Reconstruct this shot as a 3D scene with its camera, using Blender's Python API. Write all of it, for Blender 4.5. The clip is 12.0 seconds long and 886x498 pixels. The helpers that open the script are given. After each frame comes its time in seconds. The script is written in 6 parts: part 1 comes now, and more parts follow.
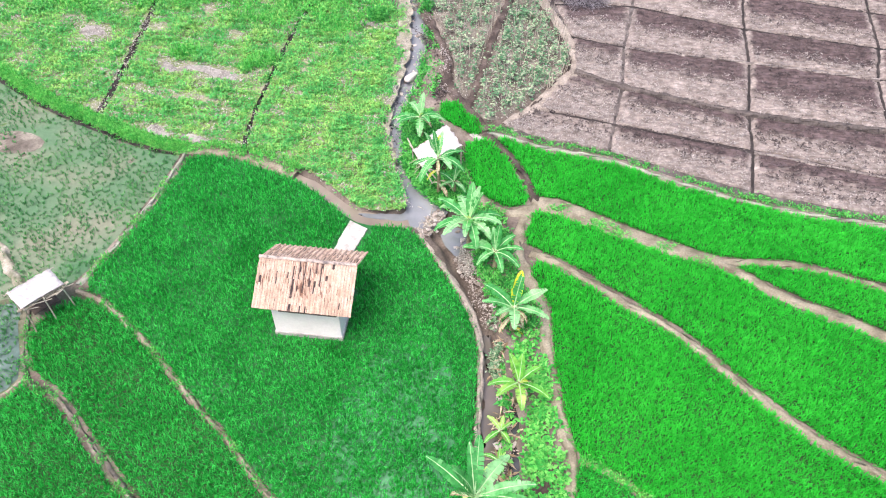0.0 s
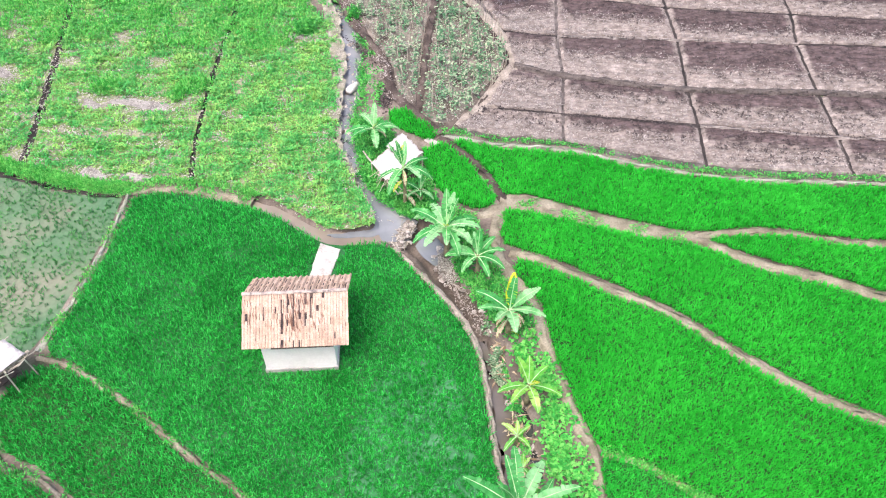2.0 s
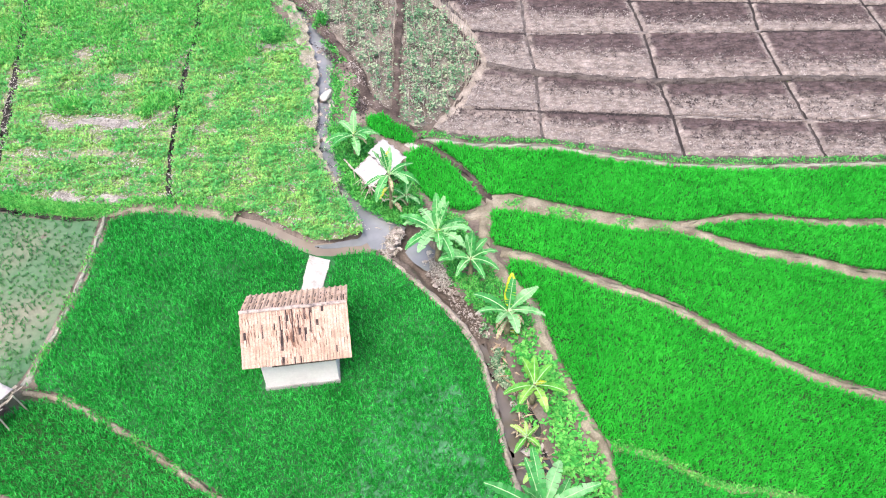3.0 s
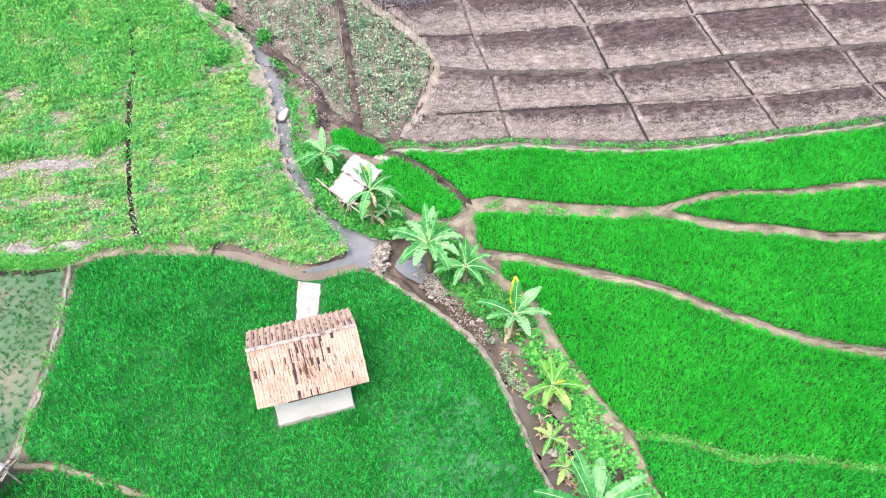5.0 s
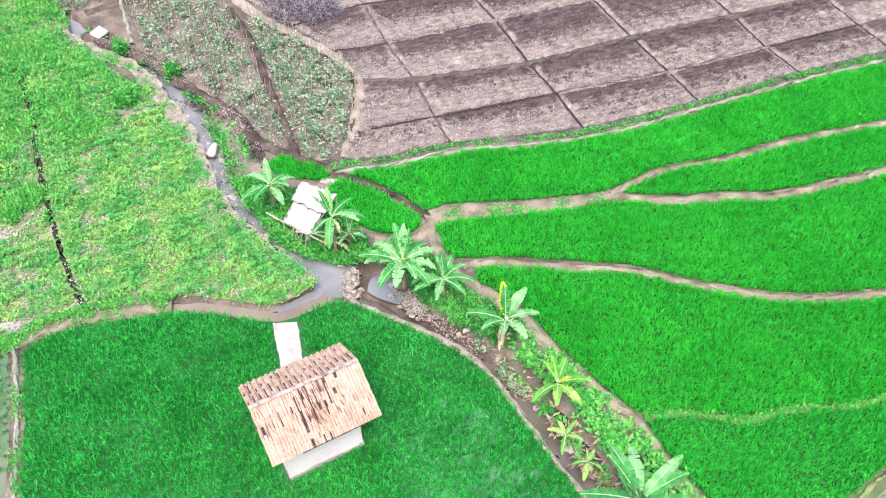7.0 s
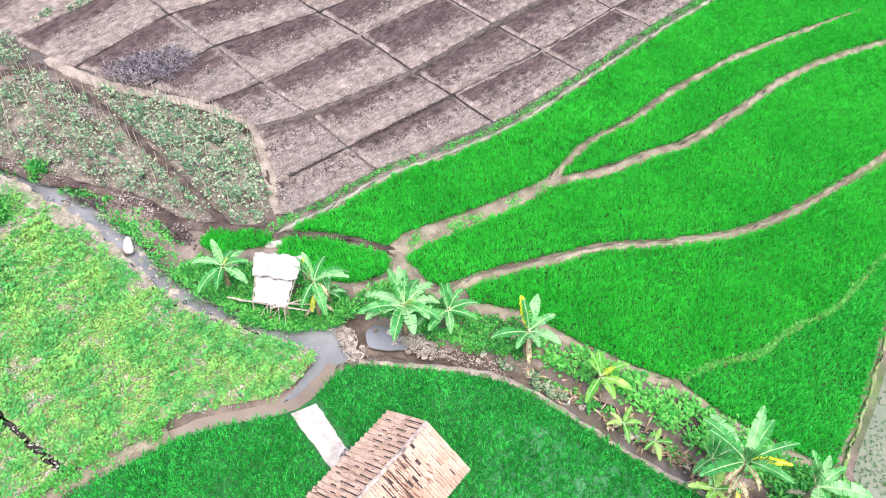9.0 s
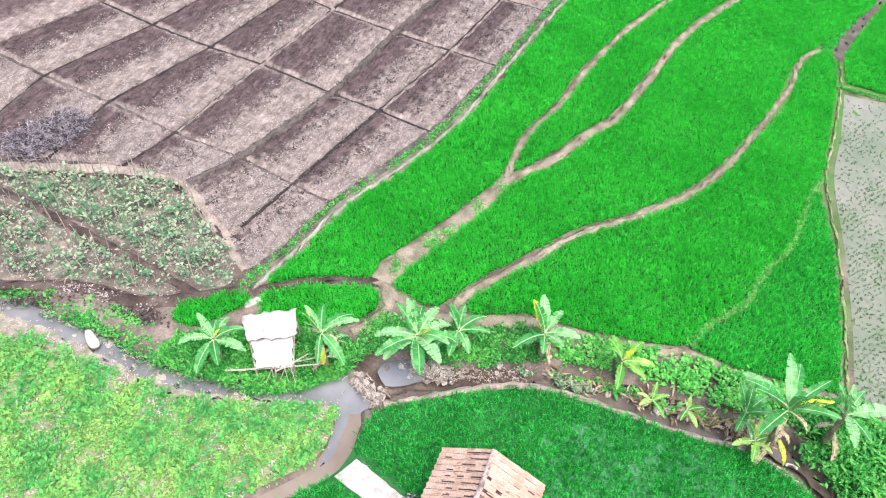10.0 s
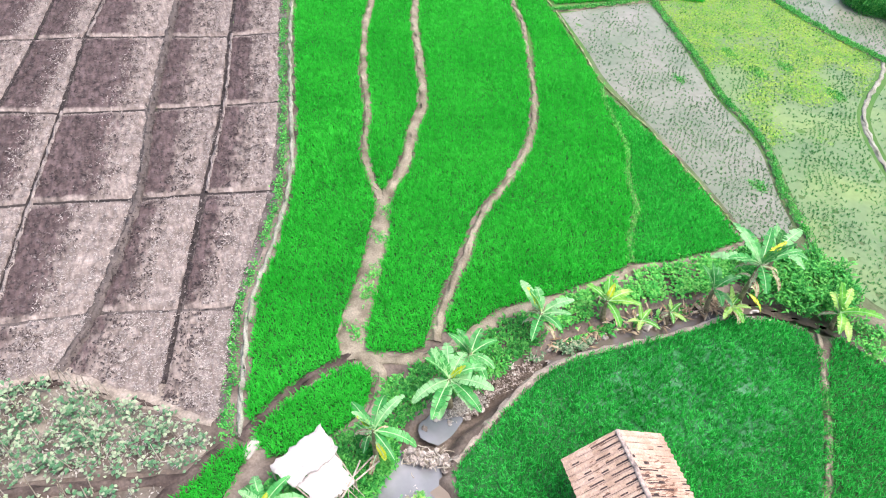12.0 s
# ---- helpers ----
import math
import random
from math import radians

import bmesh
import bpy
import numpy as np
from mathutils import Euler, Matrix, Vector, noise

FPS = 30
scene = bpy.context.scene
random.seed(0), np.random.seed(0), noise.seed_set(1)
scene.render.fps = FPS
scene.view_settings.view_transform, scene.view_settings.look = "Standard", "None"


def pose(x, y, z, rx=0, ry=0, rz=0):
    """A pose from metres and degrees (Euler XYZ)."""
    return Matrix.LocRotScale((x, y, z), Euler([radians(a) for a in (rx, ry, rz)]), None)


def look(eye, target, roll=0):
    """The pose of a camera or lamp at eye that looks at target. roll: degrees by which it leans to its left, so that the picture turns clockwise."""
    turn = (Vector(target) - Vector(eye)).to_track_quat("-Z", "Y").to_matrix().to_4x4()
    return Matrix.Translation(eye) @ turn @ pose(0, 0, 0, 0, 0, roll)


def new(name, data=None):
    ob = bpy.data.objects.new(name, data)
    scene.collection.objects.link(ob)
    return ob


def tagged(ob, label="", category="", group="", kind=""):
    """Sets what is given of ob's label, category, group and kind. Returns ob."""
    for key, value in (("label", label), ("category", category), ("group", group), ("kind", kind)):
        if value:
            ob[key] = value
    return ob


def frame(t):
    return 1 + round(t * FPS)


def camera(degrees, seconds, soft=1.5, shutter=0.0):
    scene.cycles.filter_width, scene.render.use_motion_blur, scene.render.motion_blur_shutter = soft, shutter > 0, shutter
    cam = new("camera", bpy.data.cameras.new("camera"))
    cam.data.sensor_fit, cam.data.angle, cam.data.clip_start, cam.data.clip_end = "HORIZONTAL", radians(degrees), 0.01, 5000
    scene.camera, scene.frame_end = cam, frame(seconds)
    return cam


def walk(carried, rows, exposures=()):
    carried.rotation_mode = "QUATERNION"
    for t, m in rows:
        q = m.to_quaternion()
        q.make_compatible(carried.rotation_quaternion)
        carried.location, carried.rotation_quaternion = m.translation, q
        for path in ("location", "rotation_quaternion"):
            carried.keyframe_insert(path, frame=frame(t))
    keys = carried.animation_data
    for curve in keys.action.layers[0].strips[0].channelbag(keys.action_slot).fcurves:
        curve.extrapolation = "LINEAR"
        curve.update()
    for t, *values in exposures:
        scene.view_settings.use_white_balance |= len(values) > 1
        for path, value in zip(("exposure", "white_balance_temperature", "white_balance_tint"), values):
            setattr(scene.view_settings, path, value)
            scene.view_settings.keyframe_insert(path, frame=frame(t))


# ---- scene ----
cam = camera(61.3, 12.0, soft=1.1)
# seconds, place, pitch, lean, heading
PATH = [
    (0, 0.00, 0.00, 28.55, -45.94, -0.16, 0.43),
    (0.5, -0.82, 0.27, 28.52, -46.00, -0.21, -2.15),
    (1, -1.66, 0.55, 28.50, -46.05, -0.26, -4.83),
    (1.5, -2.51, 0.86, 28.47, -46.11, -0.30, -7.65),
    (2, -3.33, 1.20, 28.45, -46.17, -0.28, -9.84),
    (2.5, -4.13, 1.54, 28.45, -46.20, -0.23, -12.15),
    (3, -4.92, 1.88, 28.46, -46.23, -0.16, -14.78),
    (5, -7.97, 3.61, 28.41, -46.16, 0.03, -23.96),
    (5.5, -8.64, 4.17, 28.42, -46.18, 0.11, -28.48),
    (6, -9.31, 4.77, 28.43, -46.19, 0.17, -32.04),
    (6.5, -10.00, 5.42, 28.44, -46.17, 0.21, -33.57),
    (6.7, -10.37, 5.80, 28.43, -46.17, 0.25, -34.77),
    (8.3, -13.75, 10.44, 28.19, -46.21, 0.70, -48.58),
    (8.5, -14.15, 11.32, 28.19, -46.21, 0.72, -51.30),
    (9, -15.11, 14.05, 28.31, -46.39, 0.54, -59.28),
    (9.5, -15.81, 16.90, 28.40, -46.51, 0.35, -67.19),
    (10, -16.16, 19.88, 28.41, -46.65, 0.16, -75.11),
    (10.5, -16.12, 22.92, 28.36, -46.82, -0.05, -84.19),
    (11, -15.62, 26.01, 28.39, -46.80, -0.36, -93.17),
    (11.5, -14.73, 28.89, 28.28, -46.80, -0.61, -102.86),
    (12, -13.60, 31.47, 28.12, -46.66, -0.67, -111.51),
]
walk(cam, [(t, pose(x, y, z, 90 + pitch, 0, yaw) @ pose(0, 0, 0, 0, 0, lean)) for t, x, y, z, pitch, lean, yaw in PATH])

# ---- light ----
world = bpy.data.worlds.new("overcast_sky")
scene.world = world
world.use_nodes = True
wn = world.node_tree.nodes
sky = wn.new("ShaderNodeTexSky")
sky.sky_type, sky.sun_disc = "NISHITA", False
sky.sun_elevation, sky.sun_rotation = radians(67), radians(220)
sky.air_density, sky.dust_density = 1.0, 5.0
wn["Background"].inputs["Strength"].default_value = 0.17
world.node_tree.links.new(sky.outputs[0], wn["Background"].inputs["Color"])
sun = new("sun", bpy.data.lights.new("sun", "SUN"))
sun.data.energy, sun.data.angle, sun.data.color = 1.3, radians(30), (1.0, 0.96, 0.9)
sun.matrix_world = look((-11, -13, 40), (0, 0, 0))
scene.view_settings.exposure = 0.98
scene.view_settings.use_white_balance = True
scene.view_settings.white_balance_temperature, scene.view_settings.white_balance_tint = 6450, 14

# ---- the lie of the land ----
SLOPE_X, SLOPE_Y = 0.0045, 0.0956
STEP_Y = np.arange(-20, 100, 0.25)
STEP_Z = np.interp(STEP_Y, [-2, 6.5, 10, 14.5, 20, 24, 26.5, 29, 32, 35, 38, 44, 50, 56], [0, 0, 0.18, 0.38, 0.36, 0.28, 0.06, -0.28, -0.42, -0.47, -0.52, -0.8, -1.0, -1.1])
STEP_Z = np.convolve(np.pad(STEP_Z, 12, mode="edge"), np.hanning(25) / np.hanning(25).sum(), mode="valid")


def H(x, y):
    """Height of the sloping land, level again far off; the eastern terraces stand proud of the slope, the ploughed field lies below it."""
    east = np.clip((x - 2.5) / 3, 0, 1)
    return SLOPE_X * np.clip(x, -70, 80) + SLOPE_Y * np.clip(y, -45, 80) + east * east * (3 - 2 * east) * np.interp(y, STEP_Y, STEP_Z)


def smooth(points, step=0.3):
    """A Catmull-Rom line through rows of numbers, resampled at about step metres."""
    p = np.array(points, float)
    p = np.vstack([2 * p[0] - p[1], p, 2 * p[-1] - p[-2]])
    out = []
    for a, b, c, d in zip(p, p[1:], p[2:], p[3:]):
        n = max(2, int(np.hypot(*(c - b)[:2]) / step))
        for k in range(n):
            s = k / n
            out.append(0.5 * (2 * b + (c - a) * s + (2 * a - 5 * b + 4 * c - d) * s * s + (3 * b - a - 3 * c + d) * s ** 3))
    out.append(p[-2])
    return np.array(out)


def inside(pts, poly):
    x, y = pts[:, 0], pts[:, 1]
    hit = np.zeros(len(pts), bool)
    for (x0, y0), (x1, y1) in zip(poly, np.roll(poly, -1, axis=0)):
        cut = (y0 > y) != (y1 > y)
        with np.errstate(divide="ignore", invalid="ignore"):
            hit ^= cut & (x < (x1 - x0) * (y - y0) / (y1 - y0) + x0)
    return hit


def near_line(pts, line):
    """Distance of points from a polyline, and the row of the nearest corner."""
    best, which = np.full(len(pts), 1e9), np.zeros(len(pts), int)
    for k, q in enumerate(line):
        d = np.hypot(pts[:, 0] - q[0], pts[:, 1] - q[1])
        m = d < best
        best[m], which[m] = d[m], k
    return best, which


def wave(x, y, size, seed=0.0):
    """Soft random hills between about -1 and 1."""
    a, b, s = x / size, y / size, seed * 1.7
    return (np.sin(1.9 * a + 1.3 * b + s) + np.sin(-1.1 * a + 2.3 * b + 2 * s) + np.sin(3.1 * a - 0.7 * b + 3 * s) + np.sin(2.2 * a + 3.4 * b - s)) / 2.6


# ---- materials ----
def rgb(r, g, b):
    return (r, g, b, 1.0)


def material(name, stops, size=1.0, fine=12.0, rough=0.85, bump=0.25, island=0.0, translucent=0.0, metal=0.0, obj=0.0, spec=0.3, contrast=0.28):
    """Colour stops spread over a broad noise, a fine grain over it, and relief."""
    m = bpy.data.materials.new(name)
    m.use_nodes = True
    nt = m.node_tree
    n, l = nt.nodes, nt.links
    p = n["Principled BSDF"]
    geo = n.new("ShaderNodeNewGeometry")
    broad = n.new("ShaderNodeTexNoise")
    broad.inputs["Scale"].default_value, broad.inputs["Detail"].default_value = 1.0 / size, 5.0
    l.new(geo.outputs["Position"], broad.inputs["Vector"])
    grain = n.new("ShaderNodeTexNoise")
    grain.inputs["Scale"].default_value, grain.inputs["Detail"].default_value = fine, 4.0
    l.new(geo.outputs["Position"], grain.inputs["Vector"])
    ramp = n.new("ShaderNodeValToRGB")
    e = ramp.color_ramp.elements
    while len(e) < len(stops):
        e.new(0.5)
    for k, c in enumerate(stops):
        e[k].position = 0.3 + 0.4 * k / max(1, len(stops) - 1)
        e[k].color = rgb(*c)
    fac = broad.outputs["Fac"]
    for source, amount in ((geo.outputs["Random Per Island"], island), (n.new("ShaderNodeObjectInfo").outputs["Random"], obj)):
        if amount:
            mix = n.new("ShaderNodeMath")
            mix.operation = "MULTIPLY_ADD"
            mix.inputs[1].default_value = amount
            add = n.new("ShaderNodeMath")
            add.operation = "ADD"
            add.inputs[1].default_value = -amount / 2
            l.new(source, mix.inputs[0])
            l.new(fac, mix.inputs[2])
            l.new(mix.outputs[0], add.inputs[0])
            fac = add.outputs[0]
    l.new(fac, ramp.inputs["Fac"])
    shade = n.new("ShaderNodeMapRange")
    shade.inputs["From Min"].default_value, shade.inputs["From Max"].default_value = 0.25, 0.75
    shade.inputs["To Min"].default_value, shade.inputs["To Max"].default_value = 1 - contrast, 1 + contrast
    l.new(grain.outputs["Fac"], shade.inputs["Value"])
    mul = n.new("ShaderNodeVectorMath")
    mul.operation = "MULTIPLY"
    l.new(ramp.outputs["Color"], mul.inputs[0])
    l.new(shade.outputs["Result"], mul.inputs[1])
    l.new(mul.outputs["Vector"], p.inputs["Base Color"])
    p.inputs["Roughness"].default_value, p.inputs["Metallic"].default_value = rough, metal
    p.inputs["Specular IOR Level"].default_value = spec
    if bump:
        b = n.new("ShaderNodeBump")
        b.inputs["Strength"].default_value, b.inputs["Distance"].default_value = bump, 0.05
        l.new(grain.outputs["Fac"], b.inputs["Height"])
        l.new(b.outputs["Normal"], p.inputs["Normal"])
    if translucent:
        t = n.new("ShaderNodeBsdfTranslucent")
        l.new(mul.outputs["Vector"], t.inputs["Color"])
        mx = n.new("ShaderNodeMixShader")
        mx.inputs["Fac"].default_value = translucent
        l.new(p.outputs[0], mx.inputs[1])
        l.new(t.outputs[0], mx.inputs[2])
        l.new(mx.outputs[0], n["Material Output"].inputs["Surface"])
    return m


M_EARTH = material("brown_earth", [(0.06, 0.046, 0.039), (0.14, 0.112, 0.094), (0.26, 0.215, 0.183)], 1.6, 9, 0.95, 0.5)
M_BUND = material("dry_mud_bund", [(0.118, 0.1, 0.07), (0.222, 0.193, 0.142), (0.335, 0.295, 0.225)], 0.9, 14, 0.95, 0.5)
M_BANK = material("reddish_bank_earth", [(0.042, 0.03, 0.026), (0.082, 0.062, 0.054), (0.145, 0.113, 0.098)], 0.8, 10, 0.95, 0.6)
M_PALEPATH = material("pale_trodden_path", [(0.17, 0.178, 0.13), (0.28, 0.278, 0.228), (0.38, 0.368, 0.315)], 0.8, 14, 0.95, 0.4)
M_STRAWBANK = material("pale_sandy_bank", [(0.14, 0.15, 0.09), (0.28, 0.256, 0.2), (0.41, 0.37, 0.31)], 0.55, 10, 0.95, 0.5)
M_PADDYMUD = material("wet_paddy_mud", [(0.012, 0.05, 0.01), (0.016, 0.068, 0.013), (0.024, 0.09, 0.018)], 1.5, 8, 0.5, 0.2)
M_PONDMUD = material("flooded_grey_mud", [(0.16, 0.195, 0.137), (0.205, 0.225, 0.172), (0.26, 0.255, 0.218)], 3.2, 3, 0.25, 0.08, contrast=0.1)
M_BLUEMUD = material("flooded_blue_grey_mud", [(0.06, 0.1, 0.085), (0.1, 0.15, 0.13), (0.17, 0.21, 0.19)], 1.5, 4, 0.3, 0.1)
M_ALGAE = material("flooded_field_with_yellow_algae", [(0.12, 0.195, 0.095), (0.155, 0.235, 0.105), (0.2, 0.29, 0.105)], 4.5, 3, 0.35, 0.1, contrast=0.12)
M_WESTMUD = material("grey_green_wet_field", [(0.05, 0.15, 0.065), (0.105, 0.175, 0.095), (0.2, 0.205, 0.145)], 3.4, 6, 0.5, 0.2, contrast=0.14)
M_PLOTSOIL = material("dry_plot_soil", [(0.085, 0.069, 0.057), (0.16, 0.138, 0.114), (0.28, 0.248, 0.205)], 0.9, 8, 0.95, 0.5)
M_VEGSOIL = material("pale_straw_soil", [(0.1, 0.22, 0.05), (0.2, 0.26, 0.1), (0.36, 0.33, 0.24)], 0.9, 8, 0.95, 0.5)
M_RICE_E = material("bright_rice_leaf", [(0.027, 0.47, 0.042), (0.036, 0.54, 0.051), (0.05, 0.585, 0.061)], 3.5, 3, 0.6, 0, island=0.4, translucent=0.42, spec=0.08, contrast=0.24)
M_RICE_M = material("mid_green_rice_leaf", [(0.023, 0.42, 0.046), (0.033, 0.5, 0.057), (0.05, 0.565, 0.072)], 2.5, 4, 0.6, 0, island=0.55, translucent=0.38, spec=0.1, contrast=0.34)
M_RICE_W = material("deep_green_rice_leaf", [(0.013, 0.26, 0.033), (0.022, 0.415, 0.054), (0.055, 0.55, 0.098)], 2.0, 5, 0.6, 0, island=0.75, translucent=0.35, spec=0.1, contrast=0.48)
M_SEEDLING = material("rice_seedling_leaf", [(0.03, 0.17, 0.045), (0.055, 0.25, 0.065), (0.11, 0.33, 0.09)], 2, 3, 0.5, 0, island=0.5, translucent=0.25)
M_PONDSEEDLING = material("thin_pale_seedling_leaf", [(0.055, 0.17, 0.06), (0.09, 0.235, 0.085), (0.15, 0.3, 0.12)], 2, 3, 0.5, 0, island=0.5, translucent=0.25)
M_VEG = material("yellow_green_bean_leaf", [(0.072, 0.4, 0.1), (0.165, 0.515, 0.13), (0.36, 0.61, 0.165)], 1.3, 3, 0.6, 0, island=0.3, translucent=0.35, contrast=0.34)
M_WEED = material("mixed_weed_leaf", [(0.03, 0.26, 0.045), (0.055, 0.38, 0.06), (0.14, 0.5, 0.1)], 0.8, 4, 0.6, 0, island=0.7, translucent=0.25)
M_WEEDLIGHT = material("light_green_weed_leaf", [(0.045, 0.36, 0.055), (0.09, 0.47, 0.075), (0.19, 0.56, 0.12)], 0.8, 4, 0.6, 0, island=0.7, translucent=0.25)
M_SAGE = material("pale_sage_crop_leaf", [(0.09, 0.23, 0.11), (0.2, 0.345, 0.19), (0.38, 0.45, 0.3)], 1.2, 4, 0.7, 0, island=0.8, translucent=0.2)
M_BANANA = material("banana_leaf", [(0.05, 0.3, 0.07), (0.11, 0.43, 0.12), (0.27, 0.56, 0.25)], 0.6, 5, 0.4, 0.1, obj=0.6, translucent=0.3)
M_BANANALIGHT = material("light_yellow_green_banana_leaf", [(0.1, 0.38, 0.05), (0.22, 0.53, 0.08), (0.42, 0.66, 0.16)], 0.6, 5, 0.4, 0.1, obj=0.6, translucent=0.3)
M_BANANAYELLOW = material("yellowing_banana_leaf", [(0.5, 0.58, 0.03), (0.7, 0.7, 0.04), (0.78, 0.74, 0.1)], 0.4, 6, 0.45, 0.1, translucent=0.4)
M_MIDRIB = material("pale_banana_midrib", [(0.33, 0.55, 0.25), (0.46, 0.64, 0.36)], 0.4, 8, 0.45, 0)
M_STEM = material("banana_stem", [(0.13, 0.12, 0.06), (0.22, 0.19, 0.11), (0.34, 0.28, 0.18)], 0.3, 14, 0.7, 0.4)
M_DRYLEAF = material("dry_brown_leaf", [(0.2, 0.135, 0.08), (0.34, 0.245, 0.155), (0.5, 0.4, 0.28)], 0.3, 14, 0.9, 0.3, island=0.5)
M_TILE = material("weathered_clay_tile", [(0.41, 0.285, 0.215), (0.49, 0.35, 0.272), (0.55, 0.405, 0.325)], 0.7, 16, 0.85, 0.2, obj=0.3)
# Near-black earth; also stands for shade in furrows and below the bank.
M_EARTHSHADE = material("dark_earth_and_shade", [(0.018, 0.015, 0.015), (0.035, 0.029, 0.028), (0.06, 0.05, 0.047)], 0.8, 10, 0.95, 0.5)
M_TRENCH = material("dry_trench_floor", [(0.05, 0.042, 0.04), (0.1, 0.085, 0.08), (0.17, 0.148, 0.14)], 0.7, 10, 0.95, 0.4)
M_ALGAEMAT = material("yellow_green_algae", [(0.13, 0.36, 0.05), (0.22, 0.44, 0.06), (0.33, 0.48, 0.075)], 1.5, 5, 0.6, 0, island=0.5, translucent=0.2)
M_BAREPATCH = material("pale_grey_soil", [(0.2, 0.18, 0.165), (0.31, 0.285, 0.265), (0.4, 0.375, 0.35)], 0.6, 9, 0.95, 0.5)
M_HUTMUD = material("wet_mud_under_thin_rice", [(0.012, 0.1, 0.02), (0.018, 0.13, 0.03), (0.05, 0.17, 0.065)], 2.2, 5, 0.35, 0.15)
M_THINWATER = material("pale_shallow_water", [(0.016, 0.13, 0.035), (0.032, 0.17, 0.056), (0.075, 0.22, 0.105)], 1.6, 5, 0.25, 0.05, spec=0.5)
M_PALEBANK = material("pale_brown_bank_earth", [(0.2, 0.168, 0.14), (0.31, 0.265, 0.225), (0.41, 0.355, 0.305)], 0.8, 10, 0.95, 0.5)
M_RIM = material("pale_dry_furrow_rim", [(0.18, 0.148, 0.135), (0.27, 0.23, 0.21), (0.36, 0.315, 0.29)], 0.6, 10, 0.95, 0.4)
M_SOILSTRAW = material("weathered_field_straw", [(0.22, 0.19, 0.178), (0.33, 0.292, 0.27), (0.43, 0.388, 0.36)], 0.6, 14, 0.9, 0.2, island=0.6)
M_STEP = material("smooth_step_earth", [(0.07, 0.058, 0.052), (0.105, 0.088, 0.08), (0.15, 0.125, 0.113)], 0.9, 9, 0.95, 0.4)
M_CLOD = material("broken_earth_clods", [(0.04, 0.031, 0.031), (0.08, 0.063, 0.06), (0.125, 0.1, 0.095)], 0.6, 14, 0.95, 0.5, island=0.6)
M_STRAW = material("bleached_straw", [(0.22, 0.2, 0.175), (0.35, 0.325, 0.29), (0.46, 0.43, 0.39)], 0.6, 14, 0.9, 0.2, island=0.7)
M_TILEDARK = material("stained_and_gap_shaded_clay_tile", [(0.02, 0.018, 0.022), (0.05, 0.036, 0.036), (0.16, 0.1, 0.085)], 0.25, 16, 0.9, 0.3)
M_MORTAR = material("ridge_mortar", [(0.12, 0.1, 0.1), (0.42, 0.34, 0.3), (0.52, 0.43, 0.38)], 0.22, 14, 0.9, 0.4)
M_PLASTER = material("whitewashed_plaster", [(0.78, 0.675, 0.665), (0.84, 0.735, 0.725), (0.86, 0.765, 0.755)], 0.7, 10, 0.9, 0.02, contrast=0.05)
M_CONCRETE = material("pale_worn_concrete", [(0.3, 0.28, 0.26), (0.43, 0.4, 0.375), (0.5, 0.47, 0.44)], 0.5, 14, 0.9, 0.25, contrast=0.16)
M_SHEET = material("white_plastic_sheet", [(0.36, 0.33, 0.33), (0.46, 0.43, 0.425), (0.5, 0.475, 0.47)], 0.6, 8, 0.4, 0.06)
M_BAMBOO = material("weathered_bamboo", [(0.24, 0.203, 0.15), (0.375, 0.33, 0.27), (0.465, 0.42, 0.352)], 0.2, 20, 0.7, 0.3, obj=0.3)
M_STONE = material("river_stone", [(0.2, 0.168, 0.145), (0.33, 0.288, 0.258), (0.46, 0.415, 0.38)], 0.3, 12, 0.9, 0.4, obj=0.7)
M_TRASH = material("bleached_litter", [(0.1, 0.075, 0.06), (0.2, 0.16, 0.135), (0.38, 0.33, 0.3)], 0.2, 20, 0.9, 0.4, island=0.8)
M_BRUSH = material("grey_cut_brush", [(0.03, 0.026, 0.034), (0.11, 0.098, 0.112), (0.34, 0.31, 0.33)], 0.5, 10, 0.9, 0.3, island=0.9)
M_SACK = material("pale_plastic_sack", [(0.42, 0.38, 0.34), (0.6, 0.56, 0.52)], 0.3, 10, 0.7, 0.2)
M_DARKWOOD = material("dark_old_timber", [(0.05, 0.035, 0.03), (0.12, 0.09, 0.07)], 0.3, 14, 0.9, 0.3)


def water_material(name, color, rough):
    m = material(name, color, 2.5, 1.5, rough, 0.02, spec=0.9, contrast=0.06)
    return m


# Sky reflection is painted in: the grey base is raised for it.
M_WATER = water_material("stream_water_with_sky_grey", [(0.12, 0.128, 0.14), (0.21, 0.218, 0.235), (0.3, 0.303, 0.318)], 0.06)
# Shade of the overgrown bank is put into this water's dark colour.
M_DARKWATER = water_material("water_with_painted_shade", [(0.03, 0.03, 0.033), (0.06, 0.06, 0.062), (0.12, 0.11, 0.1)], 0.1)
M_BROWNWATER = water_material("still_brown_water", [(0.075, 0.06, 0.05), (0.115, 0.094, 0.078), (0.165, 0.135, 0.113)], 0.16)
M_MUDWATER = water_material("brown_muddy_water", [(0.15, 0.115, 0.085), (0.22, 0.175, 0.135), (0.27, 0.22, 0.175)], 0.4)


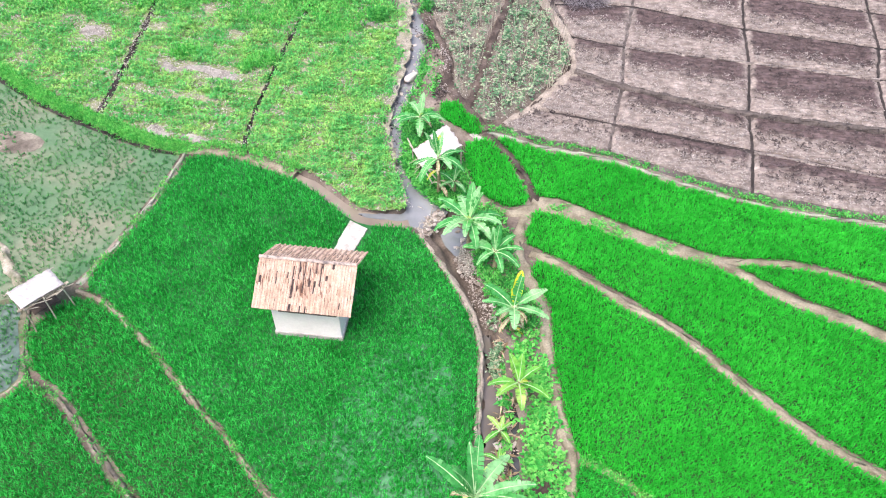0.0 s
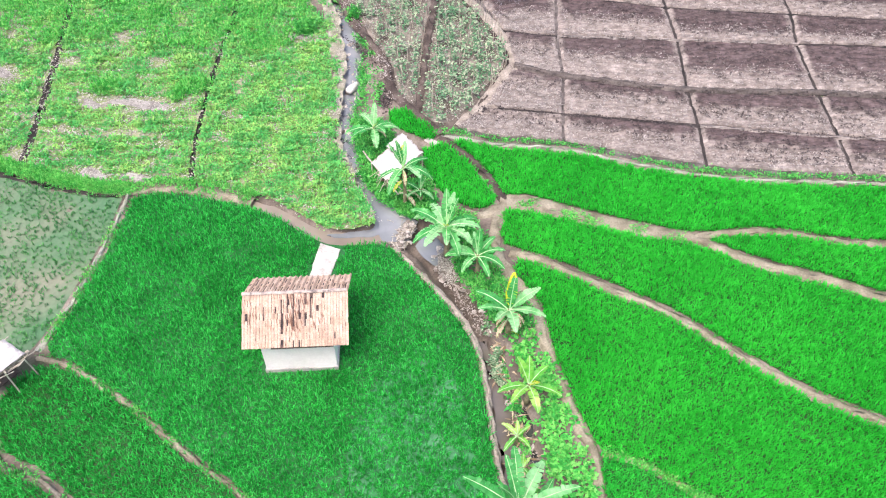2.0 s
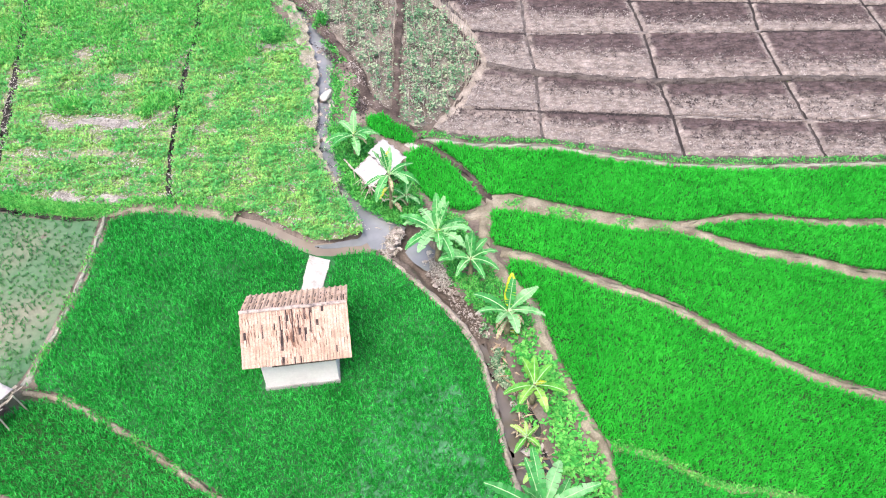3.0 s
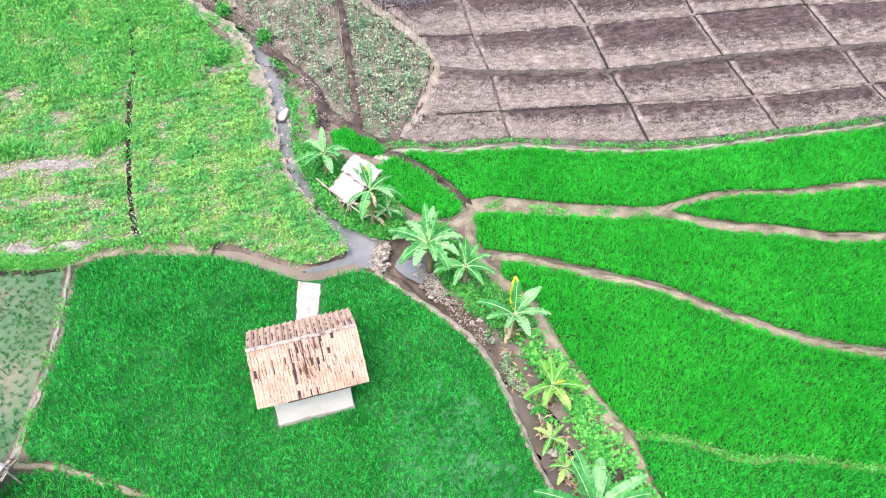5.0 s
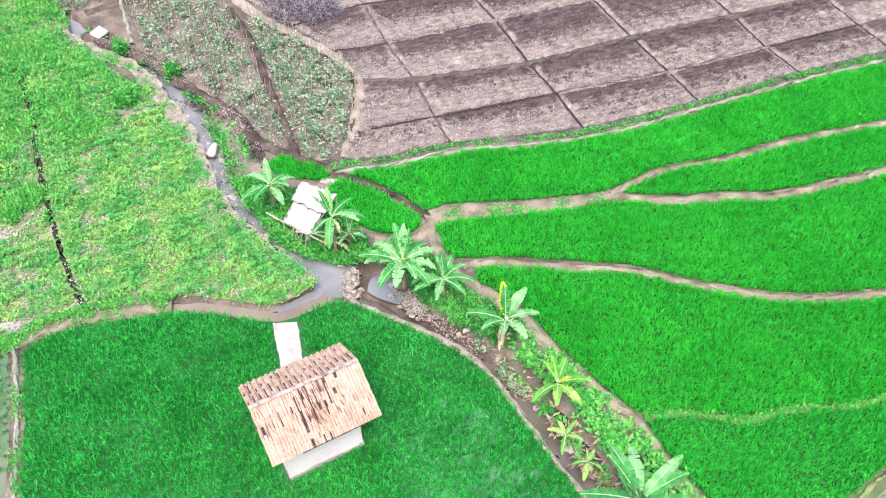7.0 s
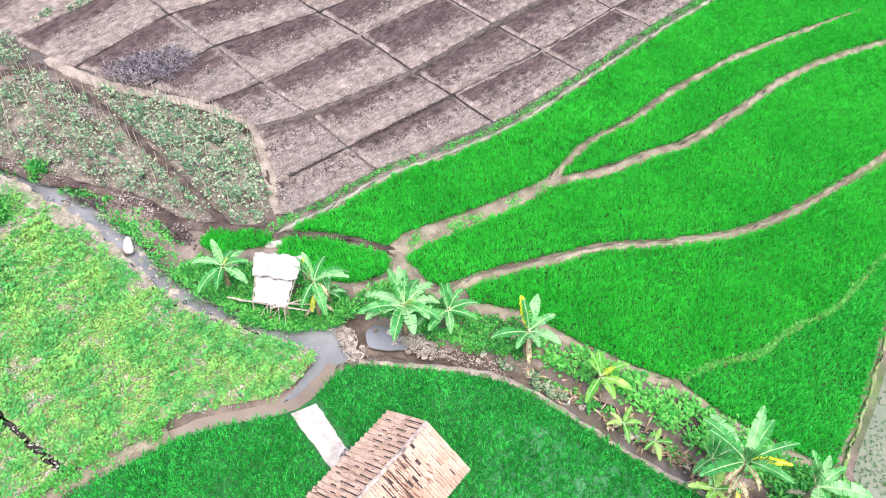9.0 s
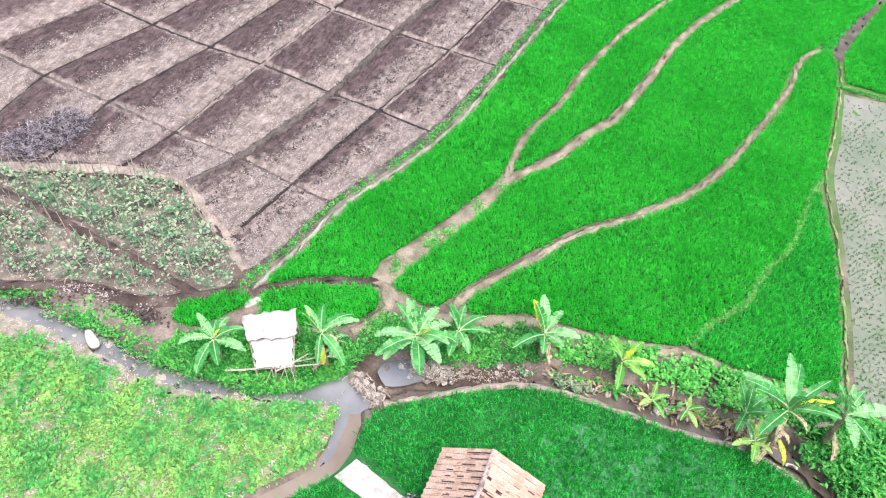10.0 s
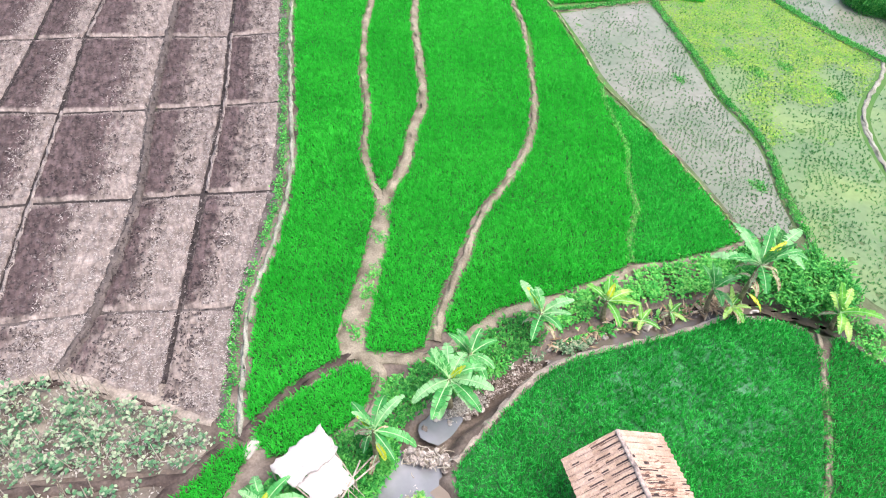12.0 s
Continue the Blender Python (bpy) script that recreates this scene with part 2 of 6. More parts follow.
def bed_material():
    """Ploughed bed: dark bare earth on its upper half, pale straw on its lower half, both broken up."""
    m = material("ploughed_bed_soil", [(0.145, 0.118, 0.107), (0.24, 0.2, 0.18), (0.345, 0.295, 0.267)], 0.5, 7, 0.95, 0.8)
    n, l = m.node_tree.nodes, m.node_tree.links
    p = n["Principled BSDF"]
    pale = p.inputs["Base Color"].links[0].from_socket
    uv = n.new("ShaderNodeUVMap")
    sep = n.new("ShaderNodeSeparateXYZ")
    l.new(uv.outputs["UV"], sep.inputs[0])
    geo = n.new("ShaderNodeNewGeometry")
    rough = n.new("ShaderNodeTexNoise")
    rough.inputs["Scale"].default_value, rough.inputs["Detail"].default_value = 1.5, 6.0
    l.new(geo.outputs["Position"], rough.inputs["Vector"])
    add = n.new("ShaderNodeMath")
    add.operation = "MULTIPLY_ADD"
    add.inputs[1].default_value = 1.0
    lay = n.new("ShaderNodeMapping")
    lay.inputs["Rotation"].default_value = (0, 0, radians(14))
    lay.inputs["Scale"].default_value = (0.9, 7.5, 1.0)
    l.new(geo.outputs["Position"], lay.inputs["Vector"])
    rows = n.new("ShaderNodeTexNoise")
    rows.inputs["Scale"].default_value, rows.inputs["Detail"].default_value = 1.0, 4.0
    l.new(lay.outputs["Vector"], rows.inputs["Vector"])
    both = n.new("ShaderNodeMix")
    both.inputs["Factor"].default_value = 0.6
    l.new(rough.outputs["Fac"], both.inputs["A"])
    l.new(rows.outputs["Fac"], both.inputs["B"])
    l.new(both.outputs["Result"], add.inputs[0])
    l.new(sep.outputs["Y"], add.inputs[2])
    strew = n.new("ShaderNodeMapRange")
    strew.inputs["From Min"].default_value, strew.inputs["From Max"].default_value = 0.3, 0.7
    strew.inputs["To Min"].default_value, strew.inputs["To Max"].default_value = 0.72, 1.2
    l.new(rows.outputs["Fac"], strew.inputs["Value"])
    laid = n.new("ShaderNodeVectorMath")
    laid.operation = "MULTIPLY"
    l.new(pale, laid.inputs[0])
    l.new(strew.outputs["Result"], laid.inputs[1])
    pale = laid.outputs["Vector"]
    rnd = n.new("ShaderNodeObjectInfo")
    more = n.new("ShaderNodeMath")
    more.operation = "MULTIPLY_ADD"
    more.inputs[1].default_value = 0.24
    l.new(rnd.outputs["Random"], more.inputs[0])
    l.new(add.outputs[0], more.inputs[2])
    bare = n.new("ShaderNodeMapRange")
    bare.interpolation_type = "SMOOTHSTEP"
    bare.inputs["From Min"].default_value, bare.inputs["From Max"].default_value = 1.08, 1.34
    l.new(more.outputs[0], bare.inputs["Value"])
    rim_in = n.new("ShaderNodeMath")
    rim_in.operation = "MULTIPLY_ADD"
    rim_in.inputs[1].default_value = 0.3
    l.new(rough.outputs["Fac"], rim_in.inputs[0])
    l.new(sep.outputs["X"], rim_in.inputs[2])
    rim = n.new("ShaderNodeMapRange")
    rim.inputs["From Min"].default_value, rim.inputs["From Max"].default_value = 0.28, 0.55
    l.new(rim_in.outputs[0], rim.inputs["Value"])
    ramp = n.new("ShaderNodeMath")
    ramp.operation = "MULTIPLY"
    l.new(bare.outputs["Result"], ramp.inputs[0])
    l.new(rim.outputs["Result"], ramp.inputs[1])
    dark = n.new("ShaderNodeVectorMath")
    dark.operation = "MULTIPLY"
    dark.inputs[1].default_value = (0.4, 0.345, 0.38)
    l.new(pale, dark.inputs[0])
    mix = n.new("ShaderNodeMix")
    mix.data_type = "RGBA"
    l.new(ramp.outputs[0], mix.inputs["Factor"])
    l.new(pale, mix.inputs["A"])
    l.new(dark.outputs["Vector"], mix.inputs["B"])
    l.new(mix.outputs["Result"], p.inputs["Base Color"])
    return m


def streak_tiles():
    """Weathering on the roof: narrow dark runs down the slope, thicker in a few broad patches."""
    n, l = M_TILE.node_tree.nodes, M_TILE.node_tree.links
    p = n["Principled BSDF"]
    clean = p.inputs["Base Color"].links[0].from_socket
    geo = n.new("ShaderNodeNewGeometry")
    turn = n.new("ShaderNodeMapping")
    turn.inputs["Rotation"].default_value = (0, 0, radians(7))
    turn.inputs["Scale"].default_value = (22.0, 3.2, 3.2)
    l.new(geo.outputs["Position"], turn.inputs["Vector"])
    runs = n.new("ShaderNodeTexNoise")
    runs.inputs["Scale"].default_value, runs.inputs["Detail"].default_value = 1.0, 2.0
    l.new(turn.outputs["Vector"], runs.inputs["Vector"])
    patch = n.new("ShaderNodeTexNoise")
    patch.inputs["Scale"].default_value, patch.inputs["Detail"].default_value = 0.85, 2.0
    l.new(geo.outputs["Position"], patch.inputs["Vector"])
    add = n.new("ShaderNodeMath")
    add.operation = "MULTIPLY_ADD"
    add.inputs[1].default_value = 0.62
    l.new(patch.outputs["Fac"], add.inputs[0])
    l.new(runs.outputs["Fac"], add.inputs[2])
    far = n.new("ShaderNodeVectorMath")
    far.operation = "DISTANCE"
    far.inputs[1].default_value = (-6.2, 20.9, 5.0)
    l.new(geo.outputs["Position"], far.inputs[0])
    worn = n.new("ShaderNodeMapRange")
    worn.inputs["From Min"].default_value, worn.inputs["From Max"].default_value = 0.2, 1.7
    worn.inputs["To Min"].default_value, worn.inputs["To Max"].default_value = 0.075, -0.03
    l.new(far.outputs["Value"], worn.inputs["Value"])
    total = n.new("ShaderNodeMath")
    total.operation = "ADD"
    l.new(add.outputs[0], total.inputs[0])
    l.new(worn.outputs["Result"], total.inputs[1])
    ramp = n.new("ShaderNodeValToRGB")
    ramp.color_ramp.elements[0].position, ramp.color_ramp.elements[1].position = 0.93, 0.99
    l.new(total.outputs[0], ramp.inputs["Fac"])
    dark = n.new("ShaderNodeVectorMath")
    dark.operation = "MULTIPLY"
    dark.inputs[1].default_value = (0.42, 0.33, 0.3)
    l.new(clean, dark.inputs[0])
    mix = n.new("ShaderNodeMix")
    mix.data_type = "RGBA"
    l.new(ramp.outputs["Color"], mix.inputs["Factor"])
    l.new(clean, mix.inputs["A"])
    l.new(dark.outputs["Vector"], mix.inputs["B"])
    l.new(mix.outputs["Result"], p.inputs["Base Color"])


streak_tiles()
M_BED = bed_material()


# ---- builders ----
def np_mesh(name, verts, tris, mat, flat=True):
    me = bpy.data.meshes.new(name)
    verts, tris = np.asarray(verts, np.float32), np.asarray(tris, np.int32)
    me.vertices.add(len(verts))
    me.vertices.foreach_set("co", verts.ravel())
    me.loops.add(tris.size)
    me.loops.foreach_set("vertex_index", tris.ravel())
    me.polygons.add(len(tris))
    me.polygons.foreach_set("loop_start", np.arange(0, tris.size, 3, dtype=np.int32))
    me.update(calc_edges=True)
    me.polygons.foreach_set("use_smooth", np.full(len(tris), not flat))
    me.materials.append(mat)
    return me


def grid_tris(nu, nv):
    i = np.arange(nu - 1)[:, None] * nv + np.arange(nv - 1)[None, :]
    i = i.ravel()
    return np.vstack([np.c_[i, i + nv, i + nv + 1], np.c_[i, i + nv + 1, i + 1]])


def part(name, bm, mat, parent=None, label="", at=None, smooth_faces=False):
    """Links a bmesh as one mesh object, under a thing or a part."""
    me = bpy.data.meshes.new(name)
    for f in bm.faces:
        f.smooth = smooth_faces
    bm.to_mesh(me)
    bm.free()
    me.materials.append(mat)
    ob = new(name, me)
    if parent is not None:
        ob.parent = parent
    if at is not None:
        ob.matrix_basis = at
    if label:
        tagged(ob, label)
    return ob


def box_bm(x0, x1, y0, y1, z0, z1, bevel=0.0, bm=None):
    bm = bm or bmesh.new()
    r = bmesh.ops.create_cube(bm, size=1.0)
    for v in r["verts"]:
        v.co = Vector((x0 + (v.co.x + 0.5) * (x1 - x0), y0 + (v.co.y + 0.5) * (y1 - y0), z0 + (v.co.z + 0.5) * (z1 - z0)))
    if bevel:
        bmesh.ops.bevel(bm, geom=list({e for v in r["verts"] for e in v.link_edges}), offset=bevel, segments=1, affect="EDGES")
    return bm


def rod_bm(a, b, r0, r1=None, sides=7, bm=None, bend=0.0, rings=4):
    """A round rod from a to b, tapered, slightly bent."""
    bm = bm or bmesh.new()
    a, b = Vector(a), Vector(b)
    r1 = r0 if r1 is None else r1
    d = (b - a).normalized()
    u = d.orthogonal().normalized()
    w = d.cross(u)
    loops = []
    for k in range(rings + 1):
        s = k / rings
        c = a.lerp(b, s) + u * (bend * math.sin(math.pi * s))
        r = r0 + (r1 - r0) * s
        loops.append([bm.verts.new(c + (u * math.cos(6.2832 * j / sides) + w * math.sin(6.2832 * j / sides)) * r) for j in range(sides)])
    for p, q in zip(loops, loops[1:]):
        for j in range(sides):
            bm.faces.new((p[j], p[(j + 1) % sides], q[(j + 1) % sides], q[j]))
    bm.faces.new(list(reversed(loops[0])))
    bm.faces.new(loops[-1])
    return bm


def ribbon(name, rows, height, mat, label, category, lift=0.0, shape="bank", rough=0.05, kind="structure"):
    """A strip of earth or water along rows of x, y, width."""
    p = smooth(rows)
    t = np.gradient(p[:, :2], axis=0)
    t /= np.linalg.norm(t, axis=1)[:, None]
    nrm = np.c_[-t[:, 1], t[:, 0]]
    if shape == "bank":
        prof = [(-1.25, -0.12), (-0.95, 0.25), (-0.62, 0.85), (-0.2, 1.0), (0.2, 1.0), (0.62, 0.85), (0.95, 0.25), (1.25, -0.12)]
    else:
        prof = [(-1, 0), (-0.5, 0), (0, 0), (0.5, 0), (1, 0)]
    verts = []
    for k, (a, h) in enumerate(prof):
        side = wave(p[:, 0] + 9 * k, p[:, 1], 0.45, k) * rough * 1.6
        off = nrm * (a * p[:, 2] / 2 + side)[:, None]
        x, y = p[:, 0] + off[:, 0], p[:, 1] + off[:, 1]
        rise = p[:, 3] if p.shape[1] > 3 else 0.0
        z = H(x, y) + lift + rise + h * height * (1 + 0.25 * wave(x, y, 0.7, k)) + (rough * 0.35 * wave(x, y, 0.22, 3) if shape == "bank" else 0)
        if a in (-1.25, 1.25):
            z = H(x, y) + lift - 0.1
        verts.append(np.c_[x, y, z])
    n, m = len(p), len(prof)
    v = np.stack(verts, axis=1).reshape(-1, 3)
    me = np_mesh(name, v, grid_tris(n, m)[:, ::-1], mat, flat=False)
    return tagged(new(name, me), label, category, kind=kind)


def sheet(name, poly, mat, label, category, lift=0.02, grow=0.0):
    """A field's floor: one thin sheet over the ground."""
    p = smooth(list(poly) + [poly[0]], 0.8)[:-1]
    if grow:
        t = np.roll(p, -1, axis=0) - np.roll(p, 1, axis=0)
        area = np.sum(p[:, 0] * np.roll(p[:, 1], -1) - np.roll(p[:, 0], -1) * p[:, 1])
        p = p + np.sign(area) * grow * np.c_[t[:, 1], -t[:, 0]] / np.linalg.norm(t, axis=1)[:, None]
    bm = bmesh.new()
    bm.faces.new([bm.verts.new((x, y, 0)) for x, y in p])
    for axis in (0, 1):
        if p[:, 0].max() < 2.5:
            break
        for c in np.arange(math.floor(p[:, axis].min()) + 1, p[:, axis].max(), 1.0 if axis else 1.5):
            no = Vector((1 - axis, axis, 0))
            bmesh.ops.bisect_plane(bm, geom=bm.verts[:] + bm.edges[:] + bm.faces[:], dist=1e-5, plane_co=no * c, plane_no=no)
    bmesh.ops.triangulate(bm, faces=bm.faces[:])
    for f in bm.faces:
        if f.normal.z < 0:
            f.normal_flip()
    for v in bm.verts:
        v.co.z = float(H(v.co.x, v.co.y)) + lift
    me = bpy.data.meshes.new(name)
    bm.to_mesh(me)
    bm.free()
    me.materials.append(mat)
    return tagged(new(name, me), label, category, kind="structure")


def plants(name, pts, mat, label, category, blades=14, length=(0.28, 0.42), width=0.03, lean=(0.1, 0.6), spread=0.05, base=(0.0, 0.0), droop=0.25, seed=1, at=None, sink=0.02):
    """Many narrow or broad leaves growing from points of the ground, as one mesh."""
    rng = np.random.default_rng(seed)
    n = len(pts)
    c = np.repeat(pts[:, :2], blades, axis=0)
    scale = np.repeat(pts[:, 2] if pts.shape[1] > 2 else np.ones(n), blades)
    k = len(c)
    az = rng.uniform(0, 2 * np.pi, k)
    ln = rng.uniform(*length, k) * scale
    le = rng.uniform(*lean, k)
    c = c + rng.normal(0, 1, (k, 2)) * spread
    z = H(c[:, 0], c[:, 1]) - sink + rng.uniform(*base, k) * scale
    if at is not None:
        z = z + at(c[:, 0], c[:, 1])
    d = np.c_[np.cos(az) * np.sin(le), np.sin(az) * np.sin(le), np.cos(le)]
    side = np.c_[-np.sin(az), np.cos(az), np.zeros(k)]
    b = np.c_[c, z]
    mid = b + d * (0.5 * ln)[:, None]
    tip = b + d * ln[:, None]
    tip[:, 2] -= droop * ln
    w = (width * (0.7 + 0.6 * rng.random(k)) * (0.6 + 0.4 * scale))[:, None]
    v = np.stack([b, mid - side * w / 2, mid + side * w / 2, tip], axis=1).reshape(-1, 3)
    i = np.arange(k) * 4
    me = np_mesh(name, v, np.vstack([np.c_[i, i + 2, i + 1], np.c_[i + 1, i + 2, i + 3]]), mat)
    return tagged(new(name, me), label, category, kind="stuff")


def scatter(poly, spacing, seed=1, jitter=0.25, turn=0.0, keep=None, size=None, grow=0.0):
    """Points on a jittered planting grid within a polygon, with a size each."""
    rng = np.random.default_rng(seed)
    poly = smooth(list(poly) + [poly[0]], 0.8)[:-1]
    if grow:
        t = np.roll(poly, -1, axis=0) - np.roll(poly, 1, axis=0)
        area = np.sum(poly[:, 0] * np.roll(poly[:, 1], -1) - np.roll(poly[:, 0], -1) * poly[:, 1])
        poly = poly + np.sign(area) * grow * np.c_[t[:, 1], -t[:, 0]] / np.linalg.norm(t, axis=1)[:, None]
    c, r = poly.mean(0), np.abs(poly - poly.mean(0)).max() * 1.5
    g = np.arange(-r, r, spacing)
    gx, gy = np.meshgrid(g, g)
    p = np.c_[gx.ravel(), gy.ravel()] + rng.uniform(-jitter, jitter, (gx.size, 2)) * spacing
    a = radians(turn)
    p = c + p @ np.array([[math.cos(a), math.sin(a)], [-math.sin(a), math.cos(a)]])
    p = p[inside(p, poly)]
    if keep is not None:
        p = p[keep(p[:, 0], p[:, 1]) > rng.random(len(p))]
    s = np.ones(len(p)) if size is None else size(p[:, 0], p[:, 1])
    return np.c_[p, s]


def in_rows(poly, between, step, turn, seed=1, keep=None, size=None):
    """Points along straight planting rows within a polygon, rows a fixed distance apart."""
    rng = np.random.default_rng(seed)
    poly = smooth(list(poly) + [poly[0]], 0.8)[:-1]
    c, r = poly.mean(0), np.abs(poly - poly.mean(0)).max() * 1.5
    gx, gy = np.meshgrid(np.arange(-r, r, step), np.arange(-r, r, between))
    p = np.c_[gx.ravel(), gy.ravel()] + rng.normal(0, 1, (gx.size, 2)) * (step * 0.4, between * 0.16)
    p[:, 1] += 0.12 * np.sin(p[:, 0] * 0.7 + 0.4 * p[:, 1]) + 0.06 * np.sin(p[:, 0] * 2.3 + p[:, 1])
    a = radians(turn)
    p = c + p @ np.array([[math.cos(a), math.sin(a)], [-math.sin(a), math.cos(a)]])
    p = p[inside(p, poly)]
    if keep is not None:
        p = p[keep(p[:, 0], p[:, 1]) > rng.random(len(p))]
    s = np.ones(len(p)) if size is None else size(p[:, 0], p[:, 1])
    return np.c_[p, s]


def along(rows, spacing, width, seed=1, keep=None):
    """Points strewn along a line, within a width."""
    rng = np.random.default_rng(seed)
    p = smooth([r[:2] for r in rows], spacing)
    p = np.repeat(p, max(1, int(width / spacing)), axis=0)
    p = p + rng.normal(0, 0.5, p.shape) * width * 0.5
    if keep is not None:
        p = p[keep(p[:, 0], p[:, 1]) > rng.random(len(p))]
    return np.c_[p, 0.6 + 0.6 * rng.random(len(p))]


# ---- plan ----
STREAM = [(-5.0, 55, 1.0), (-3.8, 50, 0.9), (-2.15, 46.5, 0.85), (-1.86, 43.2, 0.8), (-2.1, 39.8, 0.75), (-2.75, 36.5, 0.75), (-2.95, 34, 0.65), (-2.6, 31.7, 0.75),
          (-2.05, 29.9, 0.8), (-1.2, 28.2, 1.3), (-0.3, 27.2, 1.5), (0.35, 26.2, 1.3), (0.9, 24.4, 0.7), (1.6, 21.9, 0.5), (1.85, 20.3, 0.6), (2.0, 18, 0.7), (1.8, 15.8, 0.7),
          (1.75, 13, 0.8), (1.8, 10.8, 0.9), (1.0, 9, 1.0), (-0.5, 7.4, 1.0), (-2.2, 6.3, 1.0), (-6, 4, 1.0), (-12, 1, 1.0)]
DITCH = [(-1.7, 27.6, 1.0), (-2.4, 27.4, 0.95), (-3.4, 27.25, 0.9), (-4.7, 27.5, 0.85), (-5.9, 28.55, 0.6), (-6.9, 29.55, 0.5), (-8.2, 30.35, 0.45)]
DITCH_WEST = [(-8.0, 30.3, 0.55), (-9.4, 31.0, 0.55), (-11.3, 31.75, 0.55), (-13.1, 32.1, 0.5), (-14.5, 32.1, 0.4), (-16.9, 32.9, 0.25), (-19.8, 34.3, 0.22), (-23.3, 36.2, 0.22), (-27, 38.8, 0.22), (-36, 45, 0.22)]
BUND_A = [(4.37, 28.52, 0.9), (5.69, 28.1, 1.2), (7.61, 26.89, 1.15), (9.24, 25.99, 1.0), (11.06, 25, 0.8), (13, 24.18, 0.6), (15.31, 22.21, 0.5), (18.54, 20.47, 0.6), (20.3, 19.28, 0.55), (24.38, 17.86, 0.5), (30.35, 16.06, 0.5), (35.55, 13.5, 0.5), (42.05, 9.65, 0.5), (54, 3, 0.5)]
BUND_B = [(13.11, 24.28, 0.45), (15.38, 24.18, 0.4), (17.44, 23.72, 0.4), (20.26, 22.56, 0.42), (24.44, 21.51, 0.45), (29.82, 19.65, 0.45), (35.28, 17.05, 0.45), (45.38, 12.04, 0.45), (55.9, 7.01, 0.45)]
BUND_C = [(4.05, 24.95, 0.5), (5.56, 23.97, 0.36), (7.89, 21.96, 0.36), (10.24, 20.12, 0.36), (12.5, 17.5, 0.36), (14.67, 15.33, 0.36), (17.67, 13.27, 0.36), (21.46, 11.56, 0.36), (25.32, 10.08, 0.36), (28.2, 8.87, 0.36), (30.42, 8.46, 0.36), (32.17, 7.84, 0.42), (33.55, 6.62, 0.42)]
PATH_E = [(4.57, 28.27, 0.6), (3.7, 26.78, 0.5), (3.43, 25.18, 0.6), (3.7, 23.65, 0.7), (4.38, 21.51, 0.6), (4.33, 19.72, 0.5), (4.46, 17.92, 0.5), (4.64, 15.94, 0.5), (4.93, 14.35, 0.5), (4.58, 12.48, 0.5), (4.6, 10.23, 0.5), (4.86, 7.63, 0.5)]
PATH_J = [(2.1, 33.4, 0.5), (2.91, 32.41, 0.5), (3.66, 31.23, 0.5), (4.35, 29.6, 0.5), (4.68, 28.37, 0.7)]
PATH_K = [(4.46, 28.12, 0.5), (3.31, 27.59, 0.5), (2.4, 27.9, 0.45), (1.5, 28.6, 0.4)]
BUND_D = [(5.25, 14.36, 0.26), (6.39, 13.87, 0.26), (7.31, 13.16, 0.26), (8.76, 11.89, 0.26), (10.71, 11.16, 0.26), (13.04, 9.76, 0.26), (14.95, 9.14, 0.26), (18.32, 8.18, 0.26), (19.64, 7.53, 0.26)]
POND_EDGE = [(33.97, 6.21, 0.13), (30.99, 5.5, 0.13), (23.76, 6.62, 0.13), (19.73, 7.38, 0.13), (14.15, 7.21, 0.13), (9.36, 7.32, 0.13), (5.55, 7.58, 0.13), (4.67, 7.42, 0.13)]
POND_MID = [(36, -5, 0.3), (28.8, -2.4, 0.3), (20.5, -0.6, 0.3), (16.6, 0.5, 0.3), (11.9, 1.1, 0.3), (7.5, 3.1, 0.3), (2.6, 4.9, 0.3)]
POND_N = [(29.3, 5.9, 0.4), (29.1, 3, 0.4), (29, -2.4, 0.4), (28.7, -8, 0.4), (28.2, -12.3, 0.5)]
POND_S = [(36, -11, 0.5), (28, -12.2, 0.5), (22.3, -12.8, 0.6), (17, -14.2, 0.6), (10, -17, 0.5)]
POND_T = [(17.2, -14, 0.32), (15.7, -12.4, 0.32), (13.5, -8.9, 0.32), (11.5, -6.7, 0.32), (7.5, -4.5, 0.32), (2, -2.5, 0.32)]
BUND_SW = [(-17.3, 22.8, 0.25), (-15.9, 22.2, 0.25), (-13.9, 20.5, 0.25), (-12.2, 18.8, 0.25), (-10.7, 17.2, 0.25), (-8.9, 15.5, 0.25), (-7.5, 13.85, 0.25), (-5.5, 11.9, 0.25), (-3.3, 10.1, 0.25), (-1.0, 8.4, 0.25)]
BUND_SW2 = [(-19.4, 22.4, 0.22), (-19.0, 21.2, 0.22), (-18, 18.2, 0.22), (-16.5, 17.4, 0.22), (-15, 15.9, 0.22), (-13.8, 14.7, 0.22), (-12.2, 13.1, 0.22), (-8, 9, 0.22), (-4.5, 5.5, 0.22)]
BUND_SW3 = [(-18, 18.1, 0.22), (-19.3, 16.9, 0.22), (-23, 13.5, 0.22)]
BUND_W = [(-14.2, 31.9, 0.26), (-14.8, 29.5, 0.2), (-16, 26, 0.18), (-17.3, 23.1, 0.26)]
SOIL_EDGE = [(2.2, 33.4, 0.22), (4.69, 32.92, 0.22), (8.77, 31.75, 0.22), (12.26, 29.91, 0.22), (15.68, 28.35, 0.22), (18.68, 27.39, 0.22), (21.49, 26.74, 0.22), (29, 24.93, 0.22), (34.5, 23.42, 0.22), (43.27, 20.89, 0.22), (57.01, 16.92, 0.22)]
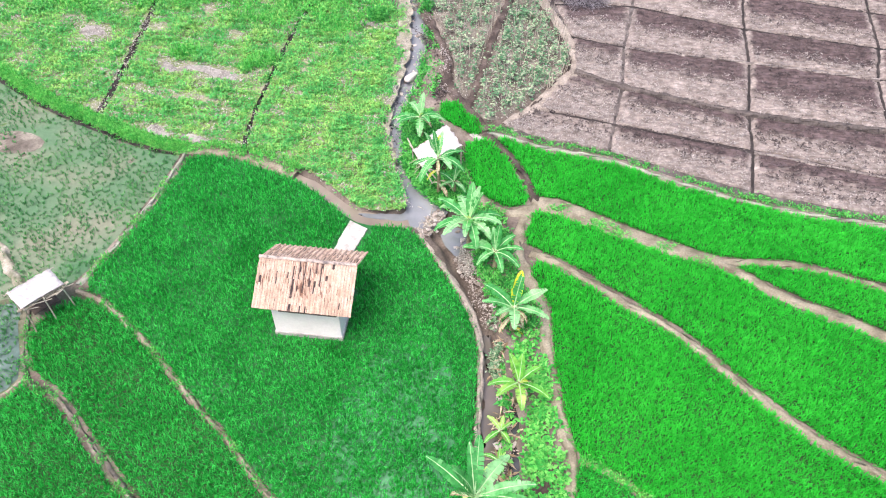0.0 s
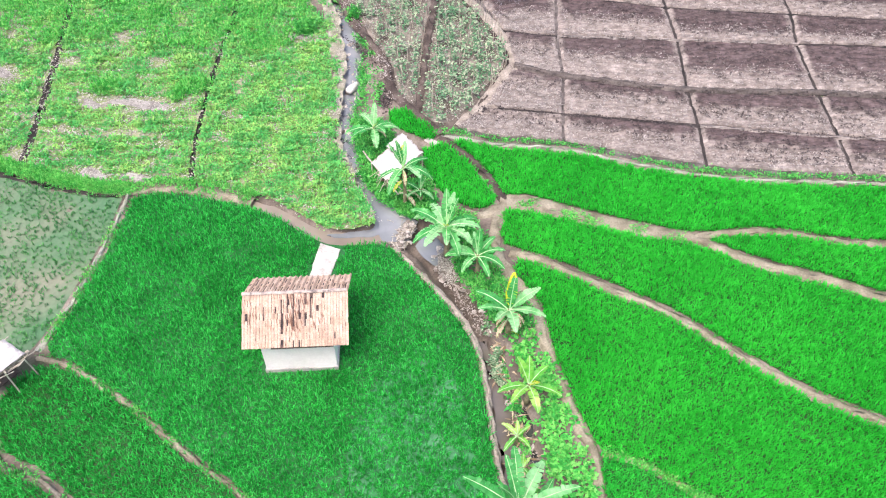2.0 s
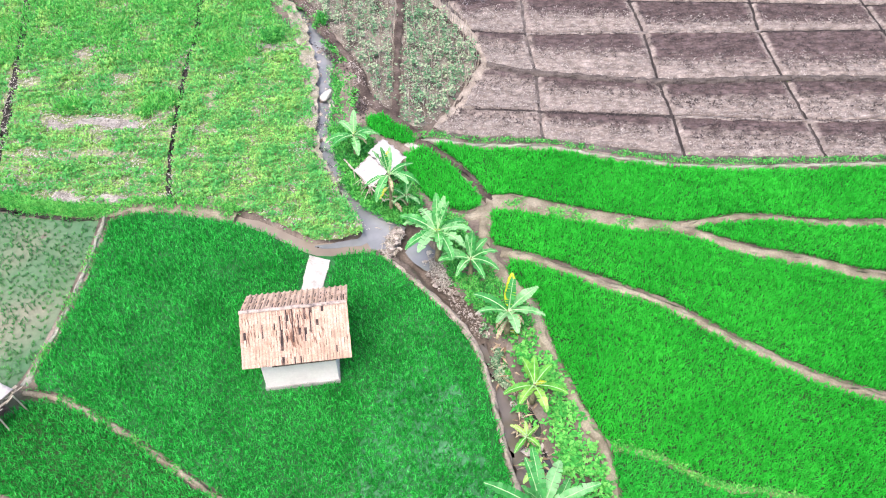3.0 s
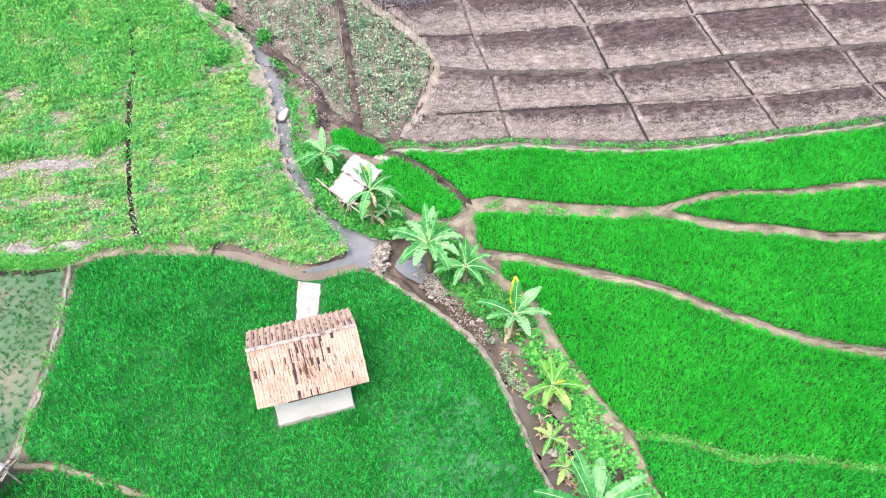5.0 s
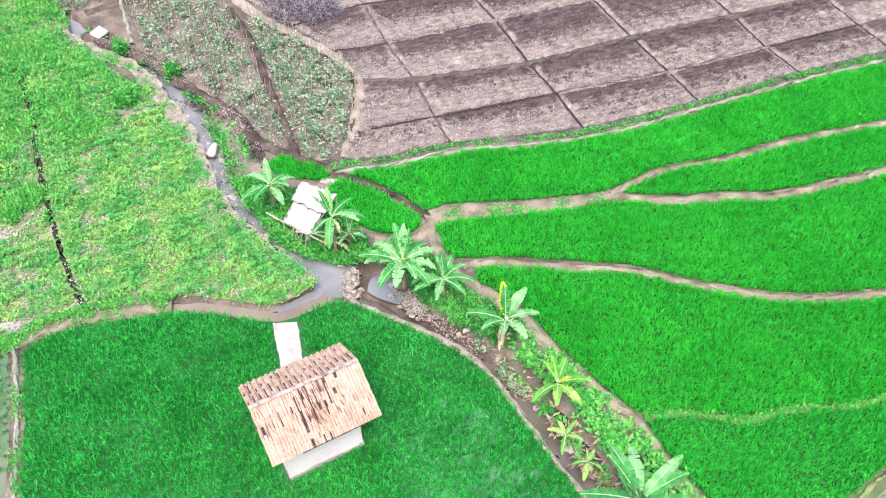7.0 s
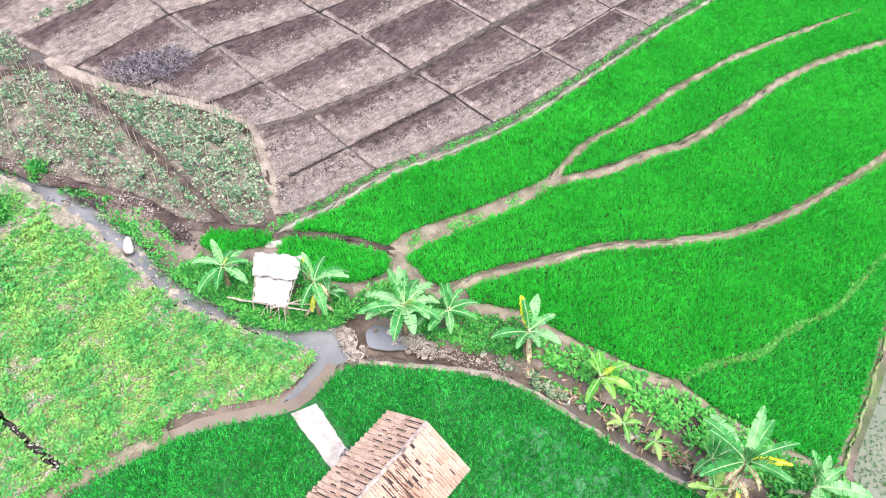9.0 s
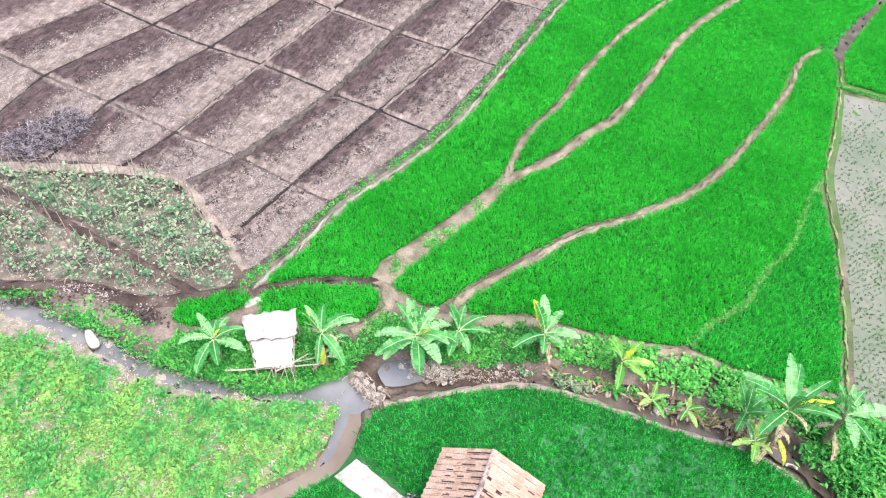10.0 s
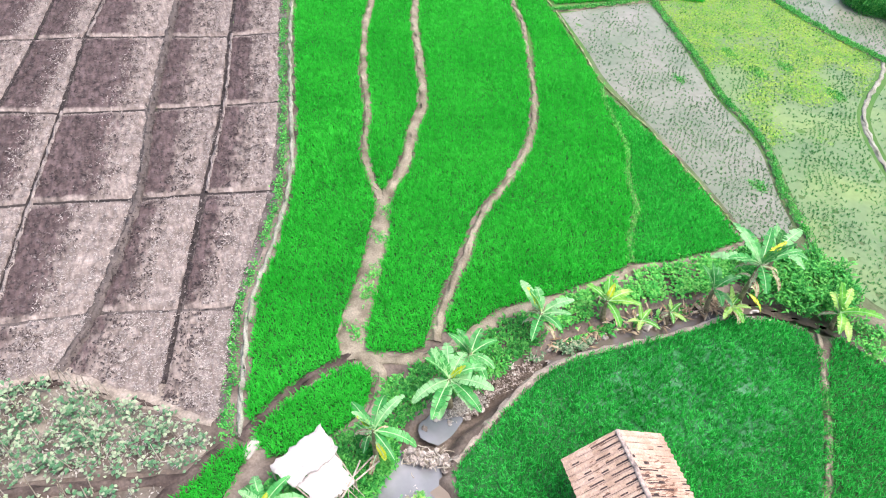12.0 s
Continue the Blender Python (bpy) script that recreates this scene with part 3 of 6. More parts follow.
VEG_PATH = [(-4.2, 51.5, 0.7), (-2.05, 47.4, 0.6), (-1.3, 44.5, 0.55), (-0.75, 42.7, 0.5), (0.0, 40.3, 0.55), (0.05, 38, 0.6), (0.55, 36.5, 0.7), (1.25, 35.2, 0.7), (2.2, 33.6, 0.7)]
VEG_MID = [(4.79, 51.08, 0.5), (4.08, 46.6, 0.5), (2.86, 42.12, 0.5), (1.95, 38.5, 0.5), (1.2, 35.5, 0.5)]
SOIL_WEST = [(5.64, 53.55, 0.8), (6.03, 49.12, 0.8), (7.63, 43.4, 0.8), (7.95, 40.26, 0.9), (6.51, 37.81, 1.1), (4.93, 35.51, 1.3), (3.34, 34.04, 0.9)]

CHANNEL_E = [(29.56, 6.41, 0.5), (31.18, 6.01, 0.6), (32.89, 5.71, 0.7), (35.6, 4.7, 0.7), (38, 3.7, 0.7), (40, 2.9, 0.7), (43, 1.6, 0.7), (52, -2.2, 0.7)]
BUND_END = [(38.43, 6.92, 0.3), (40.35, 6.51, 0.35), (40.4, 5, 0.3), (40.4, 3, 0.3)]
VEG_CROSS = [(-3.4, 53.6, 0.6), (-1.2, 53.5, 0.6), (2.0, 52.8, 0.6), (5.18, 53.42, 0.6)]


def xy(rows, dx=0.0, dy=0.0):
    return [(r[0] + dx, r[1] + dy) for r in rows]


# ---- ground, stream and ditch ----
WATER_BASIN = [(-2.55, 30.8), (-2.1, 30.75), (-1.55, 29.8), (-0.95, 28.95), (-0.3, 28.25), (-0.4, 27.5), (-0.85, 26.95), (-1.5, 27.0), (-2.0, 27.5), (-1.95, 28.2), (-2.1, 28.9), (-2.4, 29.8)]
WATER_POOL = [(-0.25, 26.55), (0.25, 26.95), (0.8, 26.8), (1.15, 26.0), (1.05, 25.3), (0.6, 24.9), (0.25, 25.3), (-0.1, 25.9)]


def build_ground():
    gx = np.unique(np.r_[-700, -300, -140, np.arange(-70, -9, 1.0), np.arange(-9, 7.01, 0.2), np.arange(8, 80, 1.0), 140, 300, 700])
    gy = np.unique(np.r_[-700, -300, -140, -80, np.arange(-45, 1, 1.0), np.arange(1, 56.01, 0.25), np.arange(57, 81, 1.0), 140, 300, 700])
    X, Y = np.meshgrid(gx, gy, indexing="ij")
    p = np.c_[X.ravel(), Y.ravel()]
    z = H(p[:, 0], p[:, 1]) + 0.015 * wave(p[:, 0], p[:, 1], 0.6)
    close = (np.abs(p[:, 0] + 1) < 16) & (p[:, 1] > -2) & (p[:, 1] < 58)
    q = p[close]
    line = smooth(STREAM, 0.2)
    d, k = near_line(q, line)
    half = line[k, 2] / 2
    west = (q[:, 0] < line[k, 0]) & (q[:, 1] > 28.5)
    bank = np.where(west, 0.22, 0.45) + np.where(west, 0.08, 0.25) * wave(q[:, 0], q[:, 1], 1.1, 2)
    cut = 0.75 * np.clip((half + bank - d) / bank, 0, 1) ** 0.8
    line2 = smooth(DITCH, 0.15)
    d2, k2 = near_line(q, line2)
    cut2 = (0.28 + 0.24 * np.clip((q[:, 0] + 5) / 3, 0, 1)) * np.clip((line2[k2, 2] / 2 + 0.22 - d2) / 0.22, 0, 1)
    for pool in (WATER_BASIN, WATER_POOL):
        ring = smooth(list(pool) + [pool[0]], 0.2)[:-1]
        d3, _ = near_line(q, ring)
        cut3 = np.where(inside(q, ring), 0.62, 0.62 * np.clip(1 - d3 / 0.3, 0, 1))
        cut = np.maximum(cut, cut3)
    cut = np.maximum(cut, cut2)
    for px, py, rx, ry in ((-1.35, 42.0, 0.35, 0.7), (-0.45, 37.4, 0.3, 0.6), (-1.5, 46.9, 0.3, 0.8), (2.84, 16.6, 0.3, 1.1), (2.75, 14.7, 0.3, 1.1)):
        cut = np.maximum(cut, 0.6 * np.exp(-((q[:, 0] - px) / rx) ** 2 - ((q[:, 1] - py) / ry) ** 2))
    z[close] -= cut + 0.05 * wave(q[:, 0], q[:, 1], 0.35, 5) * (cut > 0.05)
    me = np_mesh("ground", np.c_[p, z], grid_tris(len(gx), len(gy)), M_EARTH, flat=False)
    tagged(new("ground", me), "bare brown sloping earth between the fields", "ground", kind="structure")


def grass_the_distance():
    """Beyond the fields the bare earth gives way to rough grass."""
    n, l = M_EARTH.node_tree.nodes, M_EARTH.node_tree.links
    p = n["Principled BSDF"]
    earth = p.inputs["Base Color"].links[0].from_socket
    geo = n.new("ShaderNodeNewGeometry")
    far = n.new("ShaderNodeVectorMath")
    far.operation = "DISTANCE"
    far.inputs[1].default_value = (2, 32, 2)
    l.new(geo.outputs["Position"], far.inputs[0])
    spots = n.new("ShaderNodeTexNoise")
    spots.inputs["Scale"].default_value, spots.inputs["Detail"].default_value = 0.22, 6.0
    l.new(geo.outputs["Position"], spots.inputs["Vector"])
    edge = n.new("ShaderNodeMath")
    edge.operation = "MULTIPLY_ADD"
    edge.inputs[1].default_value = 26.0
    l.new(spots.outputs["Fac"], edge.inputs[0])
    l.new(far.outputs["Value"], edge.inputs[2])
    share = n.new("ShaderNodeMapRange")
    share.inputs["From Min"].default_value, share.inputs["From Max"].default_value = 36, 46
    l.new(edge.outputs[0], share.inputs["Value"])
    tint = n.new("ShaderNodeMix")
    tint.data_type = "RGBA"
    tint.inputs["A"].default_value, tint.inputs["B"].default_value = rgb(0.035, 0.15, 0.03), rgb(0.12, 0.2, 0.06)
    l.new(spots.outputs["Fac"], tint.inputs["Factor"])
    mix = n.new("ShaderNodeMix")
    mix.data_type = "RGBA"
    l.new(share.outputs["Result"], mix.inputs["Factor"])
    l.new(earth, mix.inputs["A"])
    l.new(tint.outputs["Result"], mix.inputs["B"])
    l.new(mix.outputs["Result"], p.inputs["Base Color"])


grass_the_distance()
build_ground()
ribbon("water_stream", [(x, y, w + 0.4) for x, y, w in STREAM[:10]] + [(-0.45, 27.45, 1.7)], 0, M_WATER, "narrow grey stream with shallow still water", "water", lift=-0.42, shape="flat", rough=0.06)
ribbon("water_lower_stream", [(1.78, 20.7, 0.3), (1.85, 20.0, 0.6), (2.0, 18, 0.75), (1.8, 15.8, 0.75), (1.75, 13, 0.8), (1.8, 10.8, 0.7), (1.0, 9, 0.6), (-0.5, 7.4, 0.6), (-2.2, 6.3, 0.6), (-6, 4, 0.6)], 0, M_BROWNWATER, "still brown muddy water in the lower stream bed", "water", lift=-0.45, shape="flat", rough=0.08)
ribbon("water_pocket", [(2.85, 17.5, 0.4), (2.88, 16.5, 0.5), (2.84, 15.6, 0.55), (2.78, 14.85, 0.55), (2.65, 13.9, 0.4)], 0, M_DARKWATER, "still water under the bank weeds, shade in its dark colour", "water", lift=-0.4, shape="flat", rough=0.08)
ribbon("water_ditch", [(-1.5, 27.75, 1.0, -0.34), (-2.4, 27.45, 1.05, -0.24), (-3.4, 27.3, 1.0, -0.12), (-4.7, 27.5, 0.95, -0.04), (-5.9, 28.55, 0.7, 0), (-6.9, 29.55, 0.6, 0), (-8.2, 30.35, 0.5, 0)], 0, M_MUDWATER, "muddy brown silt and water in a shallow field ditch", "water", lift=-0.13, shape="flat", rough=0.03)
ribbon("water_inlet", [(-1.5, 27.95, 0.8, -0.33), (-2.4, 27.72, 0.6, -0.23), (-3.4, 27.6, 0.4, -0.108), (-4.5, 27.72, 0.1, -0.04)], 0, M_WATER, "thin sheet of grey water entering the ditch", "water", lift=-0.13, shape="flat", rough=0.04)
SAND = [(-2.2, 28.3, 0.35), (-2.6, 30.1, 0.32), (-3.05, 31.8, 0.38), (-3.4, 33.5, 0.42), (-3.4, 35.6, 0.5), (-3.15, 37.1, 0.65), (-2.85, 39.4, 0.8), (-2.75, 41.3, 0.9), (-2.75, 43.5, 0.9), (-2.85, 46.3, 0.8), (-3.4, 48, 0.8), (-4.5, 50, 0.9), (-6, 54.5, 0.9)]
ribbon("sand_bank", SAND, 0.0, M_STRAWBANK, "pale crumbling sandy edge of the stream", "bank", lift=0.024, shape="flat", rough=0.08)

sheet("water_basin", WATER_BASIN, M_WATER, "still grey water held above the stone weir", "water", lift=-0.415, grow=0.16)
sheet("water_pool", [(-0.22, 26.5), (0.25, 26.95), (0.75, 26.8), (0.85, 26.5), (1.1, 26.05), (0.9, 25.6), (0.55, 25.2), (0.3, 25.5), (0.0, 25.9)], M_WATER, "small grey pool of water below the stone weir", "water", lift=-0.4, grow=0.1)

# ---- bunds and paths ----
for rows, mat, label in (
        (DITCH_WEST, M_BUND, "brown earth bank beside the bean field"), (BUND_A, M_BUND, "broad bare earth bund between rice fields"),
        (BUND_B, M_BUND, "narrow winding earth bund between rice fields"), (BUND_C, M_BUND, "long winding earth bund between rice fields"),
        (PATH_E, M_BUND, "trodden earth path along the banana plants"), (PATH_J, M_BANK, "brown earth bund round a small rice plot"),
        (PATH_K, M_BUND, "short earth bund by the small rice plot"), (BUND_D, M_VEGSOIL, "grassy low bund between rice fields"),
        (POND_EDGE, M_VEGSOIL, "pale bund beside the flooded field"), (POND_MID, M_BUND, "grass-covered bund between flooded fields"),
        (POND_N, M_BUND, "low bund at the end of the flooded field"), (POND_S, M_BUND, "grassy bund beyond the flooded fields"),
        (BUND_END, M_PALEPATH, "pale narrow bund at the far rice field"), (POND_T, M_PALEPATH, "curved pale earth bund in the flooded field"), (BUND_SW, M_BUND, "grey earth bund beside the hut's rice field"),
        (BUND_SW2, M_PLOTSOIL, "grey earth bund between lower rice fields"), (BUND_SW3, M_BUND, "short earth bund by the wet field"),
        (BUND_W, M_PALEPATH, "low earth bund between wet field and rice"), (SOIL_EDGE, M_PALEPATH, "pale narrow trodden path by the ploughed field")):
    ribbon("earth_bund", rows, 0.1, mat, label, "bund")
ribbon("earth_bund", [(-26, 27.5, 0.6), (-23.5, 26.4, 0.6), (-21.7, 25.2, 0.6), (-20.9, 24, 0.55), (-19.5, 22.7, 0.5)], 0.12, M_STRAWBANK, "pale rubbly bund below the wet field", "bund")
for rows, label in ((VEG_PATH, "dark brown earth path above the stream bank"), (VEG_MID, "dark earth furrow path between staked plots"), (VEG_CROSS, "reddish earth bank between staked plots"), (SOIL_WEST, "pale brown earth bank beside the staked plots")):
    ribbon("earth_path", rows, 0.1, M_PALEBANK if rows is SOIL_WEST else M_BANK, label, "path")

ribbon("earth_bund", [(-1.35, 26.25, 0.25), (-0.12, 24.05, 0.3), (1.05, 21.8, 0.3), (1.46, 19.95, 0.24), (1.41, 17.75, 0.22), (1.21, 15.6, 0.22), (1.19, 13.4, 0.24), (1.17, 11.6, 0.24), (0.35, 9.9, 0.24)], 0.05, M_PALEBANK, "thin pale earth lip between rice and stream", "bund", lift=-0.03, rough=0.04)
ribbon("bank_face", [(x - 0.42, y - 0.1, 0.4) for x, y, _ in SOIL_WEST[1:-1]], 0.05, M_BANK, "dark brown eroded face of the bank by the staked plot", "bank", lift=0.02, rough=0.06)

# ---- fields ----
R_HUT = [(-2.3, 26.6), (-1.5, 26.1), (-0.3, 23.9), (0.85, 21.7), (1.27, 19.9), (1.22, 17.7), (1.02, 15.6), (1.0, 13.4), (1.0, 11.6), (0.2, 10.0), (-0.95, 8.75), (-3.3, 10.36), (-5.5, 12.16), (-7.5, 14.11),
         (-8.9, 15.76), (-10.7, 17.46), (-12.2, 19.06), (-13.9, 20.76), (-15.9, 22.46), (-16.9, 23.2), (-15.7, 26), (-14.5, 29.5), (-13.9, 31.4), (-13.0, 31.65), (-11.3, 31.3), (-9.4, 30.5), (-8.0, 29.8), (-6.7, 28.9), (-5.6, 27.8), (-4.5, 26.95), (-3.3, 26.7)]
R_SW = [(-17.1, 22.3), (-15.9, 21.92), (-13.9, 20.22), (-12.2, 18.52), (-10.7, 16.92), (-8.9, 15.22), (-7.5, 13.55), (-5.5, 11.62), (-3.3, 9.82), (-1.5, 7.9), (-2.2, 7.35), (-3.4, 7.2), (-4.6, 6.6), (-8, 9.4), (-12.2, 13.5), (-13.8, 15.1), (-15, 16.3), (-16.5, 17.8), (-17.8, 18.6), (-18.6, 20.8)]
R_SW2 = [(-18, 17.8), (-16.5, 17), (-15, 15.5), (-13.8, 14.3), (-12.2, 12.7), (-8, 8.6), (-5, 5.2), (-10, 3), (-20, 6), (-22.6, 13.4), (-19.3, 16.5)]
R_E1 = [(2.6, 32.95), (4.68, 32.56), (8.76, 31.38), (12.24, 29.54), (15.64, 28), (18.63, 27.04), (21.44, 26.34), (28.96, 24.52), (34.47, 23.03), (49.14, 18.69), (49.5, 10.64), (35.29, 17.44), (29.83, 20.04), (24.46, 21.9), (20.28, 22.96), (17.46, 24.08), (15.4, 24.48), (13.03, 24.64), (11.1, 25.57), (9.28, 26.59), (7.66, 27.6), (5.73, 28.81), (4.81, 28.87), (4.11, 31.04), (3.23, 32.42)]
R_E1C = [(13.69, 24.02), (15.36, 23.87), (17.42, 23.42), (20.25, 22.26), (24.44, 21.21), (29.81, 19.27), (35.28, 16.65), (49.59, 9.84), (49.97, 5.9), (42, 10.16), (35.53, 13.99), (30.35, 16.46), (24.38, 18.26), (20.31, 19.68), (18.55, 20.87), (15.42, 22.61)]
R_E2 = [(4.64, 27.66), (5.64, 27.34), (7.56, 26.24), (9.19, 25.31), (11.03, 24.43), (12.88, 23.67), (15.1, 21.81), (18.34, 20.02), (20.2, 18.84), (24.37, 17.48), (30.35, 15.62), (35.59, 13.05), (42.09, 9.25), (50, 5), (44, 1.5), (34.45, 6.62), (30.8, 8.66), (25.72, 10.08), (21.45, 11.9), (17.76, 13.61), (14.76, 15.68), (12.7, 17.8), (10.44, 20.42), (8.1, 22.31), (5.77, 24.28), (3.97, 25.46), (4.09, 26.57)]
R_E3 = [(4.32, 24.32), (5.45, 23.57), (7.69, 21.66), (10.04, 19.88), (12.3, 17.21), (14.57, 14.94), (17.59, 12.92), (21.37, 11.23), (25.67, 9.33), (30.77, 7.89), (33.47, 6.31), (30.98, 5.86), (23.74, 6.97), (19.72, 7.69), (18.38, 8.35), (15.00, 9.31), (13.12, 9.92), (10.79, 11.32), (8.85, 12.05), (7.43, 13.30), (6.48, 14.03), (5.32, 14.53), (4.97, 15.93), (4.78, 17.91), (4.65, 19.7), (4.76, 21.68), (4.03, 23.53)]
R_E4 = [(5.18, 14.19), (6.30, 13.71), (7.19, 13.02), (8.67, 11.73), (10.63, 11.00), (12.96, 9.60), (14.90, 8.97), (18.26, 8.01), (14.14, 7.52), (9.35, 7.62), (5.54, 7.94), (5.13, 8.24), (4.94, 10.23), (4.91, 12.48)]
R_A = [(-0.3, 35.9), (0.6, 35.85), (1.2, 34.9), (1.95, 33.75), (1.5, 33.3), (0.5, 34.1), (-0.3, 34.8)]
R_B = [(1.0, 32.4), (1.9, 32.9), (2.5, 32.4), (3.28, 31.11), (3.92, 29.6), (4.1, 28.48), (3.31, 27.99), (2.5, 28.35), (1.6, 29.2), (1.1, 30.8)]
R_FAR = [(30.19, 5.2), (33.2, 4.95), (36, 3.95), (40, 2.2), (44, 0.5), (52, -3), (50, -9), (29.4, -7.5), (29.4, -2.5)]
R_THIN = [(33.76, 6.52), (35.96, 6.31), (38.55, 6.62), (40.17, 6.11), (40.1, 3.4), (36.2, 5), (33.88, 5.91)]
R_END = [(38.5, 7.23), (40.52, 6.92), (40.7, 3.3), (44, 1.9), (52, -1.6), (54, 4), (43.71, 9.05)]
P_1 = [(28.8, 5.5), (23.8, 6.2), (19.8, 6.9), (14.2, 6.85), (9.4, 6.95), (5.8, 7.2), (5.0, 6.8), (4.4, 5.0), (7.6, 3.5), (12, 1.5), (16.7, 0.9), (20.6, -0.2), (28.7, -1.9)]
P_2 = [(28.7, -2.9), (20.4, -1), (16.5, 0.1), (11.8, 0.7), (7.3, 2.7), (2.8, 4.5), (-1.5, 3.5), (2, -2.1), (7.6, -4.1), (11.8, -6.4), (13.9, -8.8), (16.1, -12.3), (17.3, -13.6), (22.3, -12.4), (27.9, -11.8)]
P_3 = [(1.8, -2.9), (7.3, -4.9), (11.2, -7), (13.1, -9.1), (15.3, -12.7), (16.6, -14.2), (10, -17.4), (-6, -20), (-8, -6)]
P_4 = [(36, -11.6), (28, -12.8), (22.3, -13.4), (17.2, -14.8), (10, -17.8), (8, -32), (40, -32)]
W_FIELD = [(-14.5, 31.7), (-15.1, 29.4), (-16.3, 26), (-17.6, 23.3), (-19.2, 22.7), (-24, 22), (-34, 25), (-38, 44), (-27.2, 38.3), (-23.5, 35.7), (-19.9, 33.8), (-17, 32.4)]
W_POND = [(-19.5, 22.2), (-19.4, 21), (-18.4, 18.2), (-19.6, 17.1), (-23.2, 13.9), (-34, 15), (-34, 24.6), (-24, 21.7)]
NW = [(-2.2, 27.95), (-2.3, 29.0), (-2.75, 30.5), (-3.2, 31.9), (-3.55, 33.6), (-3.5, 35.6), (-3.4, 37.8), (-3.2, 40.5), (-3.25, 43), (-3.4, 45), (-4.2, 48), (-5.2, 50.5), (-7.5, 58), (-40, 62), (-40, 48.5), (-27, 39.4), (-23.1, 36.8), (-19.6, 34.9), (-16.7, 33.5), (-14.4, 32.7), (-13, 32.7), (-11.1, 32.35), (-9.2, 31.6), (-7.8, 30.9), (-6.6, 30), (-5.5, 28.95), (-4.5, 28.05), (-3.4, 27.75)]
SOIL = [(2.6, 33.75), (4.69, 33.34), (8.78, 32.11), (12.27, 30.33), (15.72, 28.76), (18.73, 27.75), (21.54, 27.04), (29.04, 25.24), (34.52, 23.72), (57.03, 17.4), (68.58, 51.62), (31.94, 61.43), (5.99, 59.74), (5.69, 50.42), (7.68, 43.4), (7.89, 40.16), (6.3, 37.6), (4.59, 35.17)]

HUT_AT = (-5.86, 21.6)


def hut_clear(x, y):
    a = radians(-7)
    dx, dy = x - HUT_AT[0], y - HUT_AT[1]
    u, v = dx * math.cos(a) + dy * math.sin(a), -dx * math.sin(a) + dy * math.cos(a)
    free = (np.abs(u + 0.1) > 1.7) | (np.abs(v) > 1.5)
    slab = (y > 22.5) & (y < 27.2) & (np.abs((x + 4.38) - (y - 26.7) * 0.36) < 0.72)
    return np.where(free & ~slab, 1.0, 0.0)


def rice(poly, mat, label, seed, spacing=0.175, height=1.0, keep=None, turn=20.0, blades=14, floor=None):
    sheet("paddy_floor", poly, floor or M_PADDYMUD, "wet dark mud floor of a rice field", "paddy field", lift=0.04)
    west = mat is M_RICE_W
    pts = scatter(poly, 0.19 if west else spacing, seed, 0.2, turn, keep, lambda x, y: height * (0.95 + 0.13 * wave(x, y, 1.7, seed) + 0.1 * wave(x, y, 0.5, seed)), grow=0.05)
    plants("rice_crop", pts, mat, label, "rice", blades=blades, length=(0.3, 0.47) if west else (0.3, 0.48), width=0.033 if west else 0.042, lean=(0.08, 0.85), spread=0.05, droop=0.2, seed=seed)


def open_water(x, y):
    """Where the rice of the hut's field stands thin, in open rows over pale water."""
    spots = np.exp(-((x + 1.2) / 1.7) ** 2 - ((y - 17.6) / 2.4) ** 2) + 0.9 * np.exp(-((x + 3.6) / 2.0) ** 2 - ((y - 14.2) / 1.6) ** 2) + 0.7 * np.exp(-((x + 0.9) / 1.4) ** 2 - ((y - 13.2) / 1.8) ** 2)
    return np.clip(1.15 * spots + 0.1 * wave(0.8 * x + 0.6 * y, 0.8 * y - 0.6 * x, 0.55, 3) - 0.1, 0, 1)


rice(R_HUT, M_RICE_W, "deep green young rice round the tiled hut", 11, floor=M_HUTMUD, keep=lambda x, y: hut_clear(x, y) * (1 - 0.62 * open_water(x, y)), turn=12)
plants("rice_rows", in_rows([(0.9, 21.5), (1.0, 17.5), (0.9, 11.6), (-0.9, 9.4), (-5.5, 12.6), (-7.5, 15), (-5.0, 18.5), (-2.5, 21.5)], 0.24, 0.13, 97, 24, open_water, lambda x, y: 0.9 + 0.12 * wave(x, y, 0.7, 2)), M_RICE_W, "thin young rice in open rows over pale water", "rice",
       blades=11, length=(0.28, 0.42), width=0.032, lean=(0.05, 0.6), spread=0.035, droop=0.15, seed=24)
sheet("shallow_water", [(-0.2, 20.5), (0.4, 18), (0.3, 15), (0.3, 12.4), (-1.5, 11), (-3.6, 12.2), (-4.6, 14.5), (-4.4, 17), (-3.0, 19.2), (-1.4, 20.6)], M_THINWATER, "shallow pale water between thin rows of rice", "water", lift=0.052)
rice(R_SW, M_RICE_W, "deep green young rice below the winding bund", 12, turn=40)
rice(R_SW2, M_RICE_W, "deep green young rice beyond the lower bund", 13, turn=40)
rice(R_E1, M_RICE_E, "bright green rice beside the ploughed field", 14, turn=-20)
rice(R_E1C, M_RICE_E, "bright green rice in a narrow strip", 15, turn=-25)
rice(R_E2, M_RICE_E, "bright green rice between two winding bunds", 16, turn=-35)
rice(R_E3, M_RICE_E, "bright green rice beside the banana row", 17, turn=-35)
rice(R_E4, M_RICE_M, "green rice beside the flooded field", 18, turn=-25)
rice(R_A, M_RICE_E, "small plot of bright green rice by the stream shed", 19)
rice(R_B, M_RICE_E, "bright green rice in a small plot behind the shed", 20)
rice(R_FAR, M_RICE_E, "bright green rice beyond the flooded field", 21)
rice(R_END, M_RICE_E, "bright green rice at the far end of the terraces", 22)
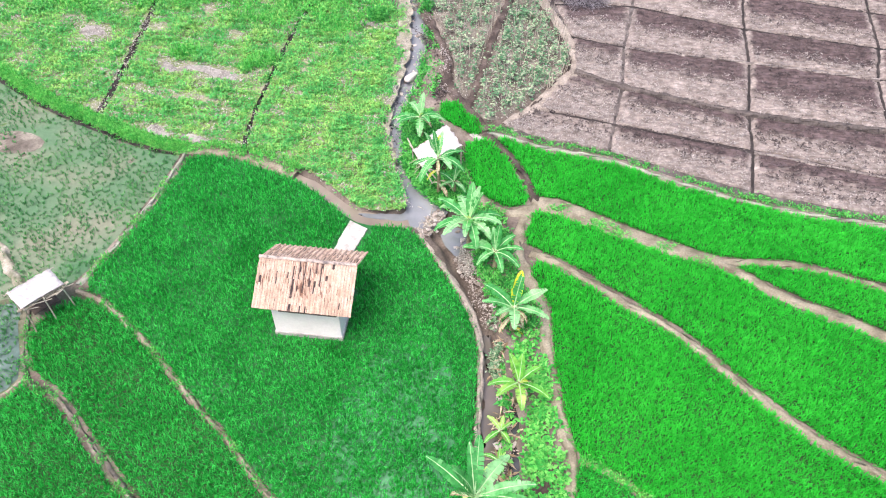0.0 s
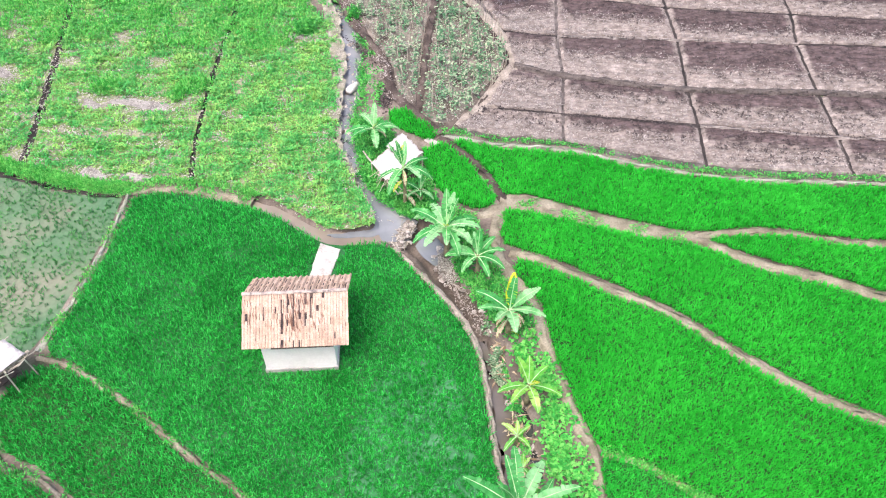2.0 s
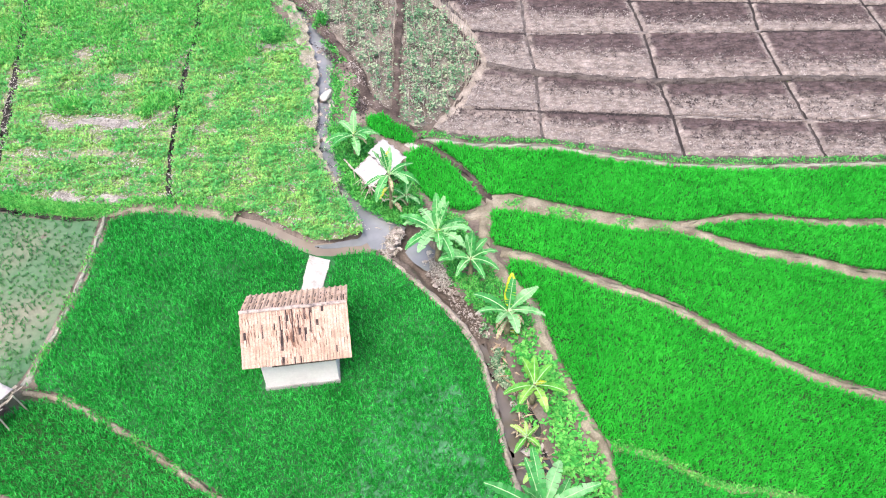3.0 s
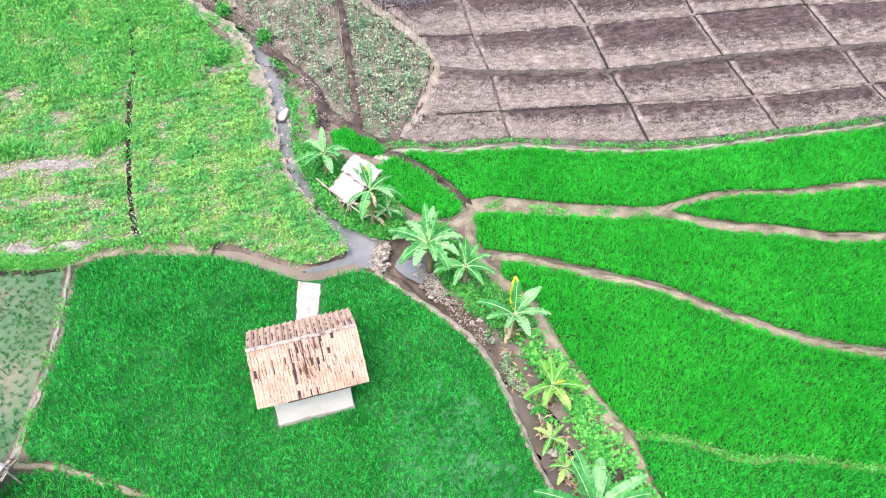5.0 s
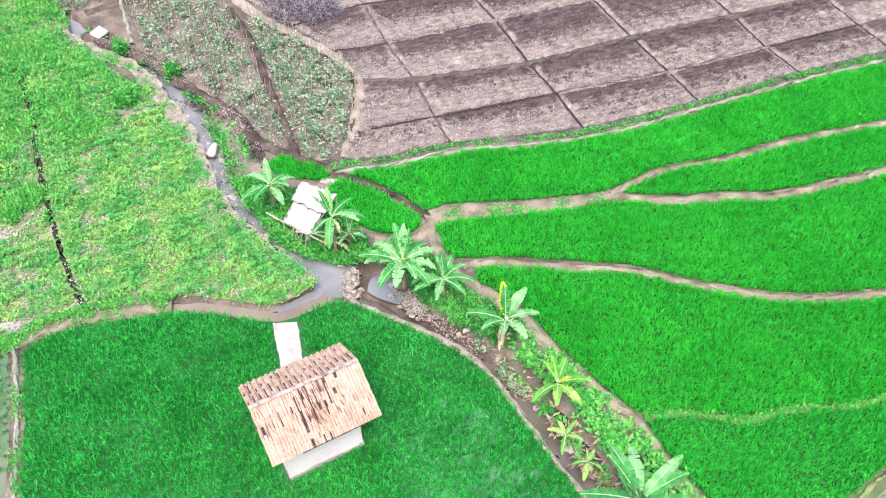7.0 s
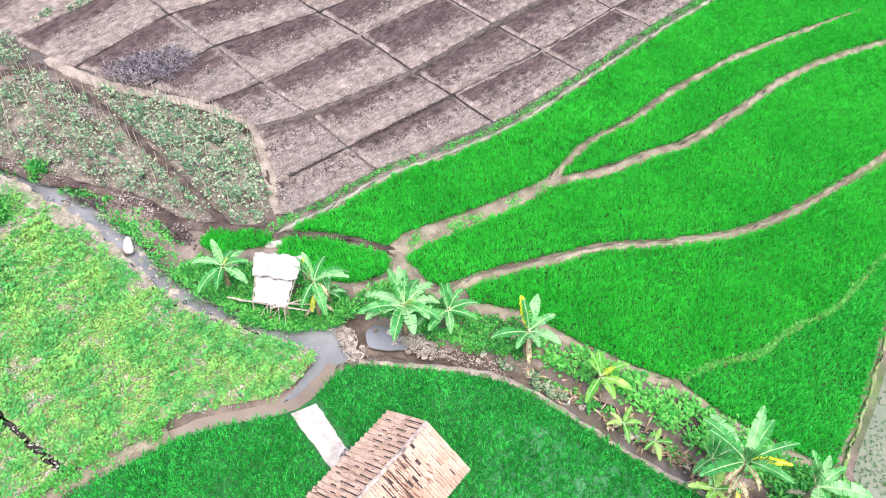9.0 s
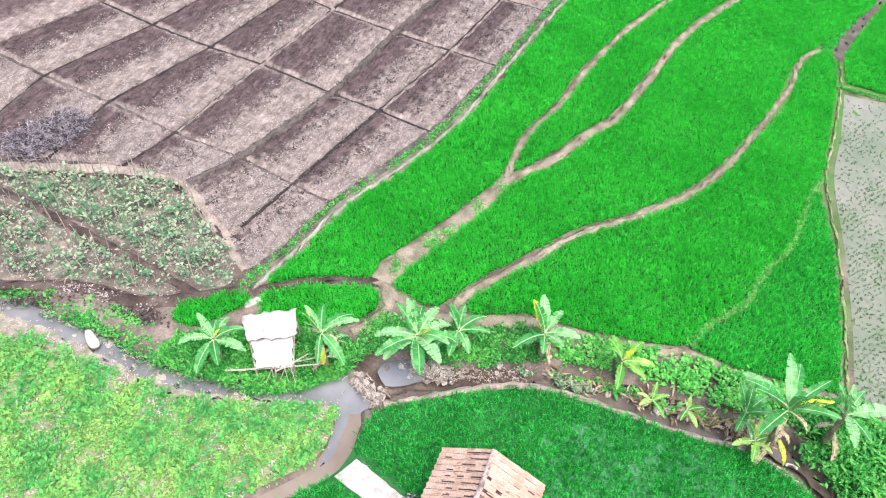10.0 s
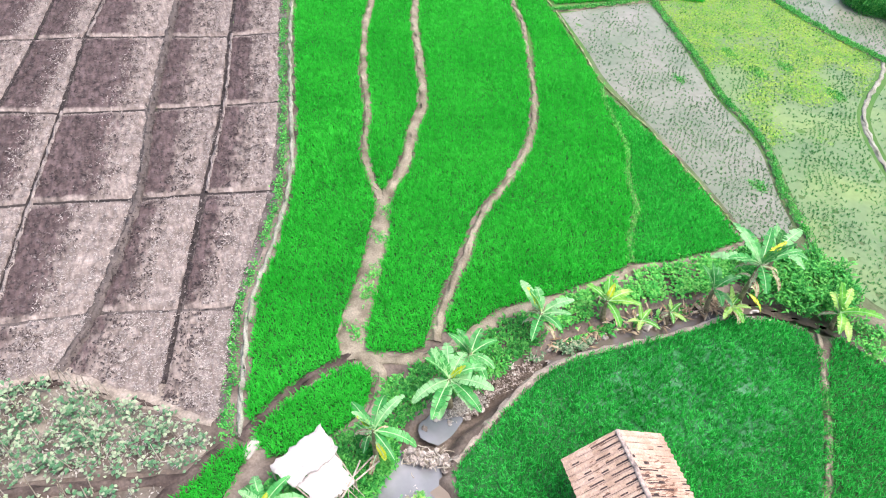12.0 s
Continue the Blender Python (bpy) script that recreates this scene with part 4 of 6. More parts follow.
rice(R_THIN, M_RICE_E, "thin rice in open rows beside the far channel", 23, keep=lambda x, y: np.clip(0.5 + 0.4 * np.sin(x * 2 * np.pi / 0.6), 0.15, 1), floor=M_THINWATER)
ribbon("far_channel", CHANNEL_E, 0.0, M_STEP, "shallow grey-brown channel between far rice fields", "channel", lift=0.05, shape="flat", rough=0.08)


def seedlings(poly, mat, label, seed, spacing, keep, turn, size=0.8, lift=0.015, floor="flooded_field_floor", floor_label="shallow grey water over mud with rice seedlings"):
    sheet(floor, poly, mat, floor_label, "flooded field", lift=lift)
    grow = lambda x, y: size * (1 + 0.2 * wave(x, y, 1.1, seed))
    pts = in_rows(poly, *spacing, turn, seed, keep, grow) if type(spacing) is tuple else scatter(poly, spacing, seed, 0.18, turn, keep, grow)
    plants("rice_seedlings", pts, M_PONDSEEDLING if mat is M_PONDMUD else M_SEEDLING, label, "rice seedlings", blades=9, length=(0.2, 0.36), width=0.036, lean=(0.15, 0.8), spread=0.03, seed=seed)


seedlings(P_1, M_PONDMUD, "sparse rice seedlings in rows in grey water", 31, (0.25, 0.16), lambda x, y: np.clip(0.95 - 0.032 * np.abs(x - 7) + 0.35 * wave(x, y, 1.7, 1), 0.1, 1), -43, size=0.55)
seedlings(P_2, M_ALGAE, "thin rice seedlings in rows among yellow algae", 32, (0.26, 0.17), lambda x, y: np.clip(0.62 - 0.012 * (x - 8) + 0.4 * wave(x, y, 2.1, 4), 0.06, 1), -43, size=0.62)
plants("algae", scatter(P_2, 0.13, 37, 0.5, 0, lambda x, y: np.clip(0.085 * (x - 10.5) - 0.03 * (y + 3) + 0.6 * wave(x, y, 2.4, 6) - 0.2, 0, 0.8)), M_ALGAEMAT, "yellow-green algae floating on the flooded field", "algae",
       blades=4, length=(0.05, 0.14), width=0.09, lean=(1.3, 1.52), spread=0.07, base=(0.03, 0.05), droop=0.0, seed=37, sink=-0.02)
for x, y, r, seed in ((20.9, -3.5, 0.7, 38), (18.3, -3.9, 0.8, 39), (18.4, -6.3, 0.7, 40), (14.6, -7.2, 0.8, 44), (19.0, 2.0, 0.5, 50), (8.5, 4.1, 0.6, 55)):
    plants("water_weeds", scatter([(x + r * math.cos(a), y + 0.6 * r * math.sin(a)) for a in (0, 1, 2, 3, 4, 5)], 0.17, seed, 0.5), M_WEED, "clump of dark green weeds in the flooded field", "weeds", blades=12, length=(0.12, 0.3), width=0.05, lean=(0.1, 1.1), spread=0.12, seed=seed)
seedlings(P_3, M_ALGAE, "thin rice seedlings by a curved bund", 33, 0.27, lambda x, y: np.clip(0.6 + 0.4 * wave(x, y, 2.5, 4), 0.1, 1), -30)
seedlings(P_4, M_PONDMUD, "thin rice seedlings in the farthest flooded field", 36, 0.3, lambda x, y: np.clip(0.6 + 0.4 * wave(x, y, 2.5, 4), 0.1, 1), -30)
seedlings(W_FIELD, M_WESTMUD, "thin grey-green rice seedlings in a wet field", 34, (0.3, 0.2), lambda x, y: np.clip(0.85 + 0.3 * wave(x, y, 1.9, 6) - 0.9 * np.exp(-((x + 22.8) ** 2 + (y - 32.6) ** 2) / 1.5), 0, 1), 35, size=0.9)
sheet("mud_patch", [(-25.6, 33.2), (-24.6, 33.7), (-23.2, 33.5), (-22.2, 32.8), (-22.5, 32.1), (-23.6, 31.9), (-25.0, 32.3)], M_PLOTSOIL, "bare grey mud patch in the wet field", "mud", lift=0.035)
seedlings(W_POND, M_BLUEMUD, "bluish-green seedlings in a flooded field", 35, (0.28, 0.19), lambda x, y: np.clip(0.9 + 0.3 * wave(x, y, 1.5, 3), 0, 1), 35, size=1.0)

# bean field with bare straw patches and two dark channels
CHAN_1 = [(-11.15, 32.3, 0.26), (-10.8, 36.7, 0.26), (-9.8, 42.6, 0.26), (-9.2, 45, 0.26), (-8.4, 50, 0.26)]
CHAN_2 = [(-19.9, 34.8, 0.4), (-19.6, 38.8, 0.45), (-19.4, 43.3, 0.4), (-19.3, 47, 0.4), (-19.2, 56, 0.4)]
sheet("bean_field_floor", NW, M_VEGSOIL, "pale straw-covered soil of the bean field", "field", lift=0.015)
# Flat dark ribbon painted as the shade at the bank's foot.
ribbon("bank_shade_strip", [(-14.7, 31.75, 0.15), (-17.0, 32.55, 0.25), (-19.9, 33.95, 0.28), (-23.4, 35.85, 0.28), (-27.1, 38.45, 0.28), (-36, 44.6, 0.28)], 0.0, M_EARTHSHADE, "dark strip painted as shade below the grassy bank", "ditch", lift=0.05, shape="flat", rough=0.05)
ribbon("grey_gutter", [(-1.0, 54.2, 0.22), (-1.6, 51.5, 0.22), (-2.2, 49.0, 0.22)], 0.12, M_PALEPATH, "narrow grey gutter across the upper path", "gutter", lift=0.08)
for x, y, rx, ry in ((-13.98, 38.75, 1.7, 0.42), (-16.9, 39.3, 0.5, 0.4), (-16.2, 33.6, 0.75, 0.4), (-13.9, 33.0, 0.75, 0.26), (-22.6, 43.0, 0.8, 0.6), (-5.0, 43.7, 0.7, 0.35)):
    ring = [(x + rx * math.cos(a) * (1 + 0.25 * math.sin(3 * a + x)), y - 0.3 * rx * math.cos(a) + ry * math.sin(a) * (1 + 0.3 * math.cos(2 * a + y))) for a in np.arange(0, 6.2, 0.52)]
    sheet("bare_patch", ring, M_BAREPATCH, "bare patch of pale grey soil in the bean field", "soil patch", lift=0.06)
for rows in (CHAN_1, CHAN_2):
    ribbon("dark_channel", rows, 0.0, M_EARTHSHADE, "dark wet channel across the bean field", "channel", lift=0.03, shape="flat", rough=0.05)


def bean_bare(x, y):
    """Share of bare straw: long streaks along the rows, most of them in the western half."""
    streak = 0.6 * wave(x * 0.3 + 0.1 * y, y + 0.12 * x, 0.42, 7) + 0.5 * wave(x, y, 1.4, 3)
    patch = np.zeros(np.shape(x))
    for px, py, rx, ry in ((-13.98, 38.75, 2.0, 0.55), (-16.9, 39.4, 0.6, 0.5), (-16.2, 33.6, 0.9, 0.45), (-13.9, 33.0, 0.9, 0.3), (-20.4, 35.7, 0.5, 0.6), (-4.9, 43.6, 1.0, 0.45), (-15.3, 45.3, 0.9, 0.35), (-13.4, 45.1, 0.9, 0.35), (-22.9, 47.6, 1.2, 1.0), (-22.4, 42.9, 1.2, 0.8), (-17.5, 37.0, 1.3, 0.2), (-14.0, 36.3, 1.5, 0.2)):
        patch = patch + np.exp(-(((x - px) / rx) ** 2 + ((y - py + 0.33 * (x - px)) / ry) ** 2))
    ridge = 0.48 * np.sin((y + 0.14 * x + 0.12 * wave(x, y, 1.6, 5)) * 2 * np.pi / 0.62)
    west = np.where(x < -10.9, 0.0, -0.3)
    return np.clip(1.2 * (streak + ridge + west + 0.15), 0, 0.95) + 2.2 * patch


def bean_keep(x, y):
    d1 = np.min([np.hypot(x - q[0], y - q[1]) for q in smooth(CHAN_1, 0.3)], axis=0)
    d2 = np.min([np.hypot(x - q[0], y - q[1]) for q in smooth(CHAN_2, 0.3)], axis=0)
    return np.where((d1 < 0.24) | (d2 < 0.28), 0.0, np.clip(1 - bean_bare(x, y), 0.03, 1))


plants("bean_straw", scatter(NW, 0.22, 46, 0.5, 5, lambda x, y: np.clip(bean_bare(x, y) * 1.2, 0, 1)), M_STRAW, "bleached straw between the bean plants", "straw",
       blades=7, length=(0.08, 0.24), width=0.06, lean=(0.7, 1.5), spread=0.12, base=(0, 0.12), seed=46)
plants("bean_crop", scatter(NW, 0.21, 41, 0.45, 5, bean_keep, lambda x, y: 0.95 + 0.3 * wave(x, y, 1.3, 9) + 0.3 * np.sin(-(y + 0.14 * x + 0.12 * wave(x, y, 1.6, 5)) * 2 * np.pi / 0.62)), M_VEG, "low yellow-green bean plants with bare straw patches", "bean plants",
       blades=16, length=(0.1, 0.24), width=0.09, lean=(0.25, 1.4), spread=0.11, base=(0.0, 0.2), droop=0.2, seed=41)
NW_TALL = [(-4.2, 44.5), (-5.6, 42.8), (-7.5, 42.2), (-9.5, 43.0), (-12, 43.5), (-18, 45.5), (-26, 45), (-36, 50), (-40, 62), (-7.5, 58), (-5.4, 51), (-4.3, 48)]
plants("tall_crop", scatter(NW_TALL, 0.24, 45, 0.45, 5, lambda x, y: np.clip(0.6 + 0.5 * wave(x, y, 1.6, 7), 0.03, 1)), M_WEEDLIGHT, "taller deep green plants at the far end of the bean field", "crop",
       blades=14, length=(0.14, 0.34), width=0.07, lean=(0.15, 1.2), spread=0.12, base=(0.05, 0.3), droop=0.2, seed=45)
for x, y, r, seed in ((-16.1, 40.7, 0.9, 47), (-11.2, 39.9, 1.0, 48), (-12.0, 39.2, 0.6, 49)):
    plants("tall_weeds", scatter([(x + r * math.cos(a), y + 0.7 * r * math.sin(a)) for a in (0, 1, 2, 3, 4, 5)], 0.2, seed, 0.5), M_WEEDLIGHT, "tuft of tall green weeds in the bean field", "weeds", blades=14, length=(0.3, 0.75), width=0.06, lean=(0.1, 0.9), spread=0.12, seed=seed)
plants("tall_weeds", along(CHAN_1, 0.25, 0.5, 42, lambda x, y: np.clip(0.4 + 0.6 * wave(x, y, 1.4, 3), 0, 1)), M_WEED, "darker green weeds along the channel", "weeds", blades=14, length=(0.2, 0.5), width=0.06, lean=(0.1, 0.9), spread=0.12, seed=43)

# ---- ploughed field: raised beds with furrows between ----
sheet("ploughed_field_floor", SOIL, M_TRENCH, "dry brown earth in the trenches of the ploughed field", "field", lift=0.012)
GRID = [[(3.02, 34.11), (5.04, 36.03), (7.77, 39.51), (7.98, 43.29), (7.2, 47.14), (6.11, 51.7), (5.71, 56.7)],
        [(8.83, 32.37), (9.47, 34.64), (10.44, 38.02), (11.18, 42.1), (12.48, 46.79), (13.39, 51.45), (14.57, 55.95)],
        [(15.85, 29.12), (16.75, 32.42), (17.32, 35.47), (18.6, 40.43), (19.26, 44.08), (20.28, 48.52), (21.48, 52.79)],
        [(23.12, 26.94), (24.06, 30.12), (24.81, 33.92), (25.87, 38.66), (27.13, 41.88), (28.01, 45.98), (29.03, 50.23)],
        [(30.43, 25.24), (31.31, 28.32), (32.58, 31.95), (33.83, 36.83), (34.46, 39.71), (35.55, 43.64), (36.63, 47.99)],
        [(37.56, 23.33), (38.5, 26.35), (40.02, 29.99), (41.28, 34.56), (42.01, 37.75), (43.28, 41.03), (44.5, 45.32)],
        [(44.86, 21.28), (45.71, 24.49), (47.36, 28.18), (48.89, 32.6), (49.6, 35.93), (50.63, 39.54), (52.15, 43.13)]]
for g in GRID:
    g.append((2 * g[-1][0] - g[-2][0], 2 * g[-1][1] - g[-2][1]))
field = tagged(new("ploughed_field"), "ploughed dry field of purplish-brown beds strewn with pale straw", "ploughed field", kind="structure")


def soil_bed(i, j):
    a, b, c, d = (np.array(GRID[i][j]), np.array(GRID[i + 1][j]), np.array(GRID[i + 1][j + 1]), np.array(GRID[i][j + 1]))
    nu, nv = 44, 72
    u, v = np.meshgrid(np.linspace(0, 1, nu), np.linspace(0, 1, nv), indexing="ij")
    u, v = u.ravel(), v.ravel()
    wide, deep = np.linalg.norm(b - a), np.linalg.norm(d - a)
    low, high = 0.12, 0.12
    uu, vv = 0.075 / wide + u * (1 - 0.15 / wide), low / deep + v * (1 - (low + high) / deep)
    p = ((1 - uu) * (1 - vv))[:, None] * a + (uu * (1 - vv))[:, None] * b + (uu * vv)[:, None] * c + ((1 - uu) * vv)[:, None] * d
    edge = np.minimum(np.minimum(u, 1 - u) * wide, np.minimum(v, 1 - v) * deep)
    p += np.c_[wave(p[:, 0], p[:, 1], 0.5, 1), wave(p[:, 0], p[:, 1], 0.5, 2)] * 0.05
    rng = np.random.default_rng(100 * i + j)
    drop = 0.13 * np.exp(-(v * deep / 0.35) ** 2) * (j == 2) + 0.1 * np.exp(-((1 - v) * deep / 0.3) ** 2) * (j == 1)
    z = H(p[:, 0], p[:, 1]) - drop + np.clip(edge / 0.06, 0, 1) * 0.12 + 0.01 + rng.normal(0, 0.012, len(p)) + 0.02 * wave(p[:, 0], p[:, 1], 0.6, 4) + 0.024 * np.clip(edge / 0.4, 0, 1) * np.sin(v * deep * 2 * np.pi / 0.42 + 0.8 * wave(p[:, 0], p[:, 1], 1.2, 6))
    side = np.minimum(np.minimum(u, 1 - u) * wide, v * deep)
    me = np_mesh("soil_bed", np.c_[p, z], grid_tris(nu, nv), M_BED, flat=False)
    layer = me.uv_layers.new(name="UVMap")
    idx = np.zeros(len(me.loops), np.int32)
    me.loops.foreach_get("vertex_index", idx)
    layer.data.foreach_set("uv", np.c_[side[idx], v[idx] + (0.1 if j == 2 else 0.2 if j > 2 else 0.0) - (0.08 if j == 0 else 0.0) + ((-0.34 if j < 3 else -0.22), -0.08, 0.03, 0.05, 0.05, 0.05)[i]].astype(np.float32).ravel())
    ob = new("soil_bed", me)
    ob.parent = field


for i in range(6):
    for j in range(7):
        soil_bed(i, j)

# Trench shade is laid in as flat dark strips; GRID[1] keeps the floor colour.
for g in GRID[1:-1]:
    ribbon("furrow", [(x, y, 0.16) for x, y in g[:-1]], 0.0, M_TRENCH if g is GRID[1] else M_EARTHSHADE, "strip along a furrow between columns, the dark ones painted as shade", "furrow", lift=0.03, shape="flat", rough=0.02)
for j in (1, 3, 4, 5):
    ribbon("furrow", [(g[j][0], g[j][1], 0.23) for g in GRID[:-1]], 0.0, M_EARTHSHADE, "dark strip painted as shade in a furrow between rows", "furrow", lift=0.034, shape="flat", rough=0.02)
ribbon("earth_step", [(x, y, 0.36) for x, y in (g[2] for g in GRID)], 0.06, M_STEP, "smooth brown earth step between two terraces of beds", "earth step", lift=0.15, rough=0.05)
for j, i0, i1 in ((3, 1, 3), (1, 2, 4), (3, 4, 5)):
    ribbon("furrow_rim", [(GRID[i][j][0], GRID[i][j][1] - 0.17, 0.12) for i in range(i0, i1 + 1)], 0.04, M_RIM, "pale dry rim along a furrow", "furrow rim", lift=0.17, rough=0.04)


def bed_part(i, j, v0, v1, count, seed):
    """Points on one strip of a bed, between two shares of its depth."""
    g = np.random.default_rng(seed)
    u, v = g.uniform(0.04, 0.96, count), np.clip(g.uniform(v0, v1, count) + g.normal(0, 0.07, count), 0.04, 0.96)
    a, b, c, d = (np.array(GRID[i][j]), np.array(GRID[i + 1][j]), np.array(GRID[i + 1][j + 1]), np.array(GRID[i][j + 1]))
    p = ((1 - u) * (1 - v))[:, None] * a + (u * (1 - v))[:, None] * b + (u * v)[:, None] * c + ((1 - u) * v)[:, None] * d
    return np.c_[p, 0.6 + 0.8 * g.random(count)]


CELLS = [(i, j) for i in range(5) for j in range(6)]
plants("straw_litter", np.vstack([bed_part(i, j, 0.0, 0.6 if i < 2 else 0.45, 420 if i < 2 else 260, 700 + 10 * i + j) for i, j in CELLS]), M_SOILSTRAW, "bleached straw strewn over the ploughed beds", "straw",
       blades=4, length=(0.05, 0.15), width=0.04, lean=(1.0, 1.5), spread=0.09, base=(0.0, 0.02), droop=0.02, seed=53, sink=-0.18)
plants("earth_clods", np.vstack([bed_part(i, j, 0.45 if i < 2 else 0.2, 1.0, (110, 200, 280, 300, 300)[i], 900 + 10 * i + j) for i, j in CELLS]), M_CLOD, "dark broken clods on the ploughed beds", "clods",
       blades=4, length=(0.06, 0.15), width=0.08, lean=(0.9, 1.45), spread=0.08, base=(0.0, 0.03), droop=0.05, seed=54, sink=-0.175)
plants("bund_weeds", along(xy(SOIL_EDGE, 0.1, 0.45), 0.12, 0.4, 51, lambda x, y: np.clip(0.6 + 0.4 * wave(x, y, 1.0, 3), 0.1, 1)), M_WEED, "patchy low weeds along the edge of the ploughed field", "weeds",
       blades=9, length=(0.08, 0.2), width=0.07, lean=(0.3, 1.3), spread=0.1, base=(0, 0.1), seed=52)

# ---- weeds and staked crops ----
plants("bank_weeds", scatter([(-2.5, 35.8), (-2.55, 33.6), (-2.3, 31.9), (-1.7, 30.55), (-1.0, 29.35), (-0.25, 28.45), (0.5, 27.7), (1.1, 28.9), (0.9, 31), (-0.2, 33.5), (-1, 35.3)], 0.16, 61, 0.5), M_WEED, "thick green weeds on the bank under the shed", "weeds",
       blades=12, length=(0.15, 0.35), width=0.09, lean=(0.2, 1.2), spread=0.1, base=(0, 0.15), seed=61)
plants("bank_weeds", scatter([(0.5, 27.9), (1.5, 28.2), (2.8, 27.6), (3.15, 25.8), (3.3, 23.8), (4.1, 21.8), (4.0, 20.4), (2.7, 20.6), (2.2, 22), (1.6, 23.8), (1.3, 25.0), (1.2, 26.6)], 0.16, 62, 0.5, keep=lambda x, y: np.clip(0.75 + 0.4 * wave(x, y, 0.8, 2), 0.1, 1)), M_WEED,
       "green weeds round the foot of the banana plants", "weeds", blades=12, length=(0.15, 0.35), width=0.08, lean=(0.2, 1.2), spread=0.1, base=(0, 0.12), seed=62)
plants("bank_weeds", scatter([(4.1, 20.4), (4.3, 17), (4.5, 15.3), (4.6, 13.2), (4.45, 10.5), (3.5, 9.2), (2.7, 11), (3.0, 14), (3.2, 17), (2.95, 20)], 0.19, 63, 0.5, keep=lambda x, y: np.clip(0.65 + 0.5 * wave(x, y, 0.7, 5), 0.05, 1)), M_WEEDLIGHT,
       "bright broad-leaved weeds beside the earth path", "weeds", blades=11, length=(0.15, 0.32), width=0.13, lean=(0.4, 1.35), spread=0.13, base=(0.05, 0.3), seed=63)
plants("bank_weeds", along([(-2.35, 31.6), (-1.85, 30.45), (-1.25, 29.45), (-0.6, 28.75), (0.0, 28.2)], 0.09, 0.4, 94), M_WEED, "weeds hanging over the still water", "weeds",
       blades=12, length=(0.14, 0.34), width=0.09, lean=(0.3, 1.4), spread=0.1, base=(0, 0.15), seed=94, at=lambda x, y: -0.18 + 0 * x)
plants("bank_bushes", scatter([(4.6, 7.4), (3.4, 5.6), (2.4, 4.6), (0.4, 4.6), (-0.6, 6.2), (0.9, 7.9), (2.3, 9.3), (3.4, 10.2), (4.3, 9.5)], 0.22, 64, 0.5, size=lambda x, y: 1 + 0.5 * wave(x, y, 0.7, 1)), M_WEED,
       "dense dark green bushes on the stream bank", "bushes", blades=18, length=(0.18, 0.4), width=0.1, lean=(0.2, 1.3), spread=0.16, base=(0.02, 0.5), seed=64)
plants("bank_bushes", scatter([(-1.6, 7.2), (-2.2, 6.7), (-3.6, 6.2), (-5.0, 5.9), (-4.4, 6.6), (-3.2, 7.0)], 0.22, 65, 0.5), M_WEEDLIGHT, "yellowish low bushes at the end of the bund", "bushes",
       blades=16, length=(0.15, 0.35), width=0.1, lean=(0.2, 1.3), spread=0.14, base=(0.05, 0.4), seed=65)
plants("bank_weeds", scatter([(-0.9, 43.4), (-0.4, 40.8), (-0.4, 38.7), (-0.9, 36.3), (-2.1, 35.8), (-1.75, 38.5), (-1.55, 40.6), (-1.35, 43)], 0.16, 66, 0.5, keep=lambda x, y: np.clip(0.55 + 0.6 * wave(x, y, 0.7, 8) - 1.5 * np.exp(-((x + 1.35) / 0.4) ** 2 - ((y - 42) / 0.8) ** 2), 0, 1)), M_WEED,
       "patches of green weeds on the eroded stream bank", "weeds", blades=12, length=(0.15, 0.3), width=0.1, lean=(0.3, 1.3), spread=0.13, base=(0, 0.15), seed=66, at=lambda x, y: -0.15 + 0 * x)
plants("bank_weeds", along([(-1.3, 43.5), (-1.6, 46.5), (-2.8, 49), (-4.1, 52.5)], 0.25, 0.8, 67, lambda x, y: np.clip(0.4 + 0.6 * wave(x, y, 0.9, 8), 0, 1)), M_WEED, "green weeds along the upper stream", "weeds",
       blades=14, length=(0.15, 0.4), width=0.1, lean=(0.3, 1.2), spread=0.15, base=(0, 0.2), seed=67, at=lambda x, y: -0.2 + 0 * x)
for rows, seed, wide in ((BUND_D, 68, 0.26), (POND_MID, 69, 0.5), (POND_S, 70, 0.8), (xy(DITCH_WEST, 0.25, 0.35), 71, 0.5), (POND_N, 72, 0.4), (BUND_SW, 84, 0.35), (BUND_SW2, 85, 0.35), (BUND_W, 86, 0.3), (DITCH_WEST, 87, 0.5)):
    plants("bund_grass", along(rows, 0.09, wide, seed, lambda x, y: np.clip((0.15 if seed > 80 else 1.0 if seed == 68 else 0.7) + 0.35 * wave(x, y, 0.8, 1), 0.02, 1)), M_WEEDLIGHT if seed in (68, 71, 86, 87) else M_WEED, "short grass growing on a field bund", "grass",
           blades=9, length=(0.1, 0.26), width=0.05, lean=(0.1, 1.0), spread=0.07, seed=seed, sink=-0.1)
plants("bund_grass", along([(-14.6, 32.2), (-16.9, 33.05), (-19.8, 34.45), (-23.3, 36.35), (-27, 38.95), (-36, 45.15)], 0.06, 0.75, 90), M_WEEDLIGHT, "thick light green grass on the bank of the bean field", "grass",
       blades=9, length=(0.1, 0.28), width=0.05, lean=(0.1, 1.1), spread=0.07, seed=90, sink=-0.1)
